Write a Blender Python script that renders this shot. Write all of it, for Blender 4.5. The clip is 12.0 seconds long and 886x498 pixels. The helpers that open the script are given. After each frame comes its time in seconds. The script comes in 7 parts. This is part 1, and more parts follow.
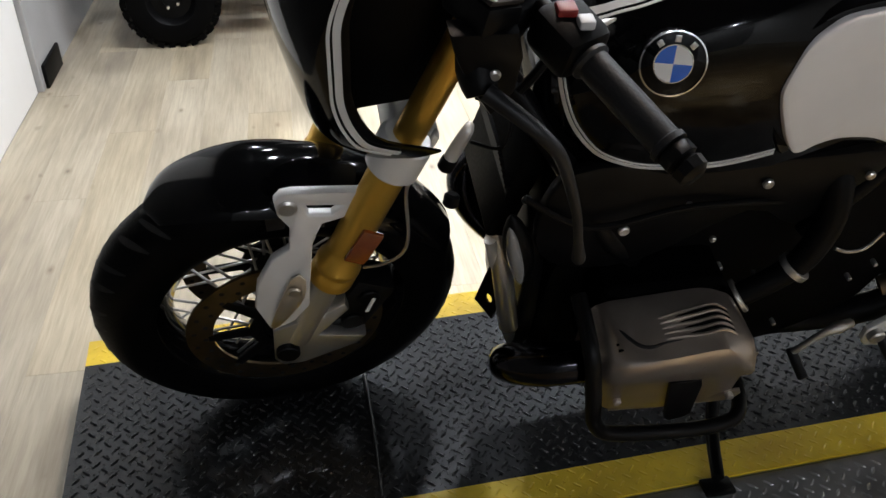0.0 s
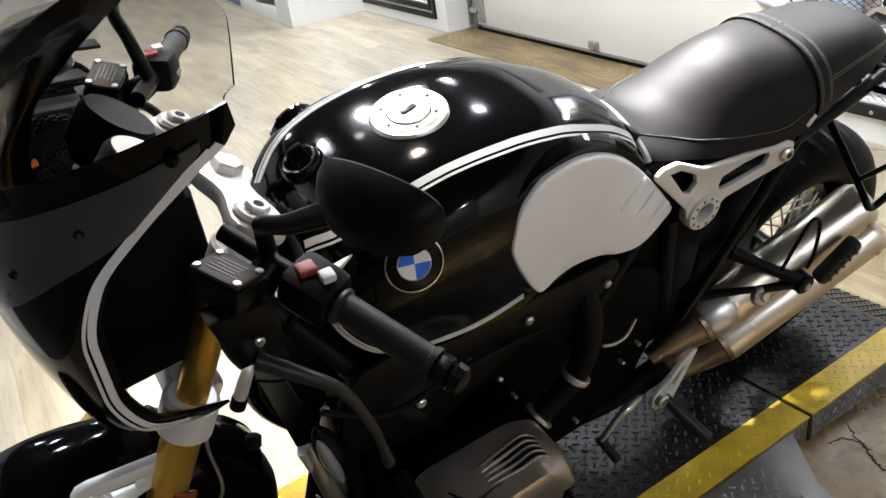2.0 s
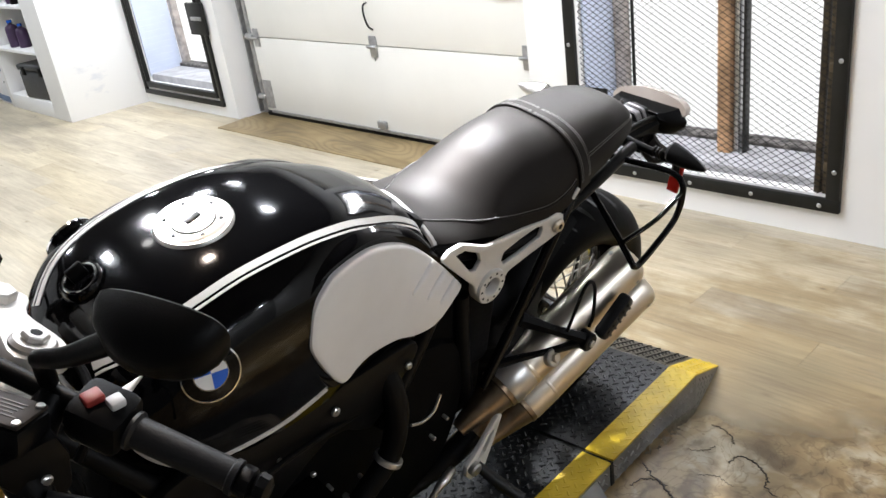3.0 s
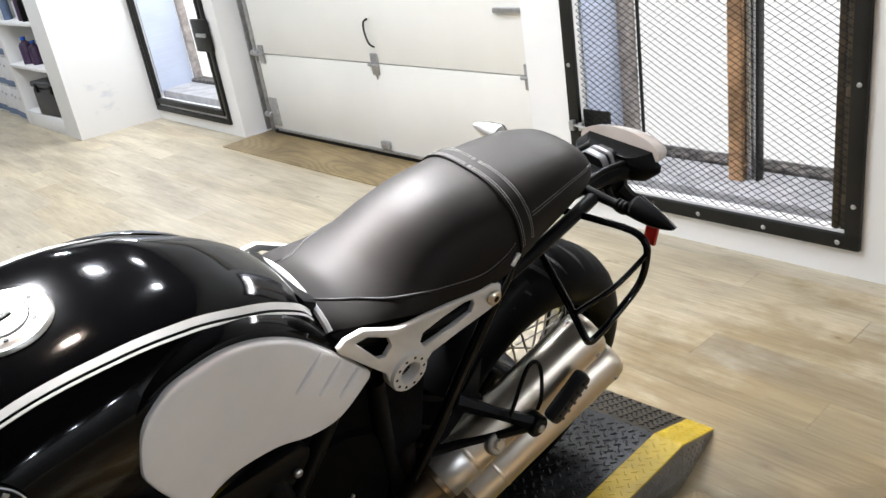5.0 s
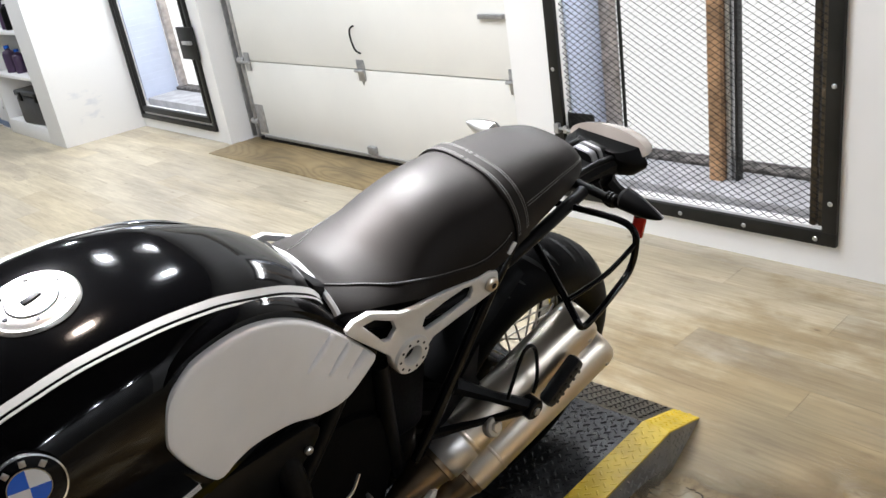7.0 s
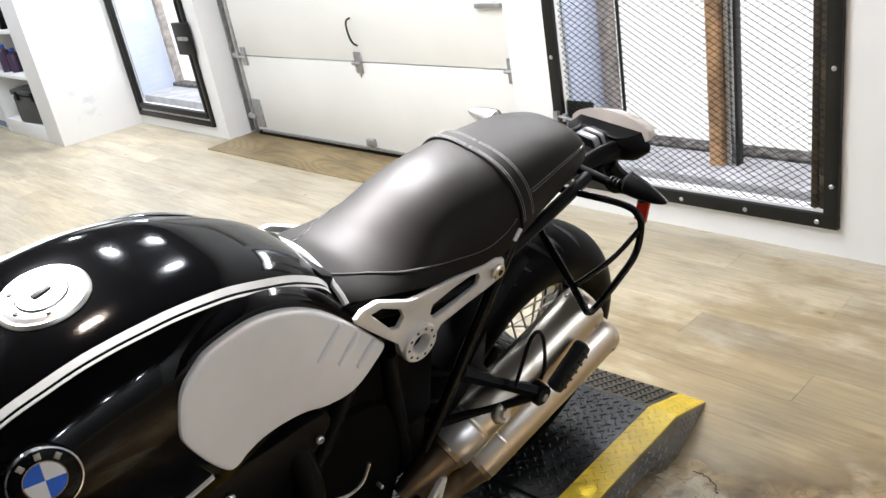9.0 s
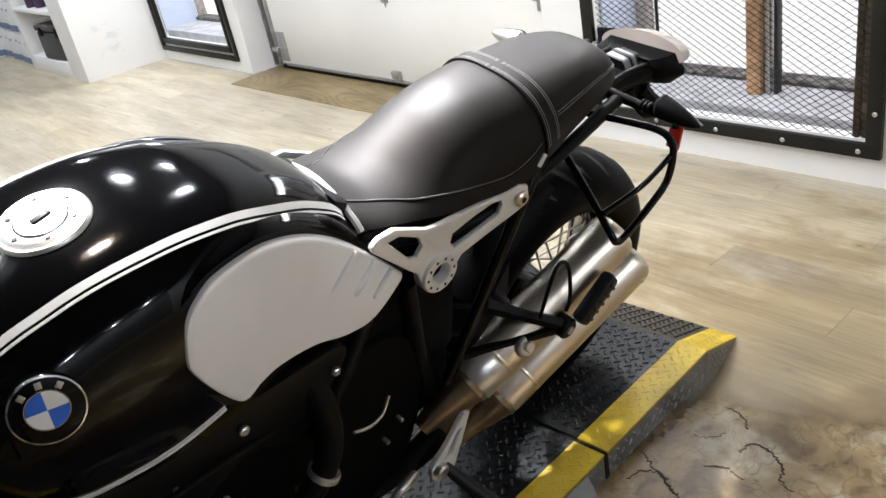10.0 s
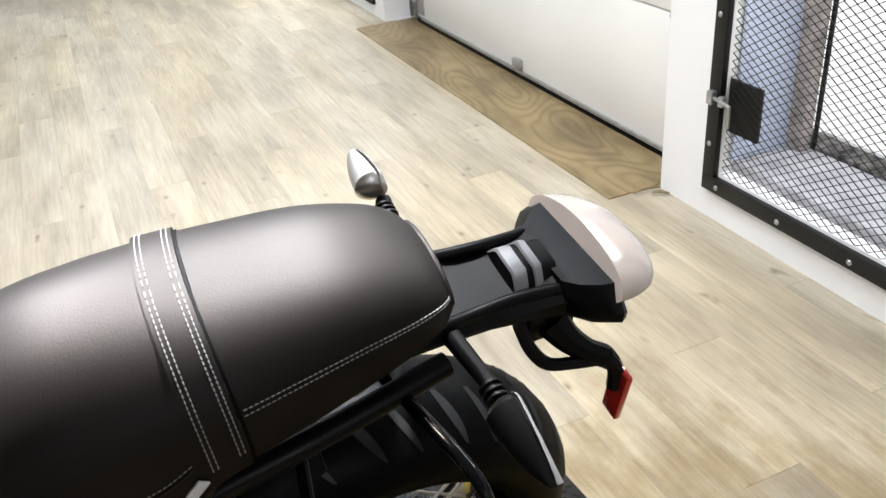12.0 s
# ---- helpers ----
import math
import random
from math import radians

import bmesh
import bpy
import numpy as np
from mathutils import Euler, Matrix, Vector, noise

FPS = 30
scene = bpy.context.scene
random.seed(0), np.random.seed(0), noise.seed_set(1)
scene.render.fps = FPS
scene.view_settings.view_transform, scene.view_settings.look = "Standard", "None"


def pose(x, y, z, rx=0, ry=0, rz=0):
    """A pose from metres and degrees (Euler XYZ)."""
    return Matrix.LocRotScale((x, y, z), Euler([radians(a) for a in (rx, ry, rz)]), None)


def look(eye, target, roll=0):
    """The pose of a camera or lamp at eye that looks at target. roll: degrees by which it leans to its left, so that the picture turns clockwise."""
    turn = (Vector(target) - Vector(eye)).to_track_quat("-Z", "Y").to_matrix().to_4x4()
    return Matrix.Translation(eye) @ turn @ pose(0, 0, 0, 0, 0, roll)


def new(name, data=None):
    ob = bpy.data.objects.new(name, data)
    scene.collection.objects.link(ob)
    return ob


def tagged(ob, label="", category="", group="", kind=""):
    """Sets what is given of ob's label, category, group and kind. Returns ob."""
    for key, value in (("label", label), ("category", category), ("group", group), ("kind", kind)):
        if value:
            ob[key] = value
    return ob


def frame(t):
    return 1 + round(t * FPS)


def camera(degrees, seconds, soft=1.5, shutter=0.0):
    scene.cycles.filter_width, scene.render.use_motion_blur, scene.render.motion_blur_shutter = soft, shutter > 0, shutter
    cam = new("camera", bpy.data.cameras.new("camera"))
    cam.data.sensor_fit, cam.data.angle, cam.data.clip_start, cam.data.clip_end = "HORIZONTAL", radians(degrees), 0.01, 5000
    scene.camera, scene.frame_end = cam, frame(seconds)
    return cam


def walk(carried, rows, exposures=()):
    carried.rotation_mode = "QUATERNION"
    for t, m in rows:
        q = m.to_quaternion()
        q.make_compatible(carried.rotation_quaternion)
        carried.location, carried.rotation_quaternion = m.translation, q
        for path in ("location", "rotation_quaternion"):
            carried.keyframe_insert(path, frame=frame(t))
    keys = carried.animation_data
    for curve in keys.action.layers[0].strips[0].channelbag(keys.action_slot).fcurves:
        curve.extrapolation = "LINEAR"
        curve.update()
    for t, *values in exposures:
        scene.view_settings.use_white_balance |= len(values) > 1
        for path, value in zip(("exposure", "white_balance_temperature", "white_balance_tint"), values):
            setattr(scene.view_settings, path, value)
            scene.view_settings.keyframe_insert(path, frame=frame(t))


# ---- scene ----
cam = camera(55.28, 12.0, soft=1.5)
PATH = [
    (0.0, 0.0868, -1.2670, 1.2681, 56.31, -0.54, -9.92),
    (0.5, 0.0363, -1.2616, 1.2760, 56.26, -0.20, -5.08),
    (1.0, 0.0432, -1.2605, 1.3041, 57.36, 2.76, -7.90),
    (1.5, 0.0856, -1.2504, 1.3821, 60.78, 5.79, -18.03),
    (2.0, 0.1198, -1.2613, 1.4094, 62.26, 7.99, -30.89),
    (2.5, 0.1275, -1.2816, 1.4295, 64.11, 9.20, -40.05),
    (3.0, 0.1322, -1.2953, 1.4464, 65.32, 7.50, -44.92),
    (3.2, 0.1492, -1.2900, 1.4455, 65.40, 7.32, -45.93),
    (4.8, 0.4510, -1.2636, 1.4307, 66.30, 8.59, -42.34),
    (5.0, 0.4500, -1.2621, 1.4321, 66.05, 8.50, -42.30),
    (5.5, 0.4328, -1.2573, 1.4329, 65.70, 8.07, -43.42),
    (6.0, 0.4243, -1.2603, 1.4327, 65.67, 7.94, -43.34),
    (6.5, 0.4093, -1.2726, 1.4316, 66.02, 7.57, -43.67),
    (7.0, 0.3788, -1.2929, 1.4314, 66.47, 8.41, -43.67),
    (9.0, 0.3673, -1.2861, 1.4264, 65.87, 9.39, -44.20),
    (9.5, 0.3657, -1.2820, 1.4195, 65.16, 10.19, -43.87),
    (10.0, 0.4034, -1.2583, 1.3835, 62.01, 10.38, -42.46),
    (10.5, 0.5359, -1.2772, 1.3919, 64.25, 9.82, -38.26),
    (11.0, 0.7341, -1.1680, 1.3689, 63.47, 8.82, -36.63),
    (11.5, 0.9965, -0.9882, 1.3760, 60.78, 8.89, -39.87),
    (12.0, 1.3382, -0.9221, 1.3617, 59.76, 4.32, -24.44),
]
EXPOSURES = [(0.0, -0.36), (0.5, -0.2), (1.5, -0.25), (2.2, -0.02), (3.2, 0.0), (4.8, -0.15), (6.8, -0.18), (9.0, 0.05), (10.0, -0.08), (10.6, 0.0), (12.0, -0.12)]
walk(cam, [(t, pose(x, y, z, rx, ry, rz)) for t, x, y, z, rx, ry, rz in PATH], EXPOSURES)

# ---- world and light ----
world = bpy.data.worlds.new("World")
scene.world = world
world.use_nodes = True
_wn = world.node_tree.nodes
_sky = _wn.new("ShaderNodeTexSky")
_sky.sky_type, _sky.sun_disc = "NISHITA", False
_sky.sun_elevation, _sky.sun_rotation = radians(35), radians(90)
world.node_tree.links.new(_sky.outputs[0], _wn["Background"].inputs[0])
_wn["Background"].inputs[1].default_value = 0.12


def area_lamp(name, m, sx, sy, watts, colour):
    d = bpy.data.lights.new(name, "AREA")
    d.shape, d.size, d.size_y, d.energy, d.color = "RECTANGLE", sx, sy, watts, colour
    ob = new(name, d)
    ob.matrix_world = m
    return ob


# daylight standing in the two barred windows
area_lamp("window_daylight", pose(3.20, 0.40, 2.06, 0, 38, 0), 0.16, 1.0, 54, (0.93, 0.96, 1.0))
area_lamp("door_daylight", pose(3.20, 4.62, 2.06, 0, 38, 0), 0.16, 1.0, 55, (0.93, 0.96, 1.0))
CEILING_Z = 3.0
LAMP_SPOTS = [  # x, y, watts, warm
    (0.87, 0.24, 26, 1), (1.95, 0.80, 34, 0), (0.85, 1.20, 34, 0), (0.10, 1.20, 22, 0), (1.58, 1.44, 14, 0), (2.12, 1.63, 11, 0),
    # Added lamps out of view: four brighten the far room, three the knee pads.
    (-0.1, 3.2, 26, 0), (1.9, 3.6, 30, 0), (1.0, 5.4, 34, 0), (1.6, 7.6, 40, 0), (0.0, -4.9, 38, 0), (1.1, -4.9, 38, 0), (2.2, -4.9, 38, 0),
]
for _x, _y, _w, _warm in LAMP_SPOTS:
    area_lamp("ceiling_lamp_light", pose(_x, _y, CEILING_Z - 0.085), 0.13, 0.13, _w, (1.0, 0.80, 0.66) if _warm else (0.91, 0.97, 1.07))

DOWNLIGHT = (0.62, 1.0)
_d = bpy.data.lights.new("downlight_beam", "SPOT")
_d.energy, _d.spot_size, _d.spot_blend, _d.shadow_soft_size, _d.color = 520, radians(31), 0.5, 0.04, (0.97, 0.98, 1.0)
new("downlight_beam", _d).matrix_world = pose(DOWNLIGHT[0], DOWNLIGHT[1], CEILING_Z - 0.07)

# narrow beams of the ceiling lamps that are aimed at the motorcycle
for _eye, _aim, _watts, _cone, _tint in (((1.95, 0.80), (1.36, -0.20, 1.0), 1600, 21, (0.93, 0.95, 1.0)), ((0.85, 1.20), (1.00, -0.20, 1.0), 1450, 26, (0.95, 0.95, 1.0))):
    _d = bpy.data.lights.new("lamp_beam", "SPOT")
    _d.energy, _d.spot_size, _d.spot_blend, _d.shadow_soft_size, _d.color = _watts, radians(_cone), 0.85, 0.05, _tint
    new("lamp_beam", _d).matrix_world = look((*_eye, CEILING_Z - 0.09), _aim)


# ---- materials ----
def material(name, colour, rough=0.5, metal=0.0, var=0.12, scale=9.0, bump=0.0, bscale=60.0, coat=0.0, stretch=None, colour2=None, rvar=0.1, spec=0.5, random=0.0, coat_rough=0.03):
    m = bpy.data.materials.new(name)
    m.use_nodes = True
    nt = m.node_tree
    n, l = nt.nodes, nt.links
    b = n["Principled BSDF"]
    b.inputs["Metallic"].default_value = metal
    b.inputs["Specular IOR Level"].default_value = spec
    b.inputs["Coat Weight"].default_value = coat
    b.inputs["Coat Roughness"].default_value = coat_rough
    co = n.new("ShaderNodeTexCoord")
    vec = co.outputs["Object"]
    if stretch:
        mp = n.new("ShaderNodeMapping")
        mp.inputs["Scale"].default_value = stretch
        l.new(vec, mp.inputs[0])
        vec = mp.outputs[0]
    if random:
        oi = n.new("ShaderNodeObjectInfo")
        ml = n.new("ShaderNodeMath")
        ml.operation = "MULTIPLY"
        ml.inputs[1].default_value = 37.0
        l.new(oi.outputs["Random"], ml.inputs[0])
        ad = n.new("ShaderNodeVectorMath")
        l.new(vec, ad.inputs[0])
        l.new(ml.outputs[0], ad.inputs[1])
        vec = ad.outputs[0]
    big = n.new("ShaderNodeTexNoise")
    big.inputs["Scale"].default_value, big.inputs["Detail"].default_value = scale, 6
    l.new(vec, big.inputs["Vector"])
    ramp = n.new("ShaderNodeValToRGB")
    c2 = colour2 or tuple(c * (1 - 2 * var) for c in colour)
    ramp.color_ramp.elements[0].position, ramp.color_ramp.elements[1].position = 0.32, 0.68
    ramp.color_ramp.elements[0].color = (*c2, 1)
    ramp.color_ramp.elements[1].color = (*colour, 1)
    l.new(big.outputs[0], ramp.inputs[0])
    out = ramp.outputs[0]
    if random:
        hs = n.new("ShaderNodeHueSaturation")
        mr = n.new("ShaderNodeMapRange")
        mr.inputs["To Min"].default_value, mr.inputs["To Max"].default_value = 1 - random, 1 + random
        l.new(oi.outputs["Random"], mr.inputs[0])
        l.new(mr.outputs[0], hs.inputs["Value"])
        l.new(out, hs.inputs["Color"])
        out = hs.outputs[0]
    l.new(out, b.inputs["Base Color"])
    fine = n.new("ShaderNodeTexNoise")
    fine.inputs["Scale"].default_value, fine.inputs["Detail"].default_value = bscale, 4
    l.new(vec, fine.inputs["Vector"])
    rr = n.new("ShaderNodeMapRange")
    rr.inputs["To Min"].default_value, rr.inputs["To Max"].default_value = max(0.02, rough - rvar), min(1, rough + rvar)
    l.new(fine.outputs[0], rr.inputs[0])
    l.new(rr.outputs[0], b.inputs["Roughness"])
    if bump:
        bp = n.new("ShaderNodeBump")
        bp.inputs["Strength"].default_value, bp.inputs["Distance"].default_value = bump, 0.002
        l.new(fine.outputs[0], bp.inputs["Height"])
        l.new(bp.outputs[0], b.inputs["Normal"])
    return m


def glow(name, colour, strength):
    m = bpy.data.materials.new(name)
    m.use_nodes = True
    b = m.node_tree.nodes["Principled BSDF"]
    b.inputs["Base Color"].default_value = (0.02, 0.02, 0.02, 1)
    b.inputs["Emission Color"].default_value = (*colour, 1)
    b.inputs["Emission Strength"].default_value = strength
    return m


def clear(name, colour, rough=0.02, ior=1.45, alpha=1.0):
    m = bpy.data.materials.new(name)
    m.use_nodes = True
    b = m.node_tree.nodes["Principled BSDF"]
    b.inputs["Base Color"].default_value = (*colour, 1)
    b.inputs["Transmission Weight"].default_value = 1.0
    b.inputs["Roughness"].default_value = rough
    b.inputs["IOR"].default_value = ior
    b.inputs["Alpha"].default_value = alpha
    return m


BLACK_GLOSS = material("black_gloss_paint", (0.002, 0.002, 0.0023), 0.10, coat=0.24, var=0.1, rvar=0.02, bscale=20, spec=0.08)
BLACK_SATIN = material("black_satin_metal", (0.003, 0.003, 0.0033), 0.38, var=0.15, bump=0.05, bscale=300, spec=0.12)
BLACK_PLASTIC = material("black_plastic", (0.003, 0.003, 0.0032), 0.44, var=0.15, bump=0.12, bscale=500, spec=0.09)
BLACK_DEEP = material("black_engine_paint", (0.0022, 0.0022, 0.0024), 0.6, var=0.25, scale=14, bump=0.1, bscale=200, spec=0.05)
RUBBER = material("tyre_rubber", (0.0022, 0.0022, 0.0024), 0.46, var=0.25, scale=20, bump=0.15, bscale=220, spec=0.045)
GRIP = material("grip_rubber", (0.008, 0.008, 0.0088), 0.46, var=0.15, bump=0.2, bscale=300, spec=0.35)
LEATHER = material("seat_leather", (0.0024, 0.0017, 0.0013), 0.52, var=0.18, scale=7, bump=0.10, bscale=520, rvar=0.04, colour2=(0.0015, 0.0011, 0.0009), spec=0.20)
LEATHER.node_tree.nodes["Principled BSDF"].inputs["Specular Tint"].default_value = (1.0, 0.90, 0.83, 1.0)
STITCH = material("grey_thread", (0.25, 0.245, 0.235), 0.8)
LENS_GREY = material("grey_signal_lens", (0.22, 0.22, 0.22), 0.2, coat=0.5, var=0.05)
PIPING = material("pale_piping", (0.62, 0.62, 0.62), 0.35)
ALU = material("brushed_aluminium", (0.62, 0.60, 0.57), 0.34, 0.9, var=0.08, bump=0.05, bscale=400)
CASTING = material("bead_blasted_casting", (0.76, 0.745, 0.72), 0.42, 0.35, var=0.08, bump=0.12, bscale=500)
ENGINE_ALU = material("grey_cast_cover", (0.46, 0.40, 0.35), 0.32, 0.85, var=0.14, bump=0.02, bscale=350)
CHROME = material("chrome", (0.75, 0.75, 0.75), 0.12, 1.0, var=0.05)
DARK_CHROME = material("heat_tinted_chrome", (0.035, 0.034, 0.037), 0.14, 1.0, var=0.3, scale=5)
STEEL_CAN = material("satin_stainless_can", (0.84, 0.755, 0.635), 0.34, 1.0, var=0.10, scale=3, bump=0.04, bscale=500)
STEEL_HOT = material("heat_tinted_steel", (0.40, 0.30, 0.20), 0.32, 1.0, var=0.3, scale=12)
GOLD = material("gold_anodised", (0.80, 0.49, 0.085), 0.33, 0.85, var=0.08, rvar=0.05)
WHITE_PAINT = material("white_stripe_paint", (0.72, 0.71, 0.69), 0.2, coat=0.6, var=0.03)
PAD_VINYL = material("off_white_knee_pad", (0.78, 0.755, 0.73), 0.5, var=0.06, scale=6, bump=0.12, bscale=600)
TRIM_GREY = material("satin_grey_trim", (0.20, 0.20, 0.21), 0.35, 0.3, var=0.08)
WHITE_LENS = material("frosted_white_lens", (0.52, 0.46, 0.41), 0.12, coat=0.5, var=0.04)
BLUE = material("blue_enamel", (0.02, 0.13, 0.62), 0.2, coat=0.5, var=0.05)
WHITE_ENAMEL = material("white_enamel", (0.78, 0.78, 0.76), 0.2, coat=0.5, var=0.03)
ORANGE_REFL = material("orange_reflector", (0.20, 0.045, 0.008), 0.15, coat=0.6, var=0.1, scale=60)
RED_REFL = material("red_reflector", (0.42, 0.02, 0.012), 0.15, coat=0.6, var=0.1, scale=60)
RED_BUTTON = material("red_button", (0.28, 0.025, 0.02), 0.4)
SMOKE = clear("smoked_screen", (0.82, 0.80, 0.77), 0.03, 1.08)
MIRROR = material("mirror_glass", (0.8, 0.8, 0.8), 0.04, 1.0, var=0.01, rvar=0.01)
PLATE_BLACK = material("black_tread_plate", (0.008, 0.0083, 0.009), 0.30, var=0.3, scale=6, bump=0.25, bscale=140, colour2=(0.005, 0.006, 0.0065), spec=0.42)
PLATE_YELLOW = material("yellow_painted_plate", (0.74, 0.52, 0.022), 0.42, var=0.16, scale=14, bump=0.15, bscale=120, colour2=(0.50, 0.33, 0.012))
PLATE_STEEL = material("bare_tread_plate", (0.30, 0.30, 0.30), 0.42, 0.7, var=0.22, scale=9, bump=0.12, bscale=160)
WALL_WHITE = material("white_wall_paint", (0.82, 0.815, 0.80), 0.65, var=0.025, scale=2.0, bump=0.1, bscale=90)
WALL_GREY = material("grey_wall_panel", (0.40, 0.40, 0.40), 0.6, var=0.08, scale=3, bump=0.08, bscale=80)
WALL_DARK = material("dark_grey_wall", (0.07, 0.07, 0.07), 0.7, var=0.08, scale=3)
DOOR_PAINT = material("white_door_paint", (0.80, 0.79, 0.74), 0.45, var=0.03, scale=2, bump=0.06, bscale=120)
GALV = material("galvanised_steel", (0.52, 0.52, 0.52), 0.42, 0.8, var=0.15, scale=25)
BLACK_STEEL = material("black_painted_steel", (0.011, 0.011, 0.010), 0.45, var=0.25, scale=10, bump=0.1, bscale=140, spec=0.3)
OLIVE = material("stained_brown_channel", (0.085, 0.060, 0.030), 0.6, var=0.35, scale=16, bump=0.2, bscale=90)
SIDING = material("pale_blue_siding", (0.58, 0.64, 0.78), 0.6, var=0.04, scale=6)
CRACK = material("dark_crack_grime", (0.034, 0.026, 0.018), 0.8, var=0.2, scale=30)
RUST = material("rust_brown_paint", (0.70, 0.42, 0.23), 0.7, var=0.3, scale=12, bump=0.2, bscale=90)
CONCRETE = material("weathered_sill", (0.46, 0.46, 0.48), 0.85, var=0.18, scale=9, bump=0.3, bscale=80)
CRUMBLE = material("crumbling_mortar", (0.20, 0.185, 0.175), 0.9, var=0.55, scale=26, bump=0.8, bscale=60)
BRICKISH = material("pale_outer_brick", (0.60, 0.545, 0.51), 0.85, var=0.25, scale=20, bump=0.5, bscale=60)
CEIL_PAINT = material("ceiling_paint", (0.05, 0.05, 0.05), 0.8, var=0.06)
BOX_CARD = material("white_carton_card", (0.78, 0.78, 0.78), 0.75, var=0.05)
BLUE_BAND = material("blue_printed_band", (0.16, 0.22, 0.34), 0.7, var=0.1)
ORANGE = material("orange_paint", (0.78, 0.16, 0.02), 0.35, coat=0.4, var=0.05)
AMBER = material("amber_lens", (0.85, 0.33, 0.02), 0.2, coat=0.5, var=0.05)
RED_PAINT = material("red_tube_paint", (0.5, 0.03, 0.02), 0.35, var=0.1)
DAYLIGHT = glow("bright_daylight", (1.0, 1.0, 1.0), 1.2)
LAMP_GLOW = glow("lamp_diffuser", (1.0, 0.985, 0.965), 25)


def plank_material():
    """Cream vinyl boards with greyish cloudy streaks, small knots and faint joints."""
    m = bpy.data.materials.new("vinyl_oak_plank")
    m.use_nodes = True
    n, l = m.node_tree.nodes, m.node_tree.links
    b = n["Principled BSDF"]
    co, oi = n.new("ShaderNodeTexCoord"), n.new("ShaderNodeObjectInfo")
    ml = n.new("ShaderNodeMath")
    ml.operation, ml.inputs[1].default_value = "MULTIPLY", 53.0
    l.new(oi.outputs["Random"], ml.inputs[0])
    ad = n.new("ShaderNodeVectorMath")
    l.new(co.outputs["Object"], ad.inputs[0])
    l.new(ml.outputs[0], ad.inputs[1])

    def noise_tex(scale, sx, sy, detail, rough=0.55):
        mp = n.new("ShaderNodeMapping")
        mp.inputs["Scale"].default_value = (sx, sy, 1)
        l.new(ad.outputs[0], mp.inputs[0])
        t = n.new("ShaderNodeTexNoise")
        t.inputs["Scale"].default_value, t.inputs["Detail"].default_value, t.inputs["Roughness"].default_value = scale, detail, rough
        l.new(mp.outputs[0], t.inputs["Vector"])
        return t

    def ramp(src, *stops):
        r = n.new("ShaderNodeValToRGB")
        while len(r.color_ramp.elements) < len(stops):
            r.color_ramp.elements.new(0.5)
        for e, (p, c) in zip(r.color_ramp.elements, stops):
            e.position, e.color = p, (*c, 1)
        l.new(src, r.inputs[0])
        return r.outputs[0]

    def mix(kind, fac, a, c):
        x = n.new("ShaderNodeMix")
        x.data_type, x.blend_type = "RGBA", kind
        x.inputs[0].default_value = fac
        l.new(a, x.inputs[6])
        l.new(c, x.inputs[7])
        return x.outputs[2]

    cloud = ramp(noise_tex(1.5, 4.5, 1.0, 3).outputs[0], (0.28, (0.345, 0.295, 0.215)), (0.47, (0.455, 0.398, 0.285)), (0.66, (0.555, 0.495, 0.365)))
    grain = ramp(noise_tex(6.0, 14, 0.7, 8, 0.7).outputs[0], (0.28, (0.74, 0.715, 0.675)), (0.62, (1.05, 1.04, 1.02)))
    knots = ramp(noise_tex(5.5, 2.4, 1.1, 2).outputs[0], (0.20, (0.45, 0.40, 0.36)), (0.29, (1, 1, 1)))
    out = mix("MULTIPLY", 1.0, mix("MULTIPLY", 1.0, cloud, grain), knots)
    # brown wear round the foot of the ramp
    ge = n.new("ShaderNodeNewGeometry")
    ds = n.new("ShaderNodeVectorMath")
    ds.operation = "DISTANCE"
    ds.inputs[1].default_value = (2.10, -0.45, 0.0)
    l.new(ge.outputs["Position"], ds.inputs[0])
    mp = n.new("ShaderNodeMapping")
    mp.inputs["Scale"].default_value = (2.2, 0.9, 1)
    l.new(ge.outputs["Position"], mp.inputs[0])
    wn = n.new("ShaderNodeTexNoise")
    wn.inputs["Scale"].default_value, wn.inputs["Detail"].default_value, wn.inputs["Roughness"].default_value = 3.0, 8, 0.65
    l.new(mp.outputs[0], wn.inputs["Vector"])
    ma = n.new("ShaderNodeMath")
    ma.operation, ma.inputs[1].default_value = "MULTIPLY_ADD", 2.6
    l.new(wn.outputs[0], ma.inputs[0])
    l.new(ds.outputs["Value"], ma.inputs[2])
    wm = n.new("ShaderNodeMapRange")
    wm.interpolation_type = "SMOOTHSTEP"
    wm.inputs["From Min"].default_value, wm.inputs["From Max"].default_value = 1.55, 2.35
    wm.inputs["To Min"].default_value, wm.inputs["To Max"].default_value = 0.0, 1.0
    l.new(ma.outputs[0], wm.inputs[0])
    wear = ramp(wm.outputs[0], (0.0, (0.64, 0.56, 0.43)), (1.0, (1, 1, 1)))
    out = mix("MULTIPLY", 1.0, out, wear)
    vo = n.new("ShaderNodeTexVoronoi")
    vo.inputs["Scale"].default_value = 4.2
    vm = n.new("ShaderNodeMapping")
    vm.inputs["Scale"].default_value = (1.9, 1.0, 1)
    l.new(ad.outputs[0], vm.inputs[0])
    l.new(vm.outputs[0], vo.inputs["Vector"])
    out = mix("MULTIPLY", 1.0, out, ramp(vo.outputs["Distance"], (0.02, (0.50, 0.46, 0.42)), (0.06, (0.84, 0.81, 0.78)), (0.12, (1, 1, 1))))
    tone = n.new("ShaderNodeMath")
    tone.operation, tone.inputs[1].default_value = "MULTIPLY", 7.31
    l.new(oi.outputs["Random"], tone.inputs[0])
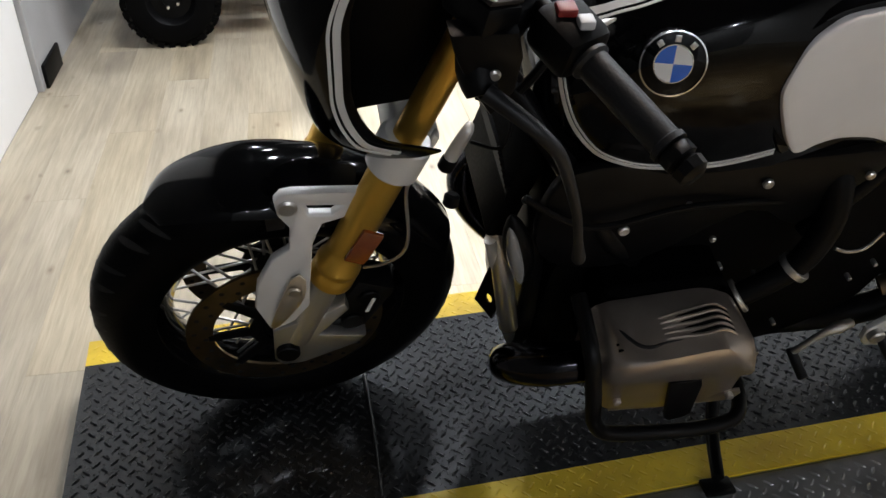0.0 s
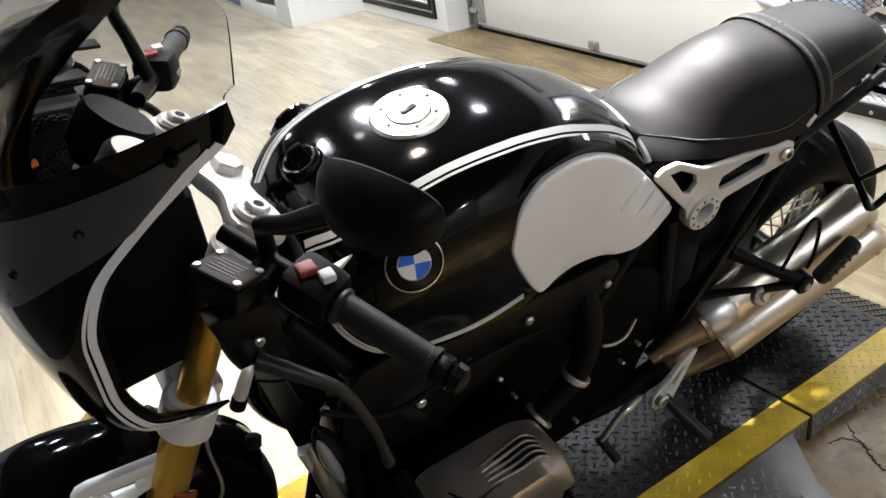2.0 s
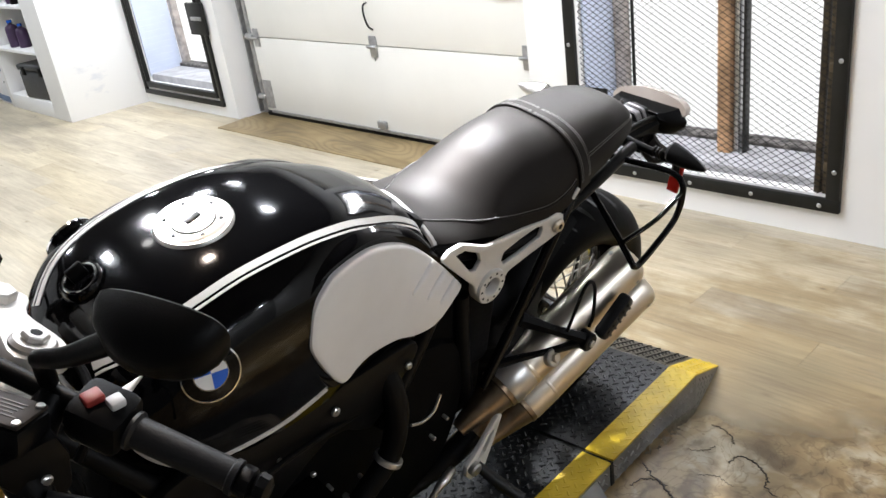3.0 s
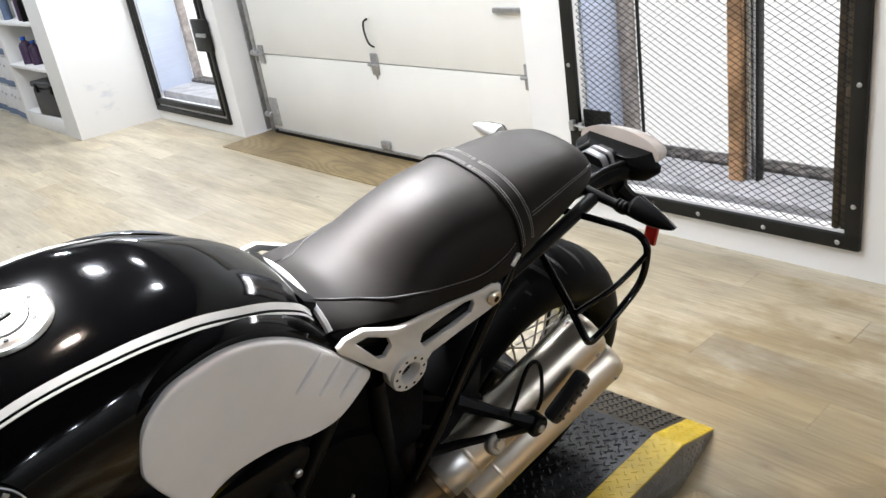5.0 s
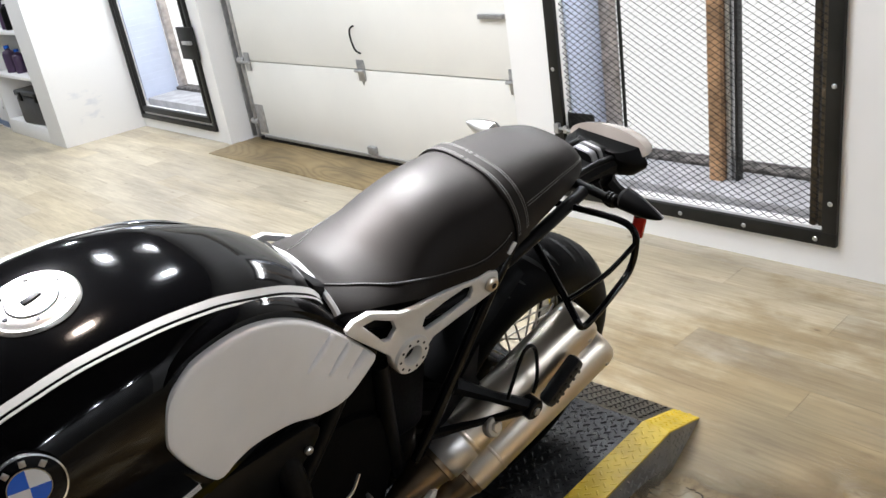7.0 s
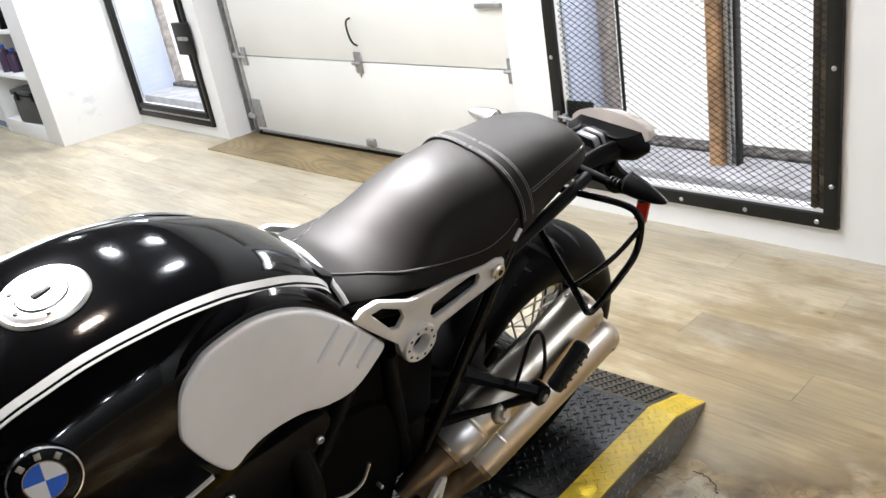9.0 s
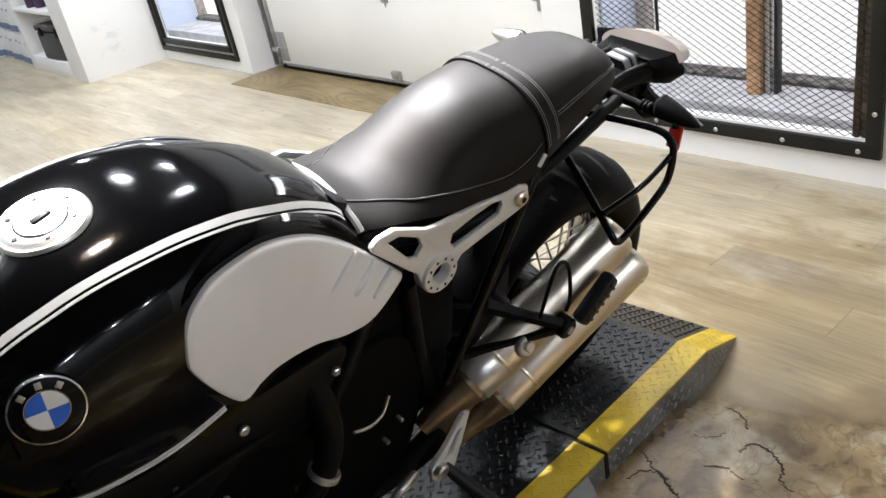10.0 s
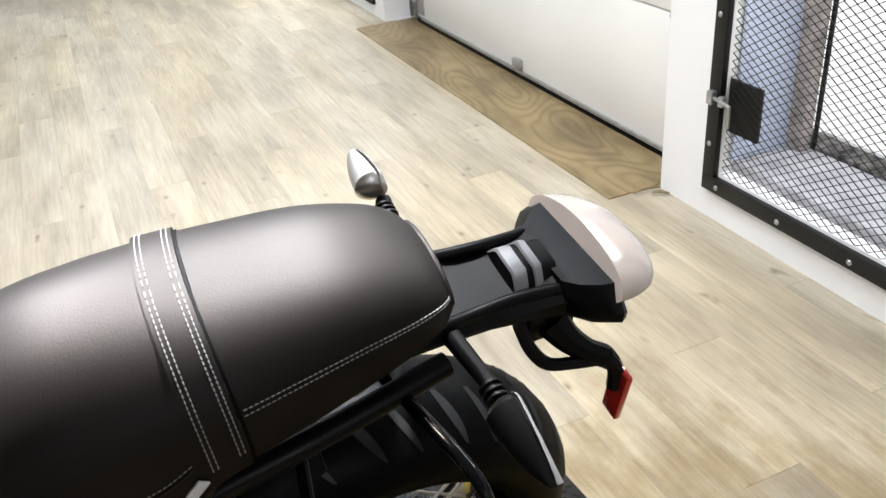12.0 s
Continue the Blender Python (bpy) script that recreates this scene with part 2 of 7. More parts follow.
    fr = n.new("ShaderNodeMath")
    fr.operation = "FRACT"
    l.new(tone.outputs[0], fr.inputs[0])
    out = mix("MULTIPLY", 1.0, out, ramp(fr.outputs[0], (0.0, (0.95, 0.97, 1.04)), (0.5, (0.98, 0.99, 1.03)), (1.0, (1.01, 0.995, 0.97))))
    hs = n.new("ShaderNodeHueSaturation")
    mr = n.new("ShaderNodeMapRange")
    mr.inputs["To Min"].default_value, mr.inputs["To Max"].default_value = 0.975, 1.03
    l.new(oi.outputs["Random"], mr.inputs[0])
    l.new(mr.outputs[0], hs.inputs["Value"])
    l.new(out, hs.inputs["Color"])
    l.new(hs.outputs[0], b.inputs["Base Color"])
    fine = noise_tex(18, 6, 1, 5)
    rr = n.new("ShaderNodeMapRange")
    rr.inputs["To Min"].default_value, rr.inputs["To Max"].default_value = 0.30, 0.48
    l.new(fine.outputs[0], rr.inputs[0])
    l.new(rr.outputs[0], b.inputs["Roughness"])
    bp = n.new("ShaderNodeBump")
    bp.inputs["Strength"].default_value, bp.inputs["Distance"].default_value = 0.12, 0.001
    l.new(fine.outputs[0], bp.inputs["Height"])
    l.new(bp.outputs[0], b.inputs["Normal"])
    return m


def stained_material():
    """Brown worn floor with pale and dark blotches that thins out into the boards around it."""
    m = bpy.data.materials.new("stained_floor")
    m.use_nodes = True
    n, l = m.node_tree.nodes, m.node_tree.links
    b = n["Principled BSDF"]
    ge = n.new("ShaderNodeNewGeometry")
    pos = ge.outputs["Position"]

    def noise(scale, detail, distortion=0.0):
        t = n.new("ShaderNodeTexNoise")
        t.inputs["Scale"].default_value, t.inputs["Detail"].default_value, t.inputs["Distortion"].default_value = scale, detail, distortion
        l.new(pos, t.inputs["Vector"])
        return t.outputs[0]

    def ramp(src, *stops):
        r = n.new("ShaderNodeValToRGB")
        while len(r.color_ramp.elements) < len(stops):
            r.color_ramp.elements.new(0.5)
        for e, (p, c) in zip(r.color_ramp.elements, stops):
            e.position, e.color = p, (*c, 1)
        l.new(src, r.inputs[0])
        return r.outputs[0]

    def mul(a, c):
        x = n.new("ShaderNodeMix")
        x.data_type, x.blend_type = "RGBA", "MULTIPLY"
        x.inputs[0].default_value = 1.0
        l.new(a, x.inputs[6])
        l.new(c, x.inputs[7])
        return x.outputs[2]

    brown = ramp(noise(4.6, 9, 1.2), (0.28, (0.10, 0.060, 0.024)), (0.44, (0.225, 0.150, 0.064)), (0.55, (0.28, 0.200, 0.094)), (0.64, (0.41, 0.345, 0.24)), (0.75, (0.30, 0.215, 0.10)))
    grime = ramp(noise(13.0, 6, 0.5), (0.33, (0.48, 0.42, 0.34)), (0.5, (1, 1, 1)))
    veins = ramp(noise(7.0, 3, 2.5), (0.47, (1, 1, 1)), (0.495, (0.66, 0.60, 0.50)), (0.52, (1, 1, 1)))
    l.new(mul(mul(brown, grime), veins), b.inputs["Base Color"])
    rr = n.new("ShaderNodeMapRange")
    rr.inputs["To Min"].default_value, rr.inputs["To Max"].default_value = 0.30, 0.62
    l.new(noise(9.0, 5), rr.inputs[0])
    l.new(rr.outputs[0], b.inputs["Roughness"])
    bp = n.new("ShaderNodeBump")
    bp.inputs["Strength"].default_value, bp.inputs["Distance"].default_value = 0.35, 0.002
    l.new(noise(30.0, 6), bp.inputs["Height"])
    l.new(bp.outputs[0], b.inputs["Normal"])
    ds = n.new("ShaderNodeVectorMath")
    ds.operation = "DISTANCE"
    ds.inputs[1].default_value = (0.2, -2.0, 0.0)
    l.new(pos, ds.inputs[0])
    ma = n.new("ShaderNodeMath")
    ma.operation, ma.inputs[1].default_value = "MULTIPLY_ADD", 0.55
    l.new(noise(3.4, 6), ma.inputs[0])
    l.new(ds.outputs["Value"], ma.inputs[2])
    al = n.new("ShaderNodeMapRange")
    al.interpolation_type = "SMOOTHSTEP"
    al.inputs["From Min"].default_value, al.inputs["From Max"].default_value = 2.36, 2.68
    al.inputs["To Min"].default_value, al.inputs["To Max"].default_value = 1.0, 0.0
    l.new(ma.outputs[0], al.inputs[0])
    l.new(al.outputs[0], b.inputs["Alpha"])
    return m


def plywood_material():
    """Brown rotary-cut veneer: drawn-out contour grain over cloudy tones."""
    m = bpy.data.materials.new("plywood_threshold")
    m.use_nodes = True
    n, l = m.node_tree.nodes, m.node_tree.links
    b = n["Principled BSDF"]
    co = n.new("ShaderNodeTexCoord")

    def noise(scale, stretch, detail):
        mp, t = n.new("ShaderNodeMapping"), n.new("ShaderNodeTexNoise")
        mp.inputs["Scale"].default_value = stretch
        l.new(co.outputs["Object"], mp.inputs[0])
        l.new(mp.outputs[0], t.inputs["Vector"])
        t.inputs["Scale"].default_value, t.inputs["Detail"].default_value = scale, detail
        return t.outputs[0]

    rings = n.new("ShaderNodeMath")
    rings.operation, rings.inputs[1].default_value = "MULTIPLY", 24.0
    l.new(noise(1.1, (2.6, 0.75, 1), 1.5), rings.inputs[0])
    saw = n.new("ShaderNodeMath")
    saw.operation = "PINGPONG"
    saw.inputs[1].default_value = 0.5
    l.new(rings.outputs[0], saw.inputs[0])
    tint = n.new("ShaderNodeValToRGB")
    for e, (p, c) in zip(tint.color_ramp.elements, ((0.0, (0.225, 0.160, 0.076, 1)), (0.34, (0.300, 0.226, 0.116, 1)))):
        e.position, e.color = p, c
    l.new(saw.outputs[0], tint.inputs[0])
    cloud = n.new("ShaderNodeValToRGB")
    for e, (p, c) in zip(cloud.color_ramp.elements, ((0.36, (0.62, 0.60, 0.56, 1)), (0.60, (1.08, 1.06, 1.02, 1)))):
        e.position, e.color = p, c
    l.new(noise(3.2, (2.2, 0.8, 1), 7), cloud.inputs[0])
    x = n.new("ShaderNodeMix")
    x.data_type, x.blend_type = "RGBA", "MULTIPLY"
    x.inputs[0].default_value = 1.0
    l.new(tint.outputs[0], x.inputs[6])
    l.new(cloud.outputs[0], x.inputs[7])
    l.new(x.outputs[2], b.inputs["Base Color"])
    b.inputs["Roughness"].default_value = 0.5
    bp = n.new("ShaderNodeBump")
    bp.inputs["Strength"].default_value, bp.inputs["Distance"].default_value = 0.15, 0.001
    l.new(noise(40, (6, 1, 1), 4), bp.inputs["Height"])
    l.new(bp.outputs[0], b.inputs["Normal"])
    return m


def scuffed_paint():
    """White cabinet paint with a few faint grey-blue rub marks low on its side."""
    m = bpy.data.materials.new("scuffed_white_paint")
    m.use_nodes = True
    n, l = m.node_tree.nodes, m.node_tree.links
    b = n["Principled BSDF"]
    ge, mp, t = n.new("ShaderNodeNewGeometry"), n.new("ShaderNodeMapping"), n.new("ShaderNodeTexNoise")
    mp.inputs["Scale"].default_value = (1.0, 0.3, 2.2)
    l.new(ge.outputs["Position"], mp.inputs[0])
    l.new(mp.outputs[0], t.inputs["Vector"])
    t.inputs["Scale"].default_value, t.inputs["Detail"].default_value = 9.0, 6
    ds, fade, ad = n.new("ShaderNodeVectorMath"), n.new("ShaderNodeMapRange"), n.new("ShaderNodeMath")
    ds.operation = "DISTANCE"
    ds.inputs[1].default_value = (2.66, 5.31, 0.27)
    l.new(ge.outputs["Position"], ds.inputs[0])
    fade.inputs["From Min"].default_value, fade.inputs["From Max"].default_value = 0.05, 0.26
    fade.inputs["To Min"].default_value, fade.inputs["To Max"].default_value = 0.06, -0.24
    l.new(ds.outputs["Value"], fade.inputs[0])
    l.new(t.outputs[0], ad.inputs[0])
    l.new(fade.outputs[0], ad.inputs[1])
    r = n.new("ShaderNodeValToRGB")
    for e, (p, c) in zip(r.color_ramp.elements, ((0.52, (0.82, 0.82, 0.815, 1)), (0.70, (0.68, 0.70, 0.735, 1)))):
        e.position, e.color = p, c
    l.new(ad.outputs[0], r.inputs[0])
    l.new(r.outputs[0], b.inputs["Base Color"])
    b.inputs["Roughness"].default_value = 0.6
    return m


PLANK = plank_material()
PLYWOOD = plywood_material()
CABINET_WHITE = scuffed_paint()
STAINED = stained_material()
BOX_GREY = material("dark_grey_plastic", (0.05, 0.052, 0.055), 0.5, var=0.1)
PURPLE = material("dark_purple_plastic", (0.06, 0.03, 0.08), 0.4)
YELLOW_CABLE = material("yellow_cable_sheath", (0.45, 0.42, 0.05), 0.5)
WRAPPED = material("plastic_wrapped_vinyl", (0.04, 0.04, 0.042), 0.2, coat=0.8, var=0.3, scale=12, bump=0.8, bscale=30)


# ---- building helpers ----
def mesh_of(bm, name, smooth=True):
    bmesh.ops.recalc_face_normals(bm, faces=bm.faces)
    me = bpy.data.meshes.new(name)
    bm.to_mesh(me)
    bm.free()
    if smooth:
        me.polygons.foreach_set("use_smooth", [True] * len(me.polygons))
        me.set_sharp_from_angle(angle=radians(38))
    return me


def part(name, bm, mat, parent=None, label="", smooth=True):
    me = mesh_of(bm, name, smooth) if isinstance(bm, bmesh.types.BMesh) else bm
    if mat and not me.materials:
        me.materials.append(mat)
    ob = new(name, me)
    if parent:
        ob.parent = parent
    if label:
        ob["label"] = label
    return ob


def thing(name, label, category, m=None, group="", kind=""):
    ob = new(name)
    if m is not None:
        ob.matrix_world = m
    return tagged(ob, label, category, group, kind)


def box(cx, cy, cz, sx, sy, sz, bevel=0.0, rot=None, bm=None):
    out = bm or bmesh.new()
    m = Matrix.Translation((cx, cy, cz)) @ (rot if rot is not None else Matrix()) @ Matrix.Diagonal((sx, sy, sz, 1))
    r = bmesh.ops.create_cube(out, size=1, matrix=m)
    if bevel:
        es = {e for v in r["verts"] for e in v.link_edges}
        bmesh.ops.bevel(out, geom=list(es), offset=bevel, segments=2, affect="EDGES", profile=0.5)
    return out


def span(x0, x1, y0, y1, z0, z1, bevel=0.0, bm=None):
    return box((x0 + x1) / 2, (y0 + y1) / 2, (z0 + z1) / 2, x1 - x0, y1 - y0, z1 - z0, bevel, None, bm)


def curve_points(pts, per=6):
    p = [Vector(q) for q in pts]
    if len(p) < 3:
        return p
    out = []
    for i in range(len(p) - 1):
        a, b, c, d = p[max(i - 1, 0)], p[i], p[i + 1], p[min(i + 2, len(p) - 1)]
        for k in range(per):
            t = k / per
            out.append(0.5 * (2 * b + (c - a) * t + (2 * a - 5 * b + 4 * c - d) * t * t + (3 * b - a - 3 * c + d) * t ** 3))
    out.append(p[-1])
    return out


def grid(bm, rows, closed=False, caps=False):
    vs = [[bm.verts.new(q) for q in r] for r in rows]
    n = len(vs[0])
    for a, b in zip(vs, vs[1:]):
        for i in range(n if closed else n - 1):
            j = (i + 1) % n
            try:
                bm.faces.new((a[i], a[j], b[j], b[i]))
            except ValueError:
                pass
    if caps:
        bm.faces.new(vs[0])
        bm.faces.new(vs[-1][::-1])
    return vs


def tube(pts, radius, seg=12, smooth=True, bm=None, per=6):
    """A round bar along points; radius may be a list, one per given point."""
    out = bm or bmesh.new()
    line = curve_points(pts, per) if smooth else [Vector(p) for p in pts]
    n = len(line)
    if isinstance(radius, (list, tuple)):
        k = [radius[min(int(i / (n - 1) * (len(radius) - 1)), len(radius) - 2)] for i in range(n)]
        rad = []
        for i in range(n):
            f = i / (n - 1) * (len(radius) - 1)
            j = min(int(f), len(radius) - 2)
            rad.append(radius[j] + (radius[j + 1] - radius[j]) * (f - j))
    else:
        rad = [radius] * n
    up = None
    rows = []
    for i, p in enumerate(line):
        d = (line[min(i + 1, n - 1)] - line[max(i - 1, 0)]).normalized()
        if up is None:
            up = d.orthogonal().normalized()
        up = (up - d * up.dot(d)).normalized()
        side = d.cross(up)
        rows.append([p + (up * math.cos(a) + side * math.sin(a)) * rad[i] for a in [2 * math.pi * s / seg for s in range(seg)]])
    grid(out, rows, True, True)
    return out


def lathe(profile, m, seg=48, bm=None, arc=(0, 2 * math.pi)):
    """Profile of (radius, height) turned about the local z of m."""
    out = bm or bmesh.new()
    rows = []
    full = abs(arc[1] - arc[0] - 2 * math.pi) < 1e-6
    for s in range(seg if full else seg + 1):
        a = arc[0] + (arc[1] - arc[0]) * s / seg
        rows.append([m @ Vector((r * math.cos(a), r * math.sin(a), h)) for r, h in profile])
    if full:
        rows.append(rows[0])
    grid(out, rows)
    bmesh.ops.remove_doubles(out, verts=out.verts, dist=1e-6)
    return out


def slab(outline, depth, m, bevel=0.0, holes=(), bm=None):
    """A plate cut from an outline in the local xy of m, thick along z, with holes through it."""
    out = bm or bmesh.new()
    tmp = bmesh.new()
    loops = []
    for k, lp in enumerate([outline, *holes]):
        vs = [tmp.verts.new((x, y, 0)) for x, y in lp]
        loops.append([tmp.edges.new((vs[i], vs[(i + 1) % len(vs)])) for i in range(len(vs))])
    bmesh.ops.triangle_fill(tmp, use_beauty=True, use_dissolve=False, edges=[e for lp in loops for e in lp])
    bmesh.ops.dissolve_limit(tmp, angle_limit=0.01, verts=tmp.verts, edges=[e for e in tmp.edges if len(e.link_faces) == 2])
    r = bmesh.ops.extrude_face_region(tmp, geom=list(tmp.faces))
    bmesh.ops.translate(tmp, vec=(0, 0, depth), verts=[v for v in r["geom"] if isinstance(v, bmesh.types.BMVert)])
    if bevel:
        es = [e for e in tmp.edges if len(e.link_faces) == 2 and e.calc_face_angle(0) > 1.0 and abs(e.verts[0].co.z - e.verts[1].co.z) < 1e-6]
        bmesh.ops.bevel(tmp, geom=es, offset=bevel, segments=2, affect="EDGES", profile=0.5)
    bmesh.ops.transform(tmp, matrix=m, verts=tmp.verts)
    me = bpy.data.meshes.new("tmp")
    tmp.to_mesh(me)
    tmp.free()
    out.from_mesh(me)
    bpy.data.meshes.remove(me)
    return out


def smooth_loop(pts, per=4):
    """A closed 2D outline rounded through its points."""
    n = len(pts)
    out = []
    for i in range(n):
        a, b, c, d = (Vector(pts[(i + k) % n]) for k in (-1, 0, 1, 2))
        for k in range(per):
            t = k / per
            q = 0.5 * (2 * b + (c - a) * t + (2 * a - 5 * b + 4 * c - d) * t * t + (3 * b - a - 3 * c + d) * t ** 3)
            out.append((q.x, q.y))
    return out


def along(a, b):
    """A frame whose z runs from a to b, at a."""
    a, b = Vector(a), Vector(b)
    return Matrix.Translation(a) @ (b - a).to_track_quat("Z", "Y").to_matrix().to_4x4()


def cyl(a, b, r, seg=20, bevel=0.0, bm=None):
    h = (Vector(b) - Vector(a)).length
    c = min(bevel, r * 0.5, h * 0.4)
    prof = [(0, 0), (r - c, 0), (r, c), (r, h - c), (r - c, h), (0, h)] if c else [(0, 0), (r, 0), (r, h), (0, h)]
    return lathe(prof, along(a, b), seg, bm)


def slope(p, q, r, k):
    """Slope at the middle of three table rows, without overshoot."""
    a, b = (q[k] - p[k]) / (q[0] - p[0]), (r[k] - q[k]) / (r[0] - q[0])
    return 0.0 if a * b <= 0 else 2 * a * b / (a + b)


def lerp_table(table, x):
    """A smooth curve through the rows of a table, read at x."""
    n = len(table)
    if x <= table[0][0]:
        return list(table[0][1:])
    for i in range(n - 1):
        a, b = table[i], table[i + 1]
        if x <= b[0]:
            h = b[0] - a[0]
            t = (x - a[0]) / h
            out = []
            for k in range(1, len(a)):
                line = (b[k] - a[k]) / h
                m0 = slope(table[i - 1], a, b, k) if i else line
                m1 = slope(a, b, table[i + 2], k) if i + 2 < n else line
                out.append(a[k] * (1 + 2 * t) * (1 - t) ** 2 + m0 * h * t * (1 - t) ** 2 + b[k] * t * t * (3 - 2 * t) + m1 * h * t * t * (t - 1))
            return out
    return list(table[-1][1:])


# ---- the room ----
WX = 3.045      # inner face of the end wall
GX = 3.21       # face of the overhead door
ROOM_X0, ROOM_Y0, ROOM_Y1 = -0.87, -5.5, 10.2

floor = part("floor", span(ROOM_X0 - 0.2, 3.5, ROOM_Y0 - 0.2, ROOM_Y1 + 0.2, -0.12, -0.006), CONCRETE)
tagged(floor, "wood-look vinyl plank floor in pale brown tones", "floor", kind="structure")
ceiling = part("ceiling", span(ROOM_X0 - 0.2, 3.5, ROOM_Y0 - 0.2, ROOM_Y1 + 0.2, CEILING_Z, CEILING_Z + 0.1), CEIL_PAINT)
tagged(ceiling, "plain dark painted ceiling", "ceiling", kind="structure")

end_wall = bmesh.new()
CAGE_Y0, CAGE_Y1, CAGE_Z0, CAGE_Z1 = -0.135, 0.955, 0.165, 2.1
WIN_Y0, WIN_Y1 = 4.10, 5.22
GAR_Y0, GAR_Y1 = 1.235, 3.93
for y0, y1, z0, z1 in [
    (ROOM_Y0, CAGE_Y0, 0, CEILING_Z), (CAGE_Y0, CAGE_Y1, 0, CAGE_Z0), (CAGE_Y0, CAGE_Y1, CAGE_Z1, CEILING_Z), (CAGE_Y1, GAR_Y0, 0, CEILING_Z),
    (GAR_Y0, GAR_Y1, 2.25, CEILING_Z), (GAR_Y1, WIN_Y0, 0, CEILING_Z), (WIN_Y0, WIN_Y1, 0, CAGE_Z0), (WIN_Y0, WIN_Y1, CAGE_Z1, CEILING_Z), (WIN_Y1, ROOM_Y1, 0, CEILING_Z),
]:
    span(WX, WX + 0.30, y0, y1, z0 - 0.01, z1, 0, end_wall)
bmesh.ops.remove_doubles(end_wall, verts=end_wall.verts, dist=1e-5)
tagged(part("wall_east", end_wall, WALL_WHITE, smooth=False), "white painted wall with a big door opening and two barred windows", "wall", kind="structure")
# South wall is out of view; its grey sets bounce light on the motorcycle.
tagged(part("wall_south", span(ROOM_X0 - 0.15, WX, ROOM_Y0 - 0.15, ROOM_Y0, 0, CEILING_Z), WALL_GREY, smooth=False), "unseen grey wall, tone set for the light it bounces", "wall", kind="structure")
tagged(part("wall_north", span(ROOM_X0 - 0.15, WX, ROOM_Y1, ROOM_Y1 + 0.15, 0, CEILING_Z), WALL_WHITE, smooth=False), "plain white painted wall", "wall", kind="structure")
west = bmesh.new()
span(ROOM_X0 - 0.15, ROOM_X0, 0.45, 1.86, 0, CEILING_Z, 0.004, west)
tagged(part("wall_west", west, WALL_WHITE, smooth=False), "white painted wall that ends beside a grey panel", "wall", kind="structure")
# Out of view; dark only so the gloss black parts reflect little.
tagged(part("wall_west_dark", span(ROOM_X0 - 0.15, ROOM_X0, ROOM_Y0, 0.446, 0, CEILING_Z), WALL_DARK, smooth=False), "unseen wall, dark to keep reflections off the black parts", "wall", kind="structure")
tagged(part("wall_west_panel", span(ROOM_X0 - 0.15, ROOM_X0 + 0.02, 1.865, ROOM_Y1, 0, CEILING_Z, 0.004), WALL_GREY, smooth=False), "grey painted wall panel behind the quad bikes", "wall", kind="structure")

# overhead door, in sections
door = thing("overhead_door", "white sectional overhead door, closed, with black bottom seal", "garage door")
DZ = 0.51
for k in range(5):
    z0 = 0.035 + k * DZ
    sec = span(GX, GX + 0.045, GAR_Y0 + 0.09, GAR_Y1 - 0.13, z0, z0 + DZ - 0.006, 0.004)
    part("door_section", sec, DOOR_PAINT, door)
part("bottom_seal", span(GX - 0.012, GX + 0.045, GAR_Y0 + 0.09, GAR_Y1 - 0.14, 0.0, 0.026, 0.006), BLACK_PLASTIC, door, "black rubber bottom seal")
part("bottom_rail", span(GX - 0.014, GX - 0.001, GAR_Y0 + 0.09, GAR_Y1 - 0.2, 0.027, 0.042, 0.002), GALV, door)


def hinge(y, z):
    b = span(GX - 0.010, GX - 0.001, y - 0.03, y + 0.03, z - 0.06, z + 0.06, 0.004)
    cyl((GX - 0.018, y - 0.04, z), (GX - 0.018, y + 0.04, z), 0.010, 10, 0, b)
    return part("hinge", b, GALV, door)


for z in (DZ + 0.03, 2 * DZ + 0.03, 3 * DZ + 0.03):
    for y in (GAR_Y0 + 0.14, 2.525, GAR_Y1 - 0.19):
        hinge(y, z)
part("door_handle", tube([(GX - 0.005, 2.525, 0.785), (GX - 0.035, 2.52, 0.775), (GX - 0.045, 2.515, 0.73), (GX - 0.04, 2.50, 0.665), (GX - 0.005, 2.505, 0.635)], 0.0055, 10), GRIP, door, "black bow handle")
part("keeper", slab([(-0.03, 0.04), (0.03, 0.04), (0.034, 0), (0.0, -0.1), (-0.034, 0)], 0.006, Matrix(((0, 0, -1, GX - 0.001), (1, 0, 0, 2.525), (0, 1, 0, 0.555), (0, 0, 0, 1))), 0.001), GALV, door)
part("slide_bolt", box(GX - 0.012, 1.47, 0.84, 0.02, 0.16, 0.022, 0.004), GALV, door)
part("foot_bracket", box(GX - 0.014, 2.545, 0.075, 0.026, 0.07, 0.045, 0.006), GALV, door)
part("corner_bracket", span(GX - 0.006, GX, GAR_Y1 - 0.24, GAR_Y1 - 0.145, 0.056, 0.25, 0.002), GALV, door)
part("corner_bracket", span(GX - 0.006, GX, GAR_Y0 + 0.1, GAR_Y0 + 0.17, 0.055, 0.25, 0.002), GALV, door)
for y0, y1 in ((GAR_Y1 - 0.128, GAR_Y1 - 0.05), (GAR_Y0 + 0.03, GAR_Y0 + 0.085)):
    t = span(GX - 0.02, GX + 0.035, y0, y0 + 0.008, 0.02, 2.2, 0.001)
    span(GX - 0.02, GX + 0.035, y1 - 0.008, y1, 0.02, 2.2, 0.001, t)
    span(GX + 0.028, GX + 0.035, y0, y1, 0.02, 2.2, 0.001, t)
    tagged(part("door_track", t, GALV, None), "galvanised steel roller track beside the overhead door", "track", kind="structure")
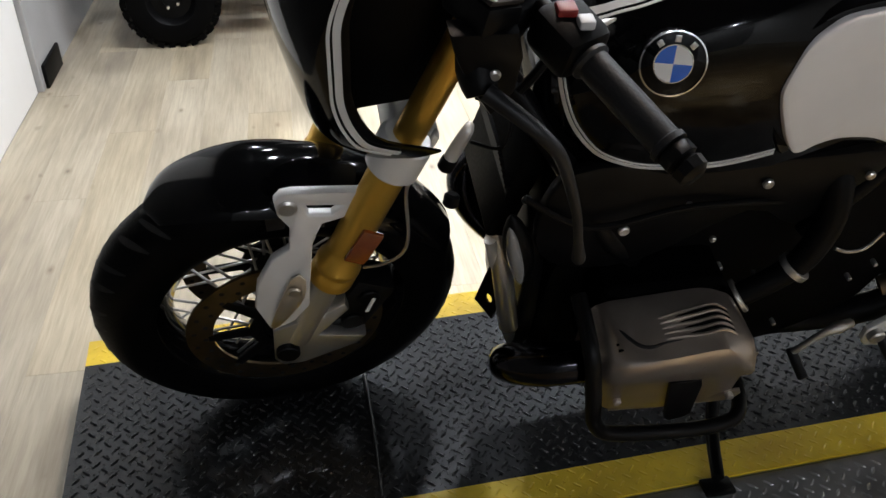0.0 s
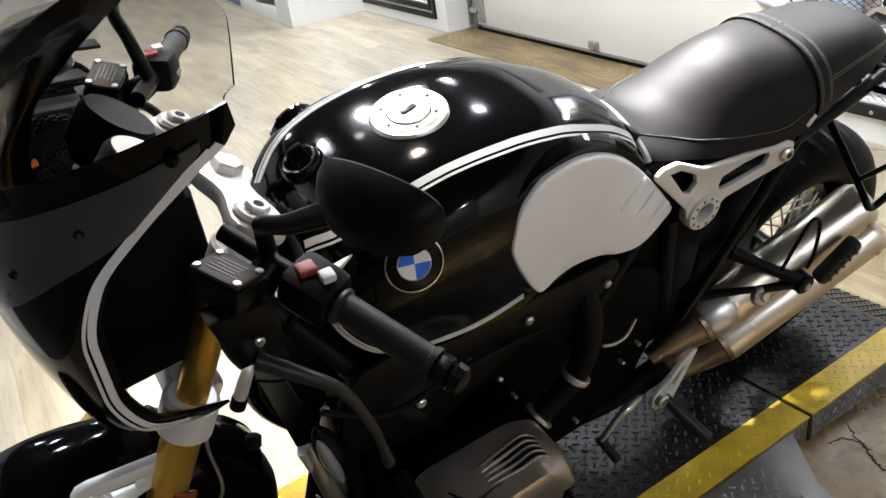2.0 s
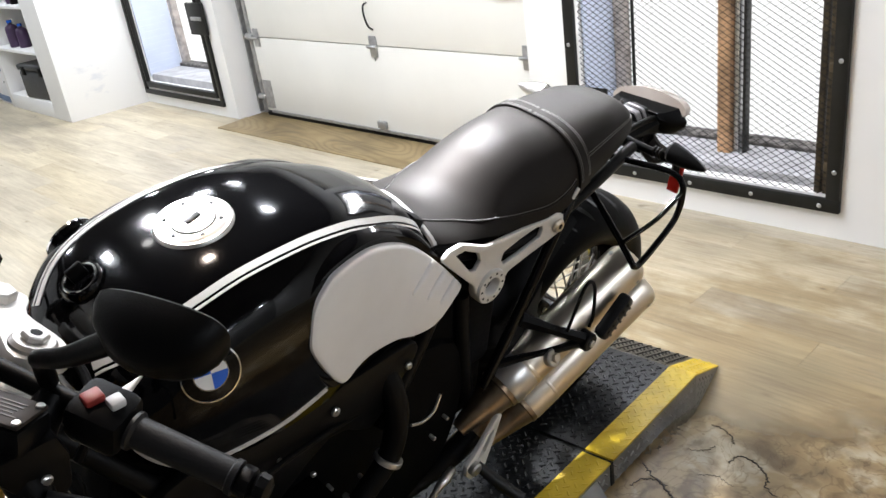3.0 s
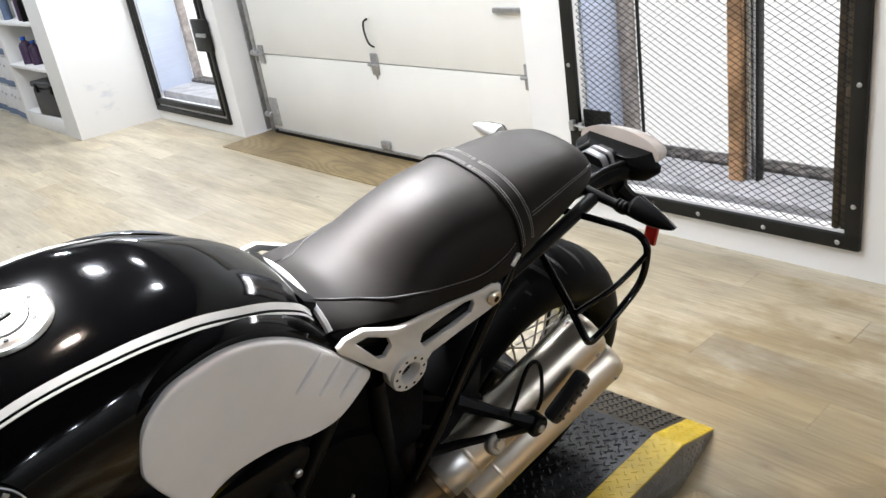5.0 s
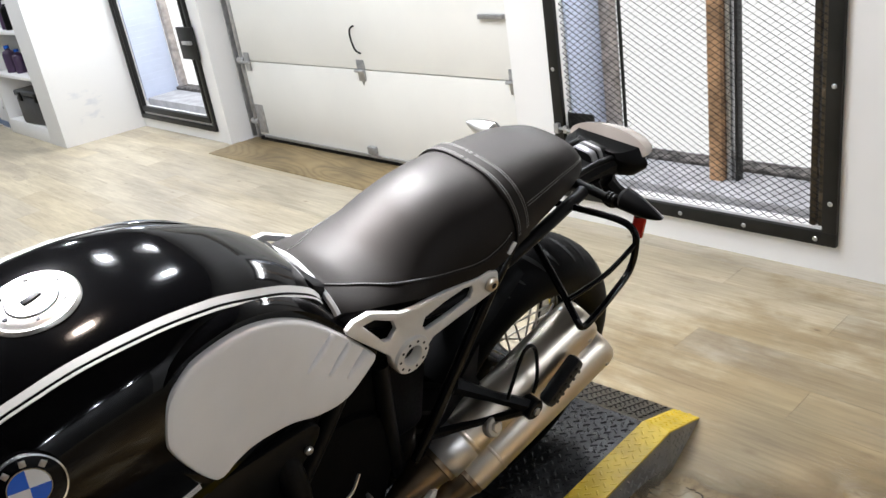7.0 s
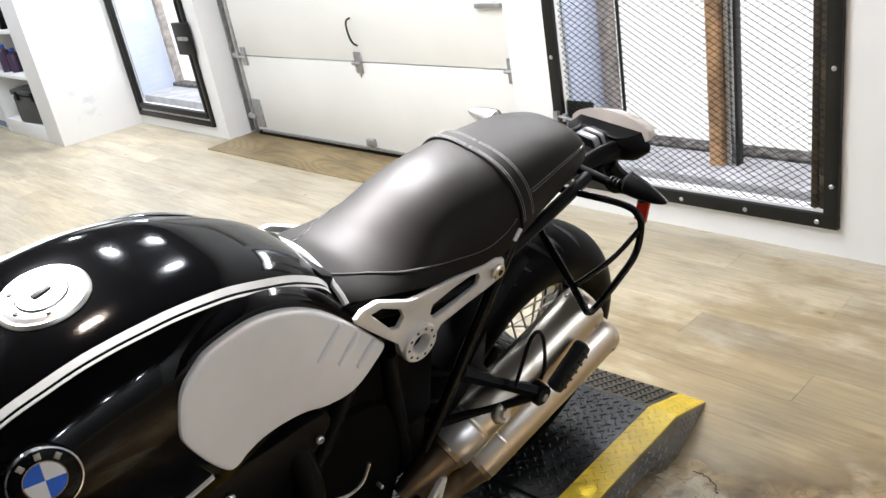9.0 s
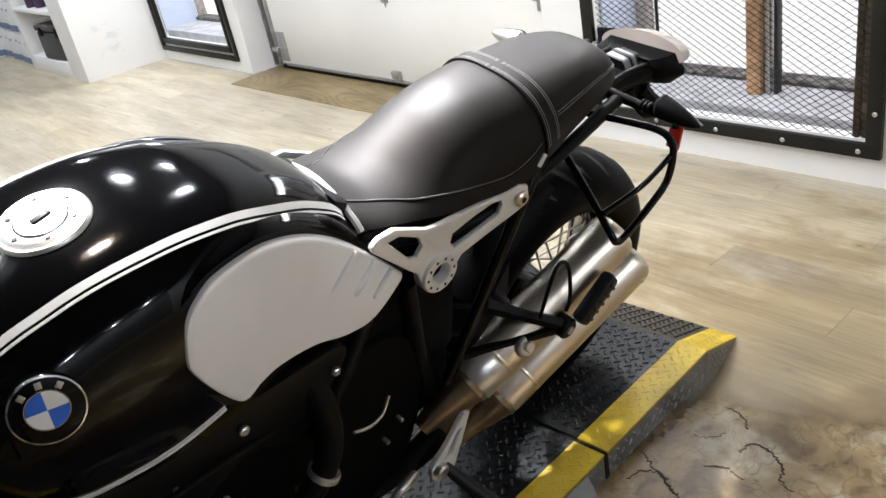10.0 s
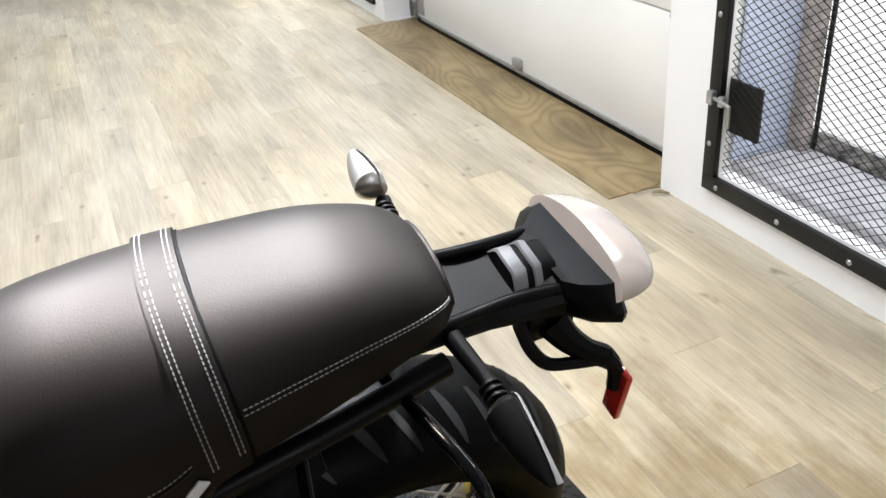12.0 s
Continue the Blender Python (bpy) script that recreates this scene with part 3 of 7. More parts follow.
for z in (0.13, 0.545, 1.055, 1.565):
    part("roller", cyl((GX, GAR_Y1 - 0.15, z), (GX, GAR_Y1 - 0.07, z), 0.022, 14, 0.003), GALV, door)
tagged(part("door_backing", span(GX + 0.06, GX + 0.09, GAR_Y0, GAR_Y1, 0, 2.3), WALL_GREY), "grey weather board behind the overhead door", "panel", kind="structure")
tagged(part("threshold", span(2.845, GX + 0.02, GAR_Y0 + 0.02, GAR_Y1 - 0.04, -0.004, 0.006, 0.002), PLYWOOD), "plywood threshold strip in front of the overhead door", "threshold", kind="structure")


for _a, _b in (((2.93, 1.235), (3.035, 1.222)), ((2.985, 1.203), (3.030, 1.165))):
    _p = [(*_a, 0.010), ((_a[0] + _b[0]) / 2, (_a[1] + _b[1]) / 2 + 0.006, 0.015), (*_b, 0.012)]
    tagged(part("splinter", tube(_p, [0.003, 0.007, 0.004], 6), PLYWOOD), "broken brown wood splinter lying on the floor", "splinter", group="splinters")


def expanded_mesh(y0, y1, z0, z1, x):
    """Diamond mesh of zigzag strands."""
    px, pz, w, d = 0.040, 0.0122, 0.00105, 0.0011
    verts, faces = [], []
    rows = int((z1 - z0) / pz)
    cols = int((y1 - y0) / (px / 2))
    for r in range(rows):
        base = len(verts)
        for c in range(cols + 1):
            y = y0 + c * px / 2
            z = z0 + (r + (0.5 if (c + r) % 2 else -0.5) * 0.94 + 0.5) * pz
            for dy, dz in ((-d, -w), (d, -w), (d, w), (-d, w)):
                verts.append((x + dy, y, z + dz))
        for c in range(cols):
            a, b = base + 4 * c, base + 4 * (c + 1)
            for k in range(4):
                faces.append((a + k, a + (k + 1) % 4, b + (k + 1) % 4, b + k))
    me = bpy.data.meshes.new("mesh_infill")
    me.from_pydata(verts, [], faces)
    return me


def barred_window(name, y0, y1, label, wide, low, mesh=True):
    w = thing(name, label, "window", kind="structure")
    fx = WX - 0.022
    for a in ((fx, WX - 0.001, y0 - wide, y1 + wide, low, low + wide), (fx, WX - 0.001, y0 - wide, y1 + wide, CAGE_Z1, CAGE_Z1 + wide), (fx, WX - 0.001, y0 - wide, y0, low + wide, CAGE_Z1), (fx, WX - 0.001, y1, y1 + wide, low + wide, CAGE_Z1)):
        part("window_frame", span(*a, 0.002), BLACK_STEEL, w)
    if mesh:
        me = expanded_mesh(y0, y1, CAGE_Z0, CAGE_Z1, WX + 0.004)
        me.materials.append(BLACK_STEEL)
        tagged(part("mesh_infill", me, None, w, "black expanded metal mesh"), kind="stuff")
        for y in [y0 + 0.02 + k * (y1 - y0 - 0.04) / 4 for k in range(5)]:
            part("bolt", cyl((fx + 0.001, y, CAGE_Z0 - 0.035), (fx - 0.006, y, CAGE_Z0 - 0.035), 0.009, 8, 0.003), GALV, w)
        for z in [CAGE_Z0 + 0.1 + 0.4 * k for k in range(5)]:
            for y in (y0 - 0.027, y1 + 0.027):
                part("bolt", cyl((fx + 0.001, y, z), (fx - 0.006, y, z), 0.009, 8, 0.003), GALV, w)
    return w


cage = barred_window("window_1", CAGE_Y0, CAGE_Y1, "black steel window grille with expanded metal mesh", 0.05, 0.107)
for a in ((WX + 0.008, WX + 0.034, CAGE_Y0, CAGE_Y0 + 0.026, CAGE_Z0, CAGE_Z1), (WX + 0.008, WX + 0.034, CAGE_Y0 + 0.034, CAGE_Y0 + 0.056, CAGE_Z0, CAGE_Z1)):
    part("edge_bar", span(*a, 0.002), OLIVE, cage, "stained brown edge channel")
for z in (0.26, 0.62, 0.98, 1.5):
    part("bar_clip", span(WX - 0.004, WX + 0.002, CAGE_Y0 + 0.004, CAGE_Y0 + 0.022, z, z + 0.03, 0.003), OLIVE, cage)
lockbox = part("lock_plate", span(WX + 0.010, WX + 0.022, 0.822, 0.954, 0.31, 0.475, 0.003), BLACK_STEEL, cage, "black perforated lock plate")
latch = part("latch", tube([(WX - 0.030, 0.995, 0.415), (WX - 0.036, 0.965, 0.420), (WX - 0.036, 0.905, 0.412), (WX - 0.035, 0.899, 0.400), (WX - 0.035, 0.897, 0.345)], 0.006, 8), GALV, lockbox, "galvanised latch rod")
part("latch_guide", span(WX - 0.046, WX - 0.023, 0.965, 0.990, 0.398, 0.440, 0.004), GALV, latch)
part("latch_guide", span(WX - 0.040, WX - 0.023, 0.925, 0.945, 0.400, 0.432, 0.003), GALV, latch)
part("sill", span(WX + 0.05, WX + 0.45, CAGE_Y0 - 0.02, CAGE_Y1 + 0.02, 0.1, 0.20, 0.01), CONCRETE, cage, "rough grey sill")
part("sill_curb", span(WX + 0.305, WX + 0.40, CAGE_Y0 - 0.02, CAGE_Y1 + 0.02, 0.196, 0.215, 0.006), CRUMBLE, cage, "crumbling brick sill course")
part("mullion", span(WX + 0.175, WX + 0.235, 0.345, 0.400, 0.2, CAGE_Z1, 0.004), RUST, cage, "rust-brown wooden post")
part("mullion", span(WX + 0.20, WX + 0.24, 0.318, 0.340, 0.2, CAGE_Z1, 0.003), GALV, cage, "grey metal post")
part("mullion", span(WX + 0.20, WX + 0.24, 0.290, 0.303, 0.2, CAGE_Z1, 0.003), BLACK_STEEL, cage, "thin dark metal post")


def reveal(parent, y1, depth):
    """Sided return of the window opening: thin lapped boards."""
    for k in range(40):
        z = 0.205 + 0.0475 * k
        part("siding_board", box(WX + 0.036 + depth / 2, y1 - 0.010, z + 0.0235, depth, 0.010, 0.0485, 0, Matrix.Rotation(radians(3.0), 4, "X")), SIDING, parent)


reveal(cage, CAGE_Y1, 0.215)
part("jamb_post", span(WX + 0.252, WX + 0.300, 0.885, CAGE_Y1 - 0.004, 0.2, CAGE_Z1, 0.006), BRICKISH, cage, "pale worn corner post")
part("jamb_edge", span(WX + 0.301, WX + 0.312, 0.872, 0.886, 0.2, CAGE_Z1, 0.003), BLACK_STEEL, cage)
part("pane", span(WX + 0.62, WX + 0.625, CAGE_Y0 - 0.6, CAGE_Y1 + 0.35, 0.0, CAGE_Z1 + 0.3, 0), DAYLIGHT, cage, "blown-out white daylight")

door_win = barred_window("window_2", WIN_Y0, WIN_Y1, "black steel framed window beside the overhead door", 0.034, 0.078, mesh=False)
for a in ((WX - 0.018, WX + 0.015, WIN_Y0 + 0.030, WIN_Y1 - 0.008, 0.132, 0.172), (WX - 0.018, WX + 0.015, WIN_Y0 + 0.030, WIN_Y0 + 0.056, 0.172, CAGE_Z1), (WX - 0.018, WX + 0.015, WIN_Y1 - 0.030, WIN_Y1 - 0.008, 0.172, CAGE_Z1)):
    part("sash", span(*a, 0.003), BLACK_STEEL, door_win)
lock2 = part("lock_plate", span(WX - 0.035, WX - 0.012, 4.03, 4.245, 0.585, 0.80, 0.003), BLACK_STEEL, door_win, "black lock plate")
part("latch", span(WX - 0.05, WX - 0.036, 4.05, 4.18, 0.685, 0.710, 0.004), GALV, lock2)
part("sill", span(WX + 0.05, WX + 0.45, WIN_Y0 - 0.02, WIN_Y1 + 0.02, 0.1, 0.22, 0.01), CONCRETE, door_win)
part("sill_curb", span(WX + 0.30, WX + 0.40, WIN_Y0 - 0.02, WIN_Y1 + 0.02, 0.216, 0.245, 0.008), CRUMBLE, door_win, "crumbling brick sill course")
reveal(door_win, WIN_Y1, 0.285)
part("jamb_post", span(WX + 0.325, WX + 0.385, WIN_Y1 - 0.065, WIN_Y1 - 0.004, 0.2, CAGE_Z1, 0.012), BRICKISH, door_win, "pale worn brick corner")
part("pane", span(WX + 0.62, WX + 0.625, WIN_Y0 - 0.3, WIN_Y1 + 0.9, 0.0, CAGE_Z1 + 0.3, 0), DAYLIGHT, door_win, "blown-out white daylight")

# ceiling lamps, the last seven only added to brighten
for x, y, w_, warm in LAMP_SPOTS:
    la = thing("ceiling_light", "round white ceiling lamp, switched on, some only added to brighten", "ceiling light", Matrix.Translation((x, y, CEILING_Z)), group="ceiling lights")
    part("housing", lathe([(0, -0.001), (0.14, -0.001), (0.14, -0.03), (0.125, -0.045), (0, -0.045)], Matrix(), 32), WALL_WHITE, la)
    part("diffuser", lathe([(0.075, -0.046), (0.072, -0.058), (0.05, -0.066), (0, -0.068)], Matrix(), 32), LAMP_GLOW, la)

dl = thing("downlight", "small recessed ceiling spotlight, switched on", "ceiling light", Matrix.Translation((*DOWNLIGHT, CEILING_Z)))
part("trim_ring", lathe([(0.045, -0.001), (0.065, -0.001), (0.065, -0.006), (0.048, -0.012), (0.045, -0.004)], Matrix(), 32), WALL_WHITE, dl)
part("bulb", lathe([(0.042, -0.001), (0.040, -0.006), (0.02, -0.010), (0, -0.011)], Matrix(), 24), LAMP_GLOW, dl)

# ---- the lift ----
DECK = 0.1276
LIFT = pose(0, -0.097, 0, 0, 0, 3.2)
LX0, LX1, LXK, LX2 = -0.375, 1.40, 1.82, 2.05
HALF_IN, HALF_OUT, UNDERCUT = 0.231, 0.309, 0.004
lift = thing("motorcycle_lift", "low black tread-plate motorcycle lift with yellow edges and ramp", "lift", LIFT)


def skew(x):
    """The ramp's tip stands a little askew."""
    return 0.048 * max(0.0, (x - LXK) / (LX2 - LXK))


def lugs(x0, x1, y0, y1, z_at, high=0.0026, place=None):
    """Raised tread bars: each one's end points at the middle of the next, all turned 45 degrees to the edge."""
    verts, faces = [], []
    step, L, W = 0.0215, 0.0100, 0.0030
    reach = int((x1 - x0 + y1 - y0) / step) + 2
    q = 0.70711
    for i in range(-reach, reach):
        for j in range(-reach, reach):
            x, y = (x0 + x1) / 2 + (i - j) * step * q, (y0 + y1) / 2 + (i + j) * step * q
            if not (x0 + 0.006 < x < x1 - 0.006 and y0 + 0.006 < y < y1 - 0.006):
                continue
            s = 1 if (i + j) % 2 else -1
            ux, uy, vx, vy = q * L, q * L * s, -q * W * s, q * W
            loc = [(-ux, -uy, 0), (-ux * .5 + vx, -uy * .5 + vy, 0), (ux * .5 + vx, uy * .5 + vy, 0), (ux, uy, 0), (ux * .5 - vx, uy * .5 - vy, 0), (-ux * .5 - vx, -uy * .5 - vy, 0), (-ux * .6, -uy * .6, high), (ux * .6, uy * .6, high)]
            pts = [place(x + dx, y + dy, dz + 0.0003) if place else (x + dx, y + dy + skew(x), z_at(x) + dz + 0.0003) for dx, dy, dz in loc]
            if None in pts:
                continue
            b = len(verts)
            verts += pts
            faces += [(b, b + 6, b + 1), (b + 1, b + 6, b + 7, b + 2), (b + 2, b + 7, b + 3), (b + 3, b + 7, b + 4), (b + 4, b + 7, b + 6, b + 5), (b + 5, b + 6, b)]
    me = bpy.data.meshes.new("tread")
    me.from_pydata(verts, [], faces)
    return me


def flat_z(x):
    return DECK


def ramp_z(x):
    return DECK + (0.010 - DECK) * (x - LXK) / (LX2 - LXK)


def wedge(x0, x1, y0, y1, zf, drop):
    bm = bmesh.new()
    a = [bm.verts.new((x, y + skew(x), z)) for x in (x0, x1) for y in (y0, y1) for z in (max(zf(x) - drop, 0.001), zf(x))]
    for f in ((0, 1, 3, 2), (4, 6, 7, 5), (0, 4, 5, 1), (2, 3, 7, 6), (1, 5, 7, 3), (0, 2, 6, 4)):
        bm.faces.new([a[i] for i in f])
    return bm


for nm, (x0, x1, zf) in {"deck": (LX0, LX1 - 0.006, flat_z), "rear_deck": (LX1 + 0.006, LXK, flat_z), "ramp": (LXK, LX2, ramp_z)}.items():
    dk = part(nm, wedge(x0, x1, -HALF_IN, HALF_IN, zf, 0.012), PLATE_BLACK, lift, "black tread plate", smooth=False)
    me = lugs(x0 + 0.004, x1 - 0.004, -HALF_IN, HALF_IN, zf)
    me.materials.append(PLATE_BLACK)
    tagged(part("tread", me, None, dk), kind="stuff")
    for y0, y1 in ((-HALF_OUT, -HALF_IN), (HALF_IN, HALF_OUT)):
        ed = part("edge_band", wedge(x0, x1, y0, y1, zf, 0.005), PLATE_YELLOW, lift, "yellow painted tread-plate edge", smooth=False)
        me = lugs(x0 + 0.002, x1 - 0.002, y0, y1, zf, 0.0010)
        me.materials.append(PLATE_YELLOW)
        tagged(part("tread", me, None, ed), kind="stuff")
        side = -1 if y0 < 0 else 1

        def flank(x, v, h, side=side, zf=zf, x1=x1):
            """A place on the plate that hangs from the edge and leans inward; v runs down from the edge."""
            top = zf(x) - 0.006
            tilt_ = UNDERCUT / DECK
            n_ = Vector((0, side, -tilt_)).normalized()
            z = top - v * 0.95
            if z < 0.004:
                return None
            return Vector((x, side * (HALF_OUT - 0.001 - v * 0.95 * tilt_) + skew(x), z)) + n_ * h

        fb = bmesh.new()
        frows = []
        for x in [x0 + (x1 - x0 - 0.001) * k / 6 for k in range(7)]:
            top = zf(x) - 0.0055
            tilt_ = UNDERCUT / DECK
            ya, yb = side * (HALF_OUT - 0.001) + skew(x), side * (HALF_OUT - 0.001 - top * tilt_) + skew(x)
            frows.append([Vector((x, ya, top)), Vector((x, yb, 0.001)), Vector((x, yb - side * 0.005, 0.001)), Vector((x, ya - side * 0.005, top))])
        grid(fb, frows, True, True)
        sp = part("side_plate", fb, PLATE_STEEL, lift, "bare tread-plate side", smooth=False)
        me = lugs(x0 + 0.002, x1 - 0.004, 0.0, 0.128, zf, 0.0022, flank)
        me.materials.append(PLATE_STEEL)
        tagged(part("tread", me, None, sp), kind="stuff")
wing = part("side_wing", slab([(LX0 + 0.1, -HALF_OUT - 0.003), (1.33, -HALF_OUT - 0.003), (1.24, -0.44), (1.20, -0.60), (LX0 + 0.1, -0.60)], 0.006, Matrix.Translation((0, 0, DECK - 0.012)), 0), PLATE_STEEL, lift, "bare steel side extension")
me = lugs(LX0 + 0.12, 1.20, -0.595, -HALF_OUT - 0.006, lambda x: DECK - 0.006)
me.materials.append(PLATE_STEEL)
tagged(part("tread", me, None, wing), kind="stuff")
far_wing = part("side_wing", slab([(0.74, HALF_OUT + 0.003), (1.20, HALF_OUT + 0.003), (1.20, 0.62), (0.86, 0.617)], 0.006, Matrix.Translation((0, 0, DECK - 0.012)), 0), PLATE_STEEL, lift, "bare steel side extension")
me = lugs(0.86, 1.19, HALF_OUT + 0.006, 0.61, lambda x: DECK - 0.006)
me.materials.append(PLATE_STEEL)
tagged(part("tread", me, None, far_wing), kind="stuff")
part("wing_skirt", span(0.88, 1.19, 0.605, 0.615, 0.0, DECK - 0.0125), PLATE_STEEL, lift)
part("wing_skirt", span(LX0 + 0.12, 1.19, -0.595, -0.585, 0.0, DECK - 0.0125), PLATE_STEEL, lift)
part("hinge_strip", span(LX1 - 0.006, LX1 + 0.006, -HALF_OUT, HALF_OUT, 0.02, DECK - 0.006), BLACK_STEEL, lift)

part("joint_rod", tube([(0.168, 0.20, DECK + 0.003), (0.160, -0.05, DECK + 0.003), (0.148, -0.225, DECK + 0.003)], 0.0035, 8), BLACK_STEEL, lift, "thin black rod across the deck")

# ---- the motorcycle: x runs from front to rear, y to its right, z up; it leans on its side stand ----
BIKE = pose(0, 0, DECK, 16.33, 0, 0)
bike = thing("motorcycle", "black cafe-racer motorcycle with white stripes leaning on its side stand", "motorcycle", BIKE)
FX, FZ = 0.0236, 0.297          # front axle
RXX, RZZ = 1.5106, 0.312        # rear axle
RAKE = radians(26.4)
_piv = Vector((-0.104 + FX, 0, 0))
STEER = Matrix.Translation(_piv) @ Matrix.Rotation(radians(5.5), 4, Vector((math.sin(RAKE), 0, math.cos(RAKE)))) @ Matrix.Translation(-_piv)
SIDE = Matrix.Rotation(radians(-90), 4, "X")     # local z to +y


def turned(bm):
    bmesh.ops.transform(bm, matrix=STEER, verts=bm.verts)
    return bm


def tyre_mesh(big, small_r, small_w, rim_r):
    prof = []
    for k in range(25):
        a = -2.25 + 4.5 * k / 24
        prof.append((big + small_r * math.cos(a), small_w * math.sin(a)))
    prof = [(rim_r, -small_w * 0.62)] + prof + [(rim_r, small_w * 0.62)]
    bm = lathe(prof, Matrix(), 96)
    return bm


def tread_grooves(big, small_r, small_w, count, reach):
    """Slanted cuts in the tread, as dark inset strips."""
    bm = bmesh.new()
    for i in range(count):
        for s in (-1, 1):
            base = 2 * math.pi * (i + (0.5 if s > 0 else 0)) / count
            rows = []
            for k in range(9):
                f = k / 8
                th = s * (0.10 + reach * f)
                a = base + 0.11 * f + (0.03 if i % 2 else 0)
                wd = (0.0055 if i % 2 else 0.004) * math.sin(math.pi * min(1, f * 0.9 + 0.1)) + 0.002
                row = []
                for e in (-1, 1):
                    r = big + (small_r + 0.0009) * math.cos(th)
                    aa = a + e * wd / (big + small_r)
                    row.append(Vector((r * math.cos(aa), r * math.sin(aa), small_w * 1.006 * math.sin(th))))
                rows.append(row)
            grid(bm, rows)
    return bm


ROTOR = material("bronze_brake_rotor", (0.30, 0.22, 0.13), 0.35, 1.0, var=0.2, scale=30)
RES_LID = material("reservoir_lid_plastic", (0.035, 0.028, 0.024), 0.5, var=0.1, spec=0.15)
LID_PRINT = material("dull_brown_print", (0.075, 0.058, 0.046), 0.5, var=0.1)
SMALL_BOLTS = [(0.711, 0.442), (0.638, 0.572), (0.782, 0.411), (0.87, 0.263), (0.872, 0.171), (0.963, 0.377), (0.995, 0.41), (1.064, 0.341), (0.539, 0.522)]
HAZE = material("hazy_smoked_plastic", (0.030, 0.031, 0.034), 0.30, var=0.12, scale=6, rvar=0.05, spec=0.8)
LEVER = material("grey_black_lever", (0.012, 0.012, 0.013), 0.42, var=0.1, spec=0.3)
GROOVE = material("tread_groove", (0.003, 0.003, 0.003), 0.9)


def wheel(name, m, big, sr, sw, spokes, label):
    w = new(name)
    w.parent = bike
    w.matrix_local = m
    w["label"] = label
    rim_r = big - sr * 0.62
    ty = part("tyre", tyre_mesh(big, sr, sw, rim_r), RUBBER, w, "black sport tyre")
    tagged(part("tread_groove", tread_grooves(big, sr, sw, 34, 0.85), GROOVE, ty), kind="stuff")
    R = rim_r
    part("rim", lathe([(R + 0.012, -sw * 0.66), (R + 0.014, -sw * 0.72), (R, -sw * 0.70), (R - 0.012, -sw * 0.5), (R - 0.026, -sw * 0.25), (R - 0.028, 0), (R - 0.026, sw * 0.25), (R - 0.012, sw * 0.5), (R, sw * 0.70), (R + 0.014, sw * 0.72), (R + 0.012, sw * 0.66), (R - 0.004, sw * 0.4), (R - 0.018, 0), (R - 0.004, -sw * 0.4), (R + 0.012, -sw * 0.66)], Matrix(), 64), BLACK_GLOSS, w, "black spoked rim")
    part("hub", lathe([(0.0, -0.075), (0.03, -0.075), (0.045, -0.06), (0.045, -0.048), (0.03, -0.04), (0.026, 0), (0.03, 0.04), (0.045, 0.048), (0.045, 0.06), (0.03, 0.075), (0, 0.075)], Matrix(), 28), BLACK_SATIN, w)
    sp = {}
    for side in (-1, 1):
        for tw in (-1, 1):
            a = Vector((0.042, 0.0, side * 0.054))
            ang = tw * 0.95
            b = Vector(((R - 0.022) * math.cos(ang * 0.42), (R - 0.022) * math.sin(ang * 0.42), side * 0.008))
            me = mesh_of(tube([a, b], 0.0025, 6, False), "spoke")
            me.materials.append(ALU)
            sp[side, tw] = me
    for i in range(spokes):
        side, tw = (-1, 1)[i % 2], (-1, 1)[(i // 2) % 2]
        s = part("spoke", sp[side, tw], None, w)
        s.matrix_local = Matrix.Rotation(2 * math.pi * i / spokes, 4, "Z")
    return w


front = wheel("front_wheel", STEER @ Matrix.Translation((FX, 0, FZ)) @ SIDE, 0.24, 0.06, 0.06, 40, "black spoked front wheel")
rear = wheel("rear_wheel", Matrix.Translation((RXX, 0, RZZ)) @ SIDE, 0.2475, 0.0675, 0.088, 40, "black spoked rear wheel")


def disc(z, r0, r1, parent, holes):
    bm = lathe([(r0, z - 0.0025), (r1, z - 0.0025), (r1, z + 0.0025), (r0, z + 0.0025), (r0, z - 0.0025)], Matrix(), 56)
    ob = part("brake_disc", bm, ROTOR, parent, "bronze-tinted drilled brake disc")
    hb = bmesh.new()
    for i in range(holes):
        a = 2 * math.pi * i / holes
        r = r0 + (r1 - r0) * (0.3 + 0.4 * (i % 2))
        for e in (-1, 1):
            c = Vector((r * math.cos(a), r * math.sin(a), z + e * 0.0026))
            vs = [hb.verts.new(c + Vector((0.0042 * math.cos(t), 0.0042 * math.sin(t), e * 0.0004))) for t in [2 * math.pi * q / 8 for q in range(8)]]
            hb.faces.new(vs)
    part("drillings", hb, GROOVE, ob)
    star = []
    for i in range(8):
        a = 2 * math.pi * i / 8
        for r, w in ((0.060, -0.010), (r0 + 0.008, -0.008), (r0 + 0.008, 0.008), (0.060, 0.010)):
            star.append((r * math.cos(a) - w * math.sin(a), r * math.sin(a) + w * math.cos(a)))
    cb = slab(star, 0.006, Matrix.Translation((0, 0, z - 0.003)), 0.001, [[(0.040 * math.cos(q * 0.3927), 0.040 * math.sin(q * 0.3927)) for q in range(16)]])
    part("carrier", cb, BLACK_SATIN, ob)


disc(-0.068, 0.118, 0.160, front, 48)
disc(0.068, 0.118, 0.160, front, 48)
disc(-0.075, 0.095, 0.135, rear, 40)


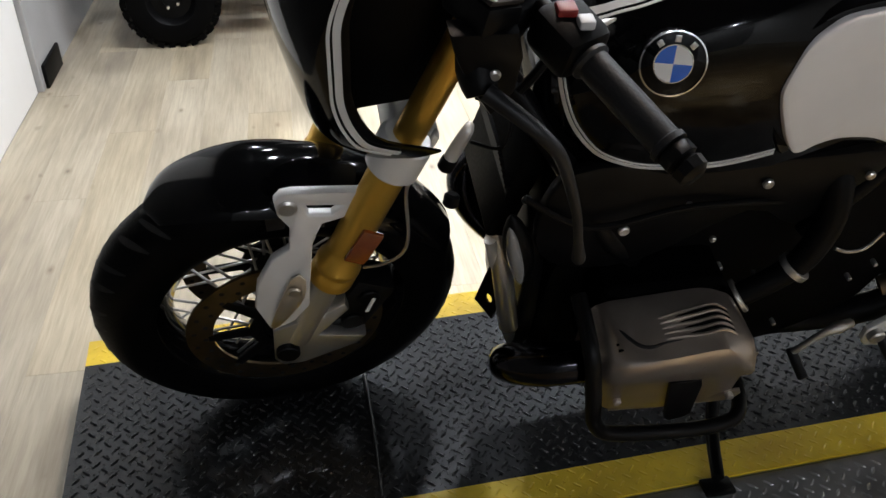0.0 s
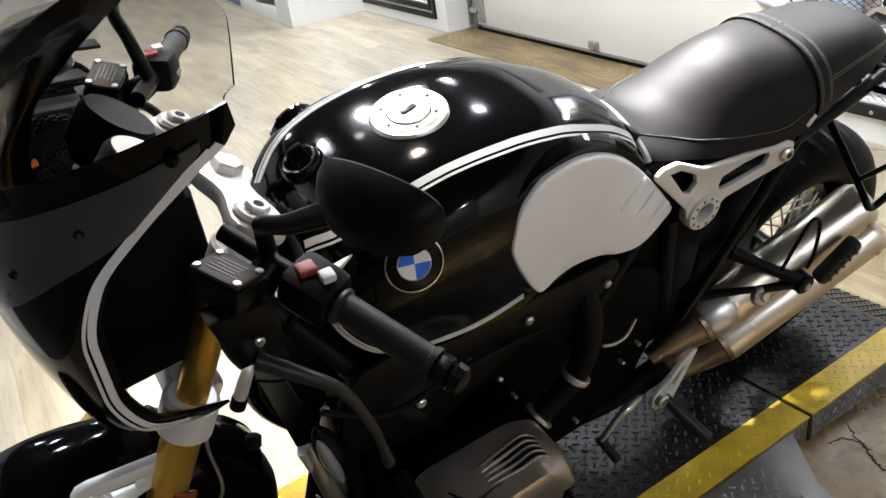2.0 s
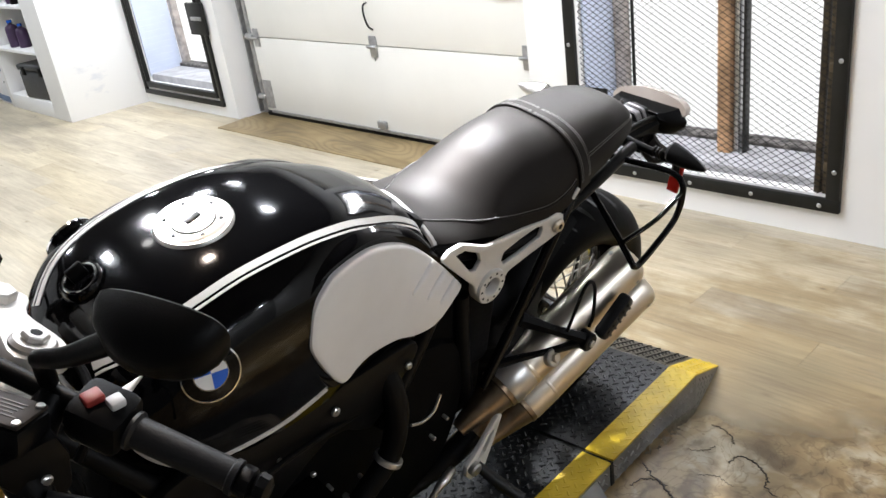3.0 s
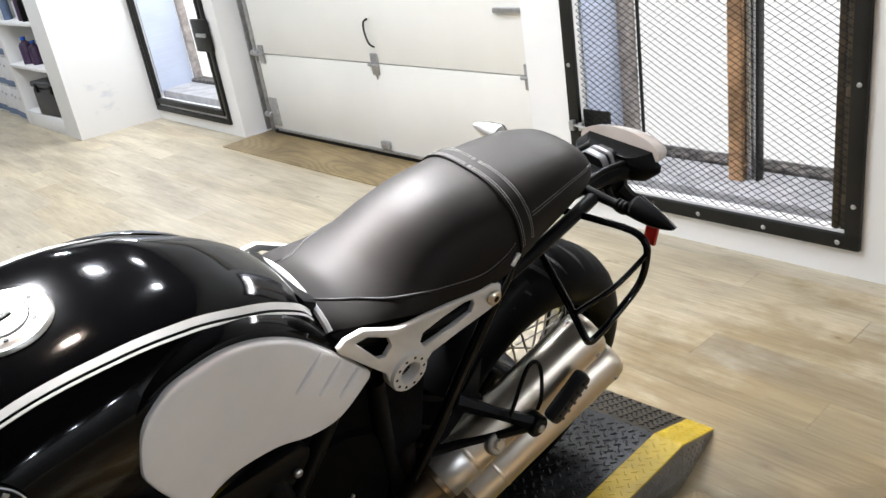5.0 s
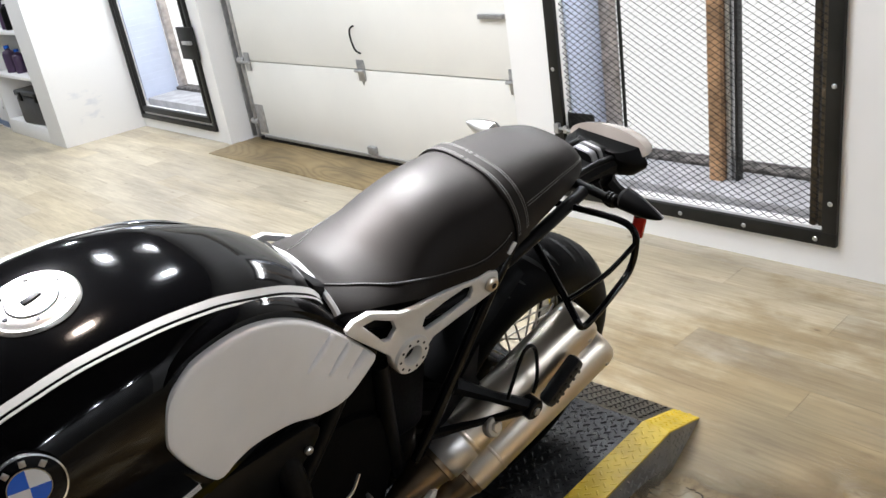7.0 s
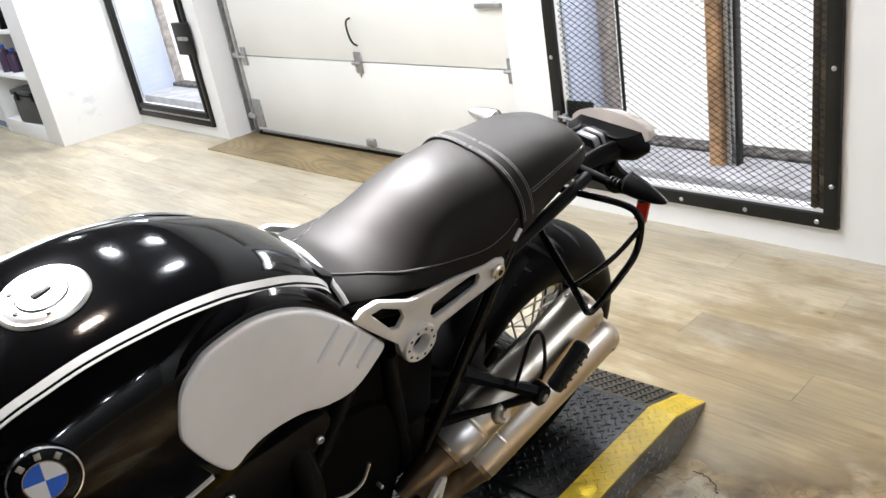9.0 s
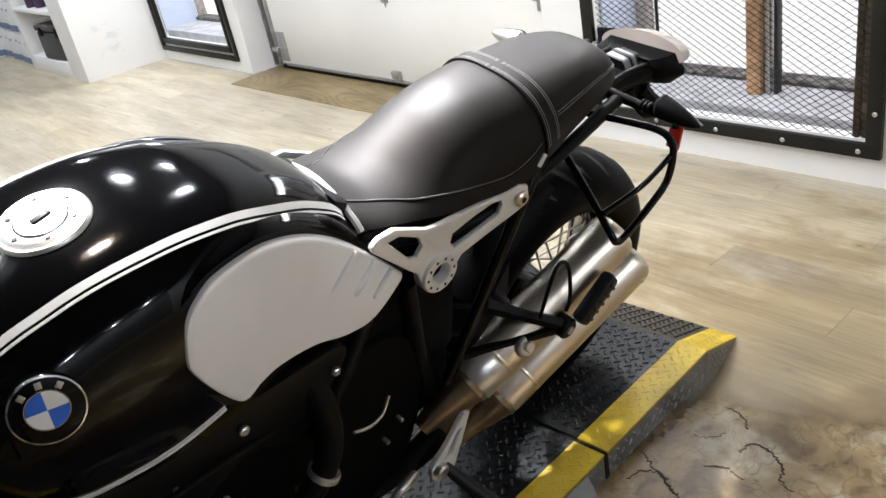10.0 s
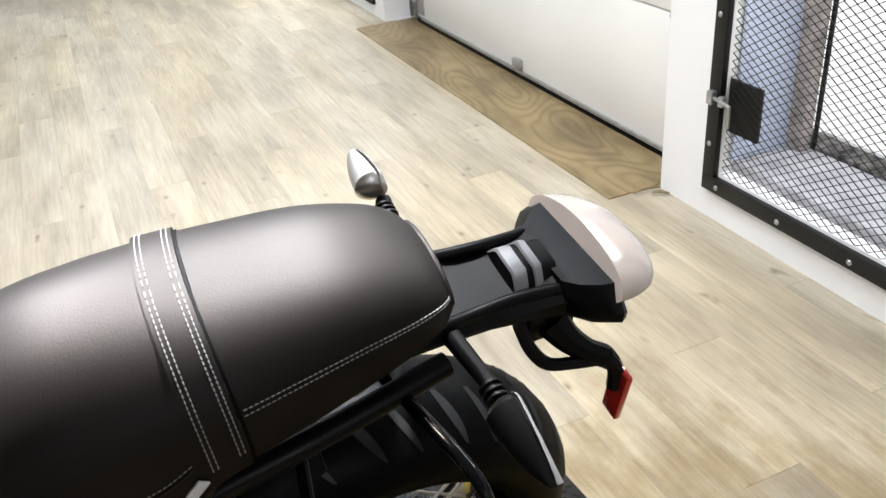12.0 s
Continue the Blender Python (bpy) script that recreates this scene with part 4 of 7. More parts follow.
# front fender, a deep shell over the tyre
def fender_shell(r, halfw, a0, a1, thick, nose=0.0, cx=0.0, depth=0.040):
    bm = bmesh.new()
    rows = []
    n = 40
    for i in range(n + 1):
        f = i / n
        a = a0 + (a1 - a0) * f
        e = min(1.0, f / 0.36)
        hw = halfw * (1 - nose * (1 - math.sqrt(1 - (1 - e) ** 2))) * (1 - 0.18 * max(0.0, f - 0.6) / 0.4)
        drop = depth * (1 - 0.45 * max(0.0, 2 * f - 1) ** 3) * ((0.30 + 0.70 * min(1.0, f / 0.6)) if nose else 1.0)
        row = []
        for k in range(17):
            t = -1 + 2 * k / 16
            th = t * 1.35
            y = hw * math.sin(th) / math.sin(1.35)
            rr = r + (0.014 * (1 - min(1.0, f / 0.45)) - 0.012 * (1 - min(1.0, f / 0.10)) ** 2 if nose else 0.0) - drop * (1 - math.cos(th)) / (1 - math.cos(1.35))
            row.append(Vector((cx + rr * math.cos(a), y, rr * math.sin(a))))
        rows.append(row)
    grid(bm, rows)
    bmesh.ops.recalc_face_normals(bm, faces=bm.faces)
    bmesh.ops.solidify(bm, geom=list(bm.faces), thickness=thick)
    return bm


fm = STEER @ Matrix.Translation((FX, 0, FZ))
fb = fender_shell(0.313, 0.078, radians(123), radians(26), 0.004, 0.75, 0.0, 0.050)
bmesh.ops.transform(fb, matrix=fm, verts=fb.verts)
fend = part("front_fender", fb, BLACK_GLOSS, bike, "gloss black front fender")
ub = fender_shell(0.3175, 0.0805, radians(92), radians(60), 0.004, 0.0, 0.0, 0.056)
bmesh.ops.transform(ub, matrix=fm, verts=ub.verts)
part("fender_brace", ub, BLACK_GLOSS, fend)

# fork: gold outer tubes above bright sliders
FORK_D = Vector((0.405, 0, 1)).normalized()


def fork_pt(s, y, off=0.0):
    return Vector((0.026 - 0.093 * y, y, FZ - 0.01)) + FORK_D * s


for y in (-0.108, 0.108):
    leg = part("fork_leg", (cyl(fork_pt(0.215, y), fork_pt(0.455, y), 0.0265, 28, 0.002)), GOLD, bike, "gold anodised fork tube")
    part("upper_tube", (cyl(fork_pt(0.45, y), fork_pt(0.70, y), 0.0205, 28, 0.002)), GOLD, leg)
    part("slider", (cyl(fork_pt(0.03, y), fork_pt(0.21, y), 0.0215, 24)), ALU, leg, "chromed fork slider")
    part("flange", (lathe([(0.022, 0), (0.033, 0.0), (0.0345, 0.005), (0.0345, 0.020), (0.0325, 0.024), (0.0325, 0.030), (0.0345, 0.033), (0.0340, 0.042), (0.0300, 0.050), (0.0275, 0.070)], along(fork_pt(0.182, y), fork_pt(0.3, y)), 28)), GOLD, leg)
    s = 1 if y > 0 else -1
    lug = slab([(-0.021, 0.061), (0.025, 0.081), (0.054, 0.088), (0.093, 0.117), (0.098, 0.100), (0.050, 0.040), (0.124, 0.026), (0.107, 0.006), (0.022, -0.033), (-0.012, -0.035), (-0.025, -0.018)], 0.026, Matrix(((1, 0, 0, FX + 0.008), (0, 0, 1, y - 0.015), (0, 1, 0, FZ - 0.008), (0, 0, 0, 1))), 0.004)
    part("axle_clamp", (lug), ALU, leg, "bright cast axle clamp")
    part("axle_end", (cyl((FX + 0.006, y + s * 0.012, FZ), (FX + 0.006, y + s * 0.026, FZ), 0.019, 20, 0.002)), BLACK_SATIN, leg)
    part("reflector", (box(*(fork_pt(0.285, y) + Vector((0.010, s * 0.029, 0))), 0.032, 0.008, 0.066, 0.003, Matrix.Rotation(RAKE, 4, "Y"))), ORANGE_REFL, leg, "orange reflector")
# lower yoke
yoke = (cyl(fork_pt(0.415, -0.108), fork_pt(0.475, -0.108), 0.037, 28, 0.006))
part("lower_yoke_clamp", yoke, CASTING, bike, "bright fork clamp")
part("lower_yoke_clamp", (cyl(fork_pt(0.415, 0.108), fork_pt(0.475, 0.108), 0.037, 28, 0.006)), CASTING, bike, "bright fork clamp")
part("lower_yoke", (box(*(fork_pt(0.445, 0.0) + Vector((0.03, 0, 0))), 0.07, 0.18, 0.04, 0.008, Matrix.Rotation(RAKE, 4, "Y"))), CASTING, bike)
# white fender arm on the left, and one on the right
ARM = [(0.037, 0.624), (0.046, 0.635), (0.061, 0.638), (0.165, 0.630), (0.160, 0.608), (0.138, 0.588), (0.099, 0.580), (0.084, 0.555), (0.077, 0.507), (0.071, 0.445), (0.047, 0.411), (0.018, 0.394), (0.010, 0.399), (-0.006, 0.452), (0.002, 0.500), (0.025, 0.534), (0.051, 0.548), (0.055, 0.577), (0.040, 0.596)]
ARM_HOLE = [(0.074, 0.613), (0.132, 0.608), (0.112, 0.592), (0.082, 0.594)]


def arm_out(z):
    """How far the bracket stands out from the wheel: its foot bulges past the brake."""
    return -0.108 - 0.042 * min(1.0, max(0.0, (0.594 - z) / 0.10))


def bulged(bm):
    for v in bm.verts:
        v.co.y += arm_out(v.co.z)
    return bm


arm = part("fender_arm", bulged(slab(ARM, 0.016, Matrix(((1, 0, 0, 0), (0, 0, 1, 0), (0, 1, 0, 0), (0, 0, 0, 1))), 0.003, [ARM_HOLE])), CASTING, bike, "pale cast fender bracket")
part("bolt", cyl((0.054, -0.107, 0.613), (0.054, -0.114, 0.613), 0.014, 16, 0.003), ALU, arm)
part("inset_panel", bulged(slab(smooth_loop([(0.048, 0.505), (0.070, 0.503), (0.064, 0.464), (0.048, 0.436), (0.024, 0.405), (0.012, 0.408)], 2), 0.003, Matrix(((1, 0, 0, 0), (0, 0, -1, 0.001), (0, 1, 0, 0), (0, 0, 0, 1))), 0.001)), STEEL_CAN, arm, "beige inset panel")
part("bolt", cyl((0.052, -0.151, 0.486), (0.052, -0.157, 0.486), 0.010, 14, 0.002), STEEL_CAN, arm)
for s in (-1, 1):
    cal = part("brake_caliper", turned(box(FX + 0.115, s * 0.080, FZ + 0.075, 0.075, 0.06, 0.12, 0.014, Matrix.Rotation(radians(30), 4, "Y"))), BLACK_SATIN, bike, "black four-piston brake caliper")
    for k in (-1, 1):
        part("piston_cap", turned(cyl((FX + 0.115 + 0.014 * k, s * 0.108, FZ + 0.075 + 0.028 * k), (FX + 0.115 + 0.014 * k, s * 0.116, FZ + 0.075 + 0.028 * k), 0.018, 16, 0.002)), BLACK_PLASTIC, cal)
    part("writing_bar", turned(box(FX + 0.13, s * 0.1165, FZ + 0.09, 0.006, 0.002, 0.034, 0, Matrix.Rotation(radians(20), 4, "Y"))), WHITE_ENAMEL, cal)
part("brake_hose", (tube([(0.255, -0.08, 0.71), (0.218, -0.128, 0.675), (0.211, -0.13, 0.64), (0.216, -0.13, 0.56), (0.208, -0.125, 0.515), (0.181, -0.11, 0.477), (0.155, -0.10, 0.462)], 0.0026, 8)), ALU, bike, "grey braided brake hose")
part("speed_sensor_wire", turned(tube([(0.20, 0.02, 0.52), (0.13, -0.05, 0.47), (0.04, -0.085, 0.44), (0.0, -0.085, 0.36)], 0.003, 6)), BLACK_PLASTIC, bike)

# ---- tank ----
TANK = [  # x, top, half width, widest height, bottom, upper power, lower factor
    (0.375, 0.840, 0.070, 0.775, 0.720, 2.0, 0.70),
    (0.390, 0.868, 0.118, 0.785, 0.705, 2.3, 0.72),
    (0.420, 0.895, 0.158, 0.800, 0.695, 2.6, 0.78),
    (0.460, 0.922, 0.180, 0.815, 0.685, 2.8, 0.82),
    (0.520, 0.945, 0.188, 0.825, 0.680, 3.0, 0.86),
    (0.600, 0.961, 0.187, 0.825, 0.680, 3.1, 0.90),
    (0.680, 0.966, 0.181, 0.815, 0.680, 3.1, 0.92),
    (0.760, 0.960, 0.168, 0.795, 0.680, 3.0, 0.94),
    (0.840, 0.938, 0.152, 0.775, 0.680, 2.7, 0.96),
    (0.880, 0.921, 0.142, 0.768, 0.680, 2.6, 0.97),
    (0.912, 0.902, 0.132, 0.762, 0.682, 2.5, 0.97),
    (0.938, 0.880, 0.124, 0.756, 0.684, 2.45, 0.97),
    (0.955, 0.856, 0.117, 0.752, 0.686, 2.4, 0.97),
]


def tank_point(x, a, lift_=0.0):
    """Point of the tank's skin: a runs from 0 at the top to 1 at the widest and 2 at the bottom; its sign picks the side."""
    top, w, zm, zb, n, low = lerp_table(TANK, x)
    s = 1 if a >= 0 else -1
    a = abs(a)
    if a <= 1:
        th = a * math.pi / 2
        y = (w + lift_) * math.sin(th) ** (2 / n)
        z = zm + (top - zm + lift_) * math.cos(th) ** (2 / n)
    else:
        f = a - 1
        y = (w + lift_) * (1 - (1 - low) * f ** 2)
        z = zm + (zb - zm) * f
    return Vector((x, s * y, z))


def tank_at(x, z, side=-1, lift_=0.0):
    """The skin's point at that x and height."""
    lo, hi = 0.02, 2.0
    for _ in range(40):
        m_ = (lo + hi) / 2
        if tank_point(x, m_, lift_).z > z:
            lo = m_
        else:
            hi = m_
    return tank_point(x, side * lo, lift_)


tb = bmesh.new()
angs = [-2, -1.8, -1.6, -1.4, -1.2, -1.0] + [-1 + k / 14 for k in range(1, 28)] + [1.0, 1.2, 1.4, 1.6, 1.8, 2.0]
xs = [0.375 + 0.58 * k / 60 for k in range(61)]
rows = [[tank_point(x, a) for a in angs] for x in xs]
vs = grid(tb, rows)
tb.faces.new(vs[0])
tb.faces.new(vs[-1][::-1])
for i in range(len(vs) - 1):
    tb.faces.new((vs[i][0], vs[i][-1], vs[i + 1][-1], vs[i + 1][0]))
tank = part("fuel_tank", tb, BLACK_GLOSS, bike, "gloss black fuel tank with white pinstripes")


def ribbon(points, width, parent, mat, name="stripe", up=None):
    """A thin raised stripe that lies on the tank along given (point, normal, across) triples."""
    bm = bmesh.new()
    rows = []
    for p, nrm, acr in points:
        rows.append([p - acr * width / 2 + nrm * 0.0002, p - acr * width / 2 + nrm * 0.0014, p + acr * width / 2 + nrm * 0.0014, p + acr * width / 2 + nrm * 0.0002])
    grid(bm, rows, True, True)
    return part(name, bm, mat, parent)


def skin_path(fn, n, offset=0.0):
    """Triples along a path on the tank's skin given by fn(t) -> (x, a)."""
    out = []
    for i in range(n + 1):
        t = i / n
        x, a = fn(t)
        p = tank_point(x, a)
        e = 0.004
        du = tank_point(x + e, a) - tank_point(x - e, a)
        dv = tank_point(x, a + 0.01) - tank_point(x, a - 0.01)
        nrm = du.cross(dv).normalized()
        c = tank_point(x, 0) * 0.3 + Vector((x, 0, 0.75)) * 0.7
        if nrm.dot(p - c) < 0:
            nrm = -nrm
        x2, a2 = fn(min(1, t + 0.01))
        x1, a1 = fn(max(0, t - 0.01))
        tan = (tank_point(x2, a2) - tank_point(x1, a1)).normalized()
        acr = nrm.cross(tan).normalized()
        out.append((p + acr * offset, nrm, acr))
    return out


def stripe_a(y_target, x):
    lo, hi = 0.01, 1.0
    for _ in range(30):
        m_ = (lo + hi) / 2
        if abs(tank_point(x, m_).y) < y_target:
            lo = m_
        else:
            hi = m_
    return lo


UPPER = [(0.400, 0.074), (0.44, 0.104), (0.48, 0.115), (0.55, 0.118), (0.65, 0.118), (0.75, 0.113), (0.84, 0.103), (0.90, 0.094), (0.955, 0.084)]
for s in (-1, 1):
    def up_fn(t, s=s):
        x = 0.402 + 0.550 * t
        return x, s * stripe_a(lerp_table(UPPER, x)[0], x)
    ribbon(skin_path(up_fn, 60, 0.0), 0.0105, tank, WHITE_PAINT)
    ribbon(skin_path(up_fn, 60, -0.011 if s < 0 else 0.011), 0.0035, tank, WHITE_PAINT)

LOW = [(0.392, 0.842), (0.398, 0.80), (0.415, 0.760), (0.45, 0.722), (0.50, 0.702), (0.56, 0.696), (0.62, 0.699), (0.688, 0.713)]


def a_of(x, z):
    lo, hi = 0.02, 2.0
    for _ in range(30):
        m_ = (lo + hi) / 2
        if tank_point(x, m_).z > z:
            lo = m_
        else:
            hi = m_
    return lo


low_line = curve_points([(x, 0, z) for x, z in LOW], 8)
for s in (-1, 1):
    def low_fn(t, s=s):
        f = t * (len(low_line) - 1)
        i = min(int(f), len(low_line) - 2)
        q = low_line[i].lerp(low_line[i + 1], f - i)
        return q.x, s * a_of(q.x, q.z)
    ribbon(skin_path(low_fn, 50, 0.0), 0.006, tank, WHITE_PAINT)
    ribbon(skin_path(low_fn, 50, -0.0075 * s), 0.003, tank, WHITE_PAINT)

# filler cap
cx_, cz_ = 0.600, 0.9615
cm = Matrix.Translation((cx_, 0, cz_ - 0.004)) @ Matrix.Rotation(radians(-8), 4, "Y")
cap = part("filler_cap", lathe([(0, 0.010), (0.030, 0.010), (0.031, 0.0085), (0.045, 0.0085), (0.047, 0.007), (0.052, 0.007), (0.055, 0.004), (0.056, -0.004)], cm, 56), ALU, tank, "polished aluminium filler cap")
part("key_slot", box(0, 0, 0.0112, 0.024, 0.009, 0.002, 0.0005, Matrix.Rotation(radians(10), 4, "Z")), BLACK_SATIN, cap).matrix_local = cm
part("flap_line", lathe([(0.0295, 0.0101), (0.0305, 0.0106), (0.0315, 0.0101)], cm, 40), BLACK_SATIN, cap)
for i in range(6):
    a = 2 * math.pi * i / 6 + 0.3
    part("screw", lathe([(0, 0.0098), (0.0028, 0.0098), (0.003, 0.0086)], cm @ Matrix.Translation((0.0385 * math.cos(a), 0.0385 * math.sin(a), 0)), 10), BLACK_SATIN, cap)
# emblem, plain shapes
for s in (-1, 1):
    ep = tank_at(0.500, 0.876, s)
    en = skin_path(lambda t, s=s: (0.5, s * a_of(0.5, 0.876)), 1)[0][1]
    em = Matrix.Translation(ep + en * 0.001) @ en.to_track_quat("Z", "Y").to_matrix().to_4x4() @ Matrix.Scale(0.89, 4)
    badge = part("badge", lathe([(0, 0.0035), (0.040, 0.0035), (0.0425, 0.002), (0.043, -0.012)], em, 48), BLACK_GLOSS, tank, "round black badge with blue and white quarters")
    part("rim_ring", lathe([(0.0405, 0.0034), (0.041, 0.0046), (0.043, 0.004), (0.0435, 0.0)], em, 48), CHROME, badge)
    part("inner_ring", lathe([(0.0238, 0.0034), (0.0242, 0.0042), (0.0252, 0.0042), (0.0256, 0.0034)], em, 40), CHROME, badge)
    for q in range(4):
        qb = bmesh.new()
        c = qb.verts.new((0, 0, 0.0040))
        ring = [qb.verts.new((0.0238 * math.cos(math.pi / 2 * (q + k / 8)), 0.0238 * math.sin(math.pi / 2 * (q + k / 8)), 0.0040)) for k in range(9)]
        for k in range(8):
            qb.faces.new((c, ring[k], ring[k + 1]))
        ob = part("quarter", qb, WHITE_ENAMEL if q % 2 == (0 if s < 0 else 1) else BLUE, badge, smooth=False)
        ob.matrix_local = em
    for k in (-1, 0, 1):
        bar = part("mark", box(0, 0, 0.0042, 0.0075, 0.0085, 0.0012, 0.0004), ALU, badge)
        bar.matrix_local = em @ Matrix.Rotation(radians(40 * k), 4, "Z") @ Matrix.Translation((0, 0.0325, 0))
# breather knob in front of the cap
km = Matrix.Translation((0.452, 0.03, 0.912)) @ Matrix.Rotation(radians(-24), 4, "Y")
knob = part("steering_lock_cup", lathe([(0, 0.004), (0.018, 0.004), (0.020, 0.012), (0.027, 0.014), (0.031, 0.009), (0.032, -0.02)], km, 36), BLACK_GLOSS, tank, "black round cup with bright ring")
part("ring", lathe([(0.0205, 0.0122), (0.0215, 0.0142), (0.0235, 0.0146), (0.0245, 0.0136)], km, 36), CHROME, knob)
part("key_head", box(0.002, 0, 0.022, 0.024, 0.007, 0.026, 0.003), BLACK_PLASTIC, knob).matrix_local = km

# knee pads
PADL = [(0.650, 0.838), (0.662, 0.886), (0.690, 0.907), (0.728, 0.915), (0.789, 0.911), (0.850, 0.886), (0.908, 0.843), (0.974, 0.772), (1.020, 0.716), (1.027, 0.703), (1.014, 0.692), (0.957, 0.671), (0.897, 0.684), (0.838, 0.713), (0.775, 0.729), (0.735, 0.727), (0.713, 0.720), (0.699, 0.729), (0.677, 0.764), (0.655, 0.810)]


def pad_y(x, z):
    n_ = (0.186, -0.98, 0.069)
    return -(0.176 - (n_[0] * (x - 0.716) + n_[2] * (z - 0.706)) / 0.98)


for s in (-1, 1):
    ol = smooth_loop(PADL, 5)
    c = Vector((0.82, 0.785))
    bm = bmesh.new()
    rows = []
    for f, h in ((1.0, -0.006), (1.0, 0.003), (0.990, 0.0062), (0.97, 0.0078), (0.94, 0.0086), (0.6, 0.0095), (0.25, 0.010), (0.02, 0.010)):
        row = []
        for x, z in ol:
            q = c + (Vector((x, z)) - c) * f
            row.append(Vector((q.x, (pad_y(q.x, q.y) - h - 0.002) * -s, q.y)))
        rows.append(row)
    grid(bm, rows, True, True)
    pad = part("knee_pad", bm, PAD_VINYL, tank, "off-white padded knee pad")
    rim = bmesh.new()
    rows = []
    for grow, h in ((0.020, -0.024), (0.017, -0.010), (0.011, -0.003), (0.005, -0.005), (-0.004, -0.006), (-0.006, -0.014)):
        row = []
        for x, z in ol:
            q = Vector((x, z)) + (Vector((x, z)) - c).normalized() * grow
            row.append(Vector((q.x, (pad_y(q.x, q.y) - h - 0.002) * -s, q.y)))
        rows.append(row)
    grid(rim, rows, True, False)
    part("pad_surround", rim, BLACK_GLOSS, pad, "gloss black moulded surround")
    for (xa, za), (xb, zb) in (((0.934, 0.810), (0.878, 0.780)), ((0.968, 0.772), (0.919, 0.745)), ((1.000, 0.735), (0.957, 0.712))):
        line = [(x, (pad_y(x, z) - 0.0118) * -s, z) for x, z in ((xa, za), ((xa + xb) / 2, (za + zb) / 2), (xb, zb))]
        part("pleat", tube(line, [0.0068, 0.0072, 0.0030], 10), PAD_VINYL, pad)
part("tank_panel", slab([(0.62, 0.70), (0.72, 0.69), (0.86, 0.668), (1.0, 0.645), (1.04, 0.68), (0.99, 0.80), (0.80, 0.85)], 0.20, Matrix(((1, 0, 0, 0), (0, 0, 1, -0.10), (0, 1, 0, 0), (0, 0, 0, 1))), 0.01), BLACK_SATIN, tank)

# ---- seat ----
SEAT = [  # x, top, half width at top, half width at base, base height, power
    (0.958, 0.850, 0.050, 0.100, 0.812, 2.1),
    (0.985, 0.834, 0.050, 0.110, 0.806, 2.1),
    (1.030, 0.824, 0.052, 0.120, 0.798, 2.15),
    (1.080, 0.831, 0.062, 0.127, 0.786, 2.3),
    (1.130, 0.853, 0.076, 0.132, 0.774, 2.35),
    (1.180, 0.876, 0.094, 0.135, 0.764, 2.5),
    (1.250, 0.892, 0.108, 0.137, 0.756, 2.6),
    (1.300, 0.894, 0.112, 0.136, 0.760, 2.7),
    (1.350, 0.893, 0.111, 0.129, 0.780, 2.8),
    (1.400, 0.891, 0.108, 0.121, 0.787, 3.0),
    (1.480, 0.888, 0.099, 0.108, 0.801, 3.2),
    (1.550, 0.876, 0.083, 0.092, 0.813, 3.0),
    (1.582, 0.862, 0.067, 0.078, 0.818, 2.8),
    (1.602, 0.840, 0.042, 0.056, 0.820, 2.4),
]
STITCH_T = [(0.95, 0.42), (1.03, 0.55), (1.09, 0.72), (1.19, 0.86), (1.28, 0.90), (1.36, 0.86)]


def seat_point(x, t, puff=0.0):
    """t from -1 (left base) through 0 (top) to 1 (right base)."""
    top, wt, wb, zb, n = lerp_table(SEAT, x)
    th = abs(t) * math.pi / 2
    f = abs(t)
    w = wt + (wb - wt) * f
    y = (w + puff) * math.sin(th) ** (2 / n)
    z = zb + (top - zb + puff) * math.cos(th) ** (2 / n)
    return Vector((x, y if t > 0 else -y, z))


def seat_mesh(x0, x1, n, slant, puff=0.0):
    bm = bmesh.new()
    rows = []
    for i in range(n + 1):
        row = []
        for k in range(33):
            t = -1 + 2 * k / 32
            sl = slant * (abs(t) ** 1.3) - slant * 0.55
            a, b = x0 + (sl if x0 > 1.0 else 0), x1 + (sl if x1 < 1.5 else 0)
            row.append(seat_point(a + (b - a) * i / n, t, puff))
        rows.append(row)
    vs = grid(bm, rows)
    bm.faces.new(vs[0])
    bm.faces.new(vs[-1][::-1])
    for i in range(len(vs) - 1):
        bm.faces.new((vs[i][0], vs[i][-1], vs[i + 1][-1], vs[i + 1][0]))
    return bm


SLANT, STRAP_X = 0.014, 1.352
seat = part("seat", seat_mesh(0.958, STRAP_X, 40, SLANT), LEATHER, bike, "dark brown-black leather saddle with pale stitching")
part("rear_cushion", seat_mesh(STRAP_X, 1.602, 36, SLANT), LEATHER, seat, "dark leather rear seat pad")
part("strap", seat_mesh(STRAP_X - 0.019, STRAP_X + 0.019, 4, SLANT, 0.004), LEATHER, seat, "leather grab strap")


def seat_line(fn, r, n=60):
    return tube([fn(i / n) for i in range(n + 1)], r, 6, False)


def thread(fn, count, r=0.00085):
    """Single stitches laid end to end with small gaps."""
    bm = bmesh.new()
    for k in range(count):
        a_, b_ = fn((k + 0.14) / count), fn((k + 0.86) / count)
        tube([a_, (a_ + b_) / 2, b_], [r * 0.6, r, r * 0.6], 5, False, bm)
    return bm


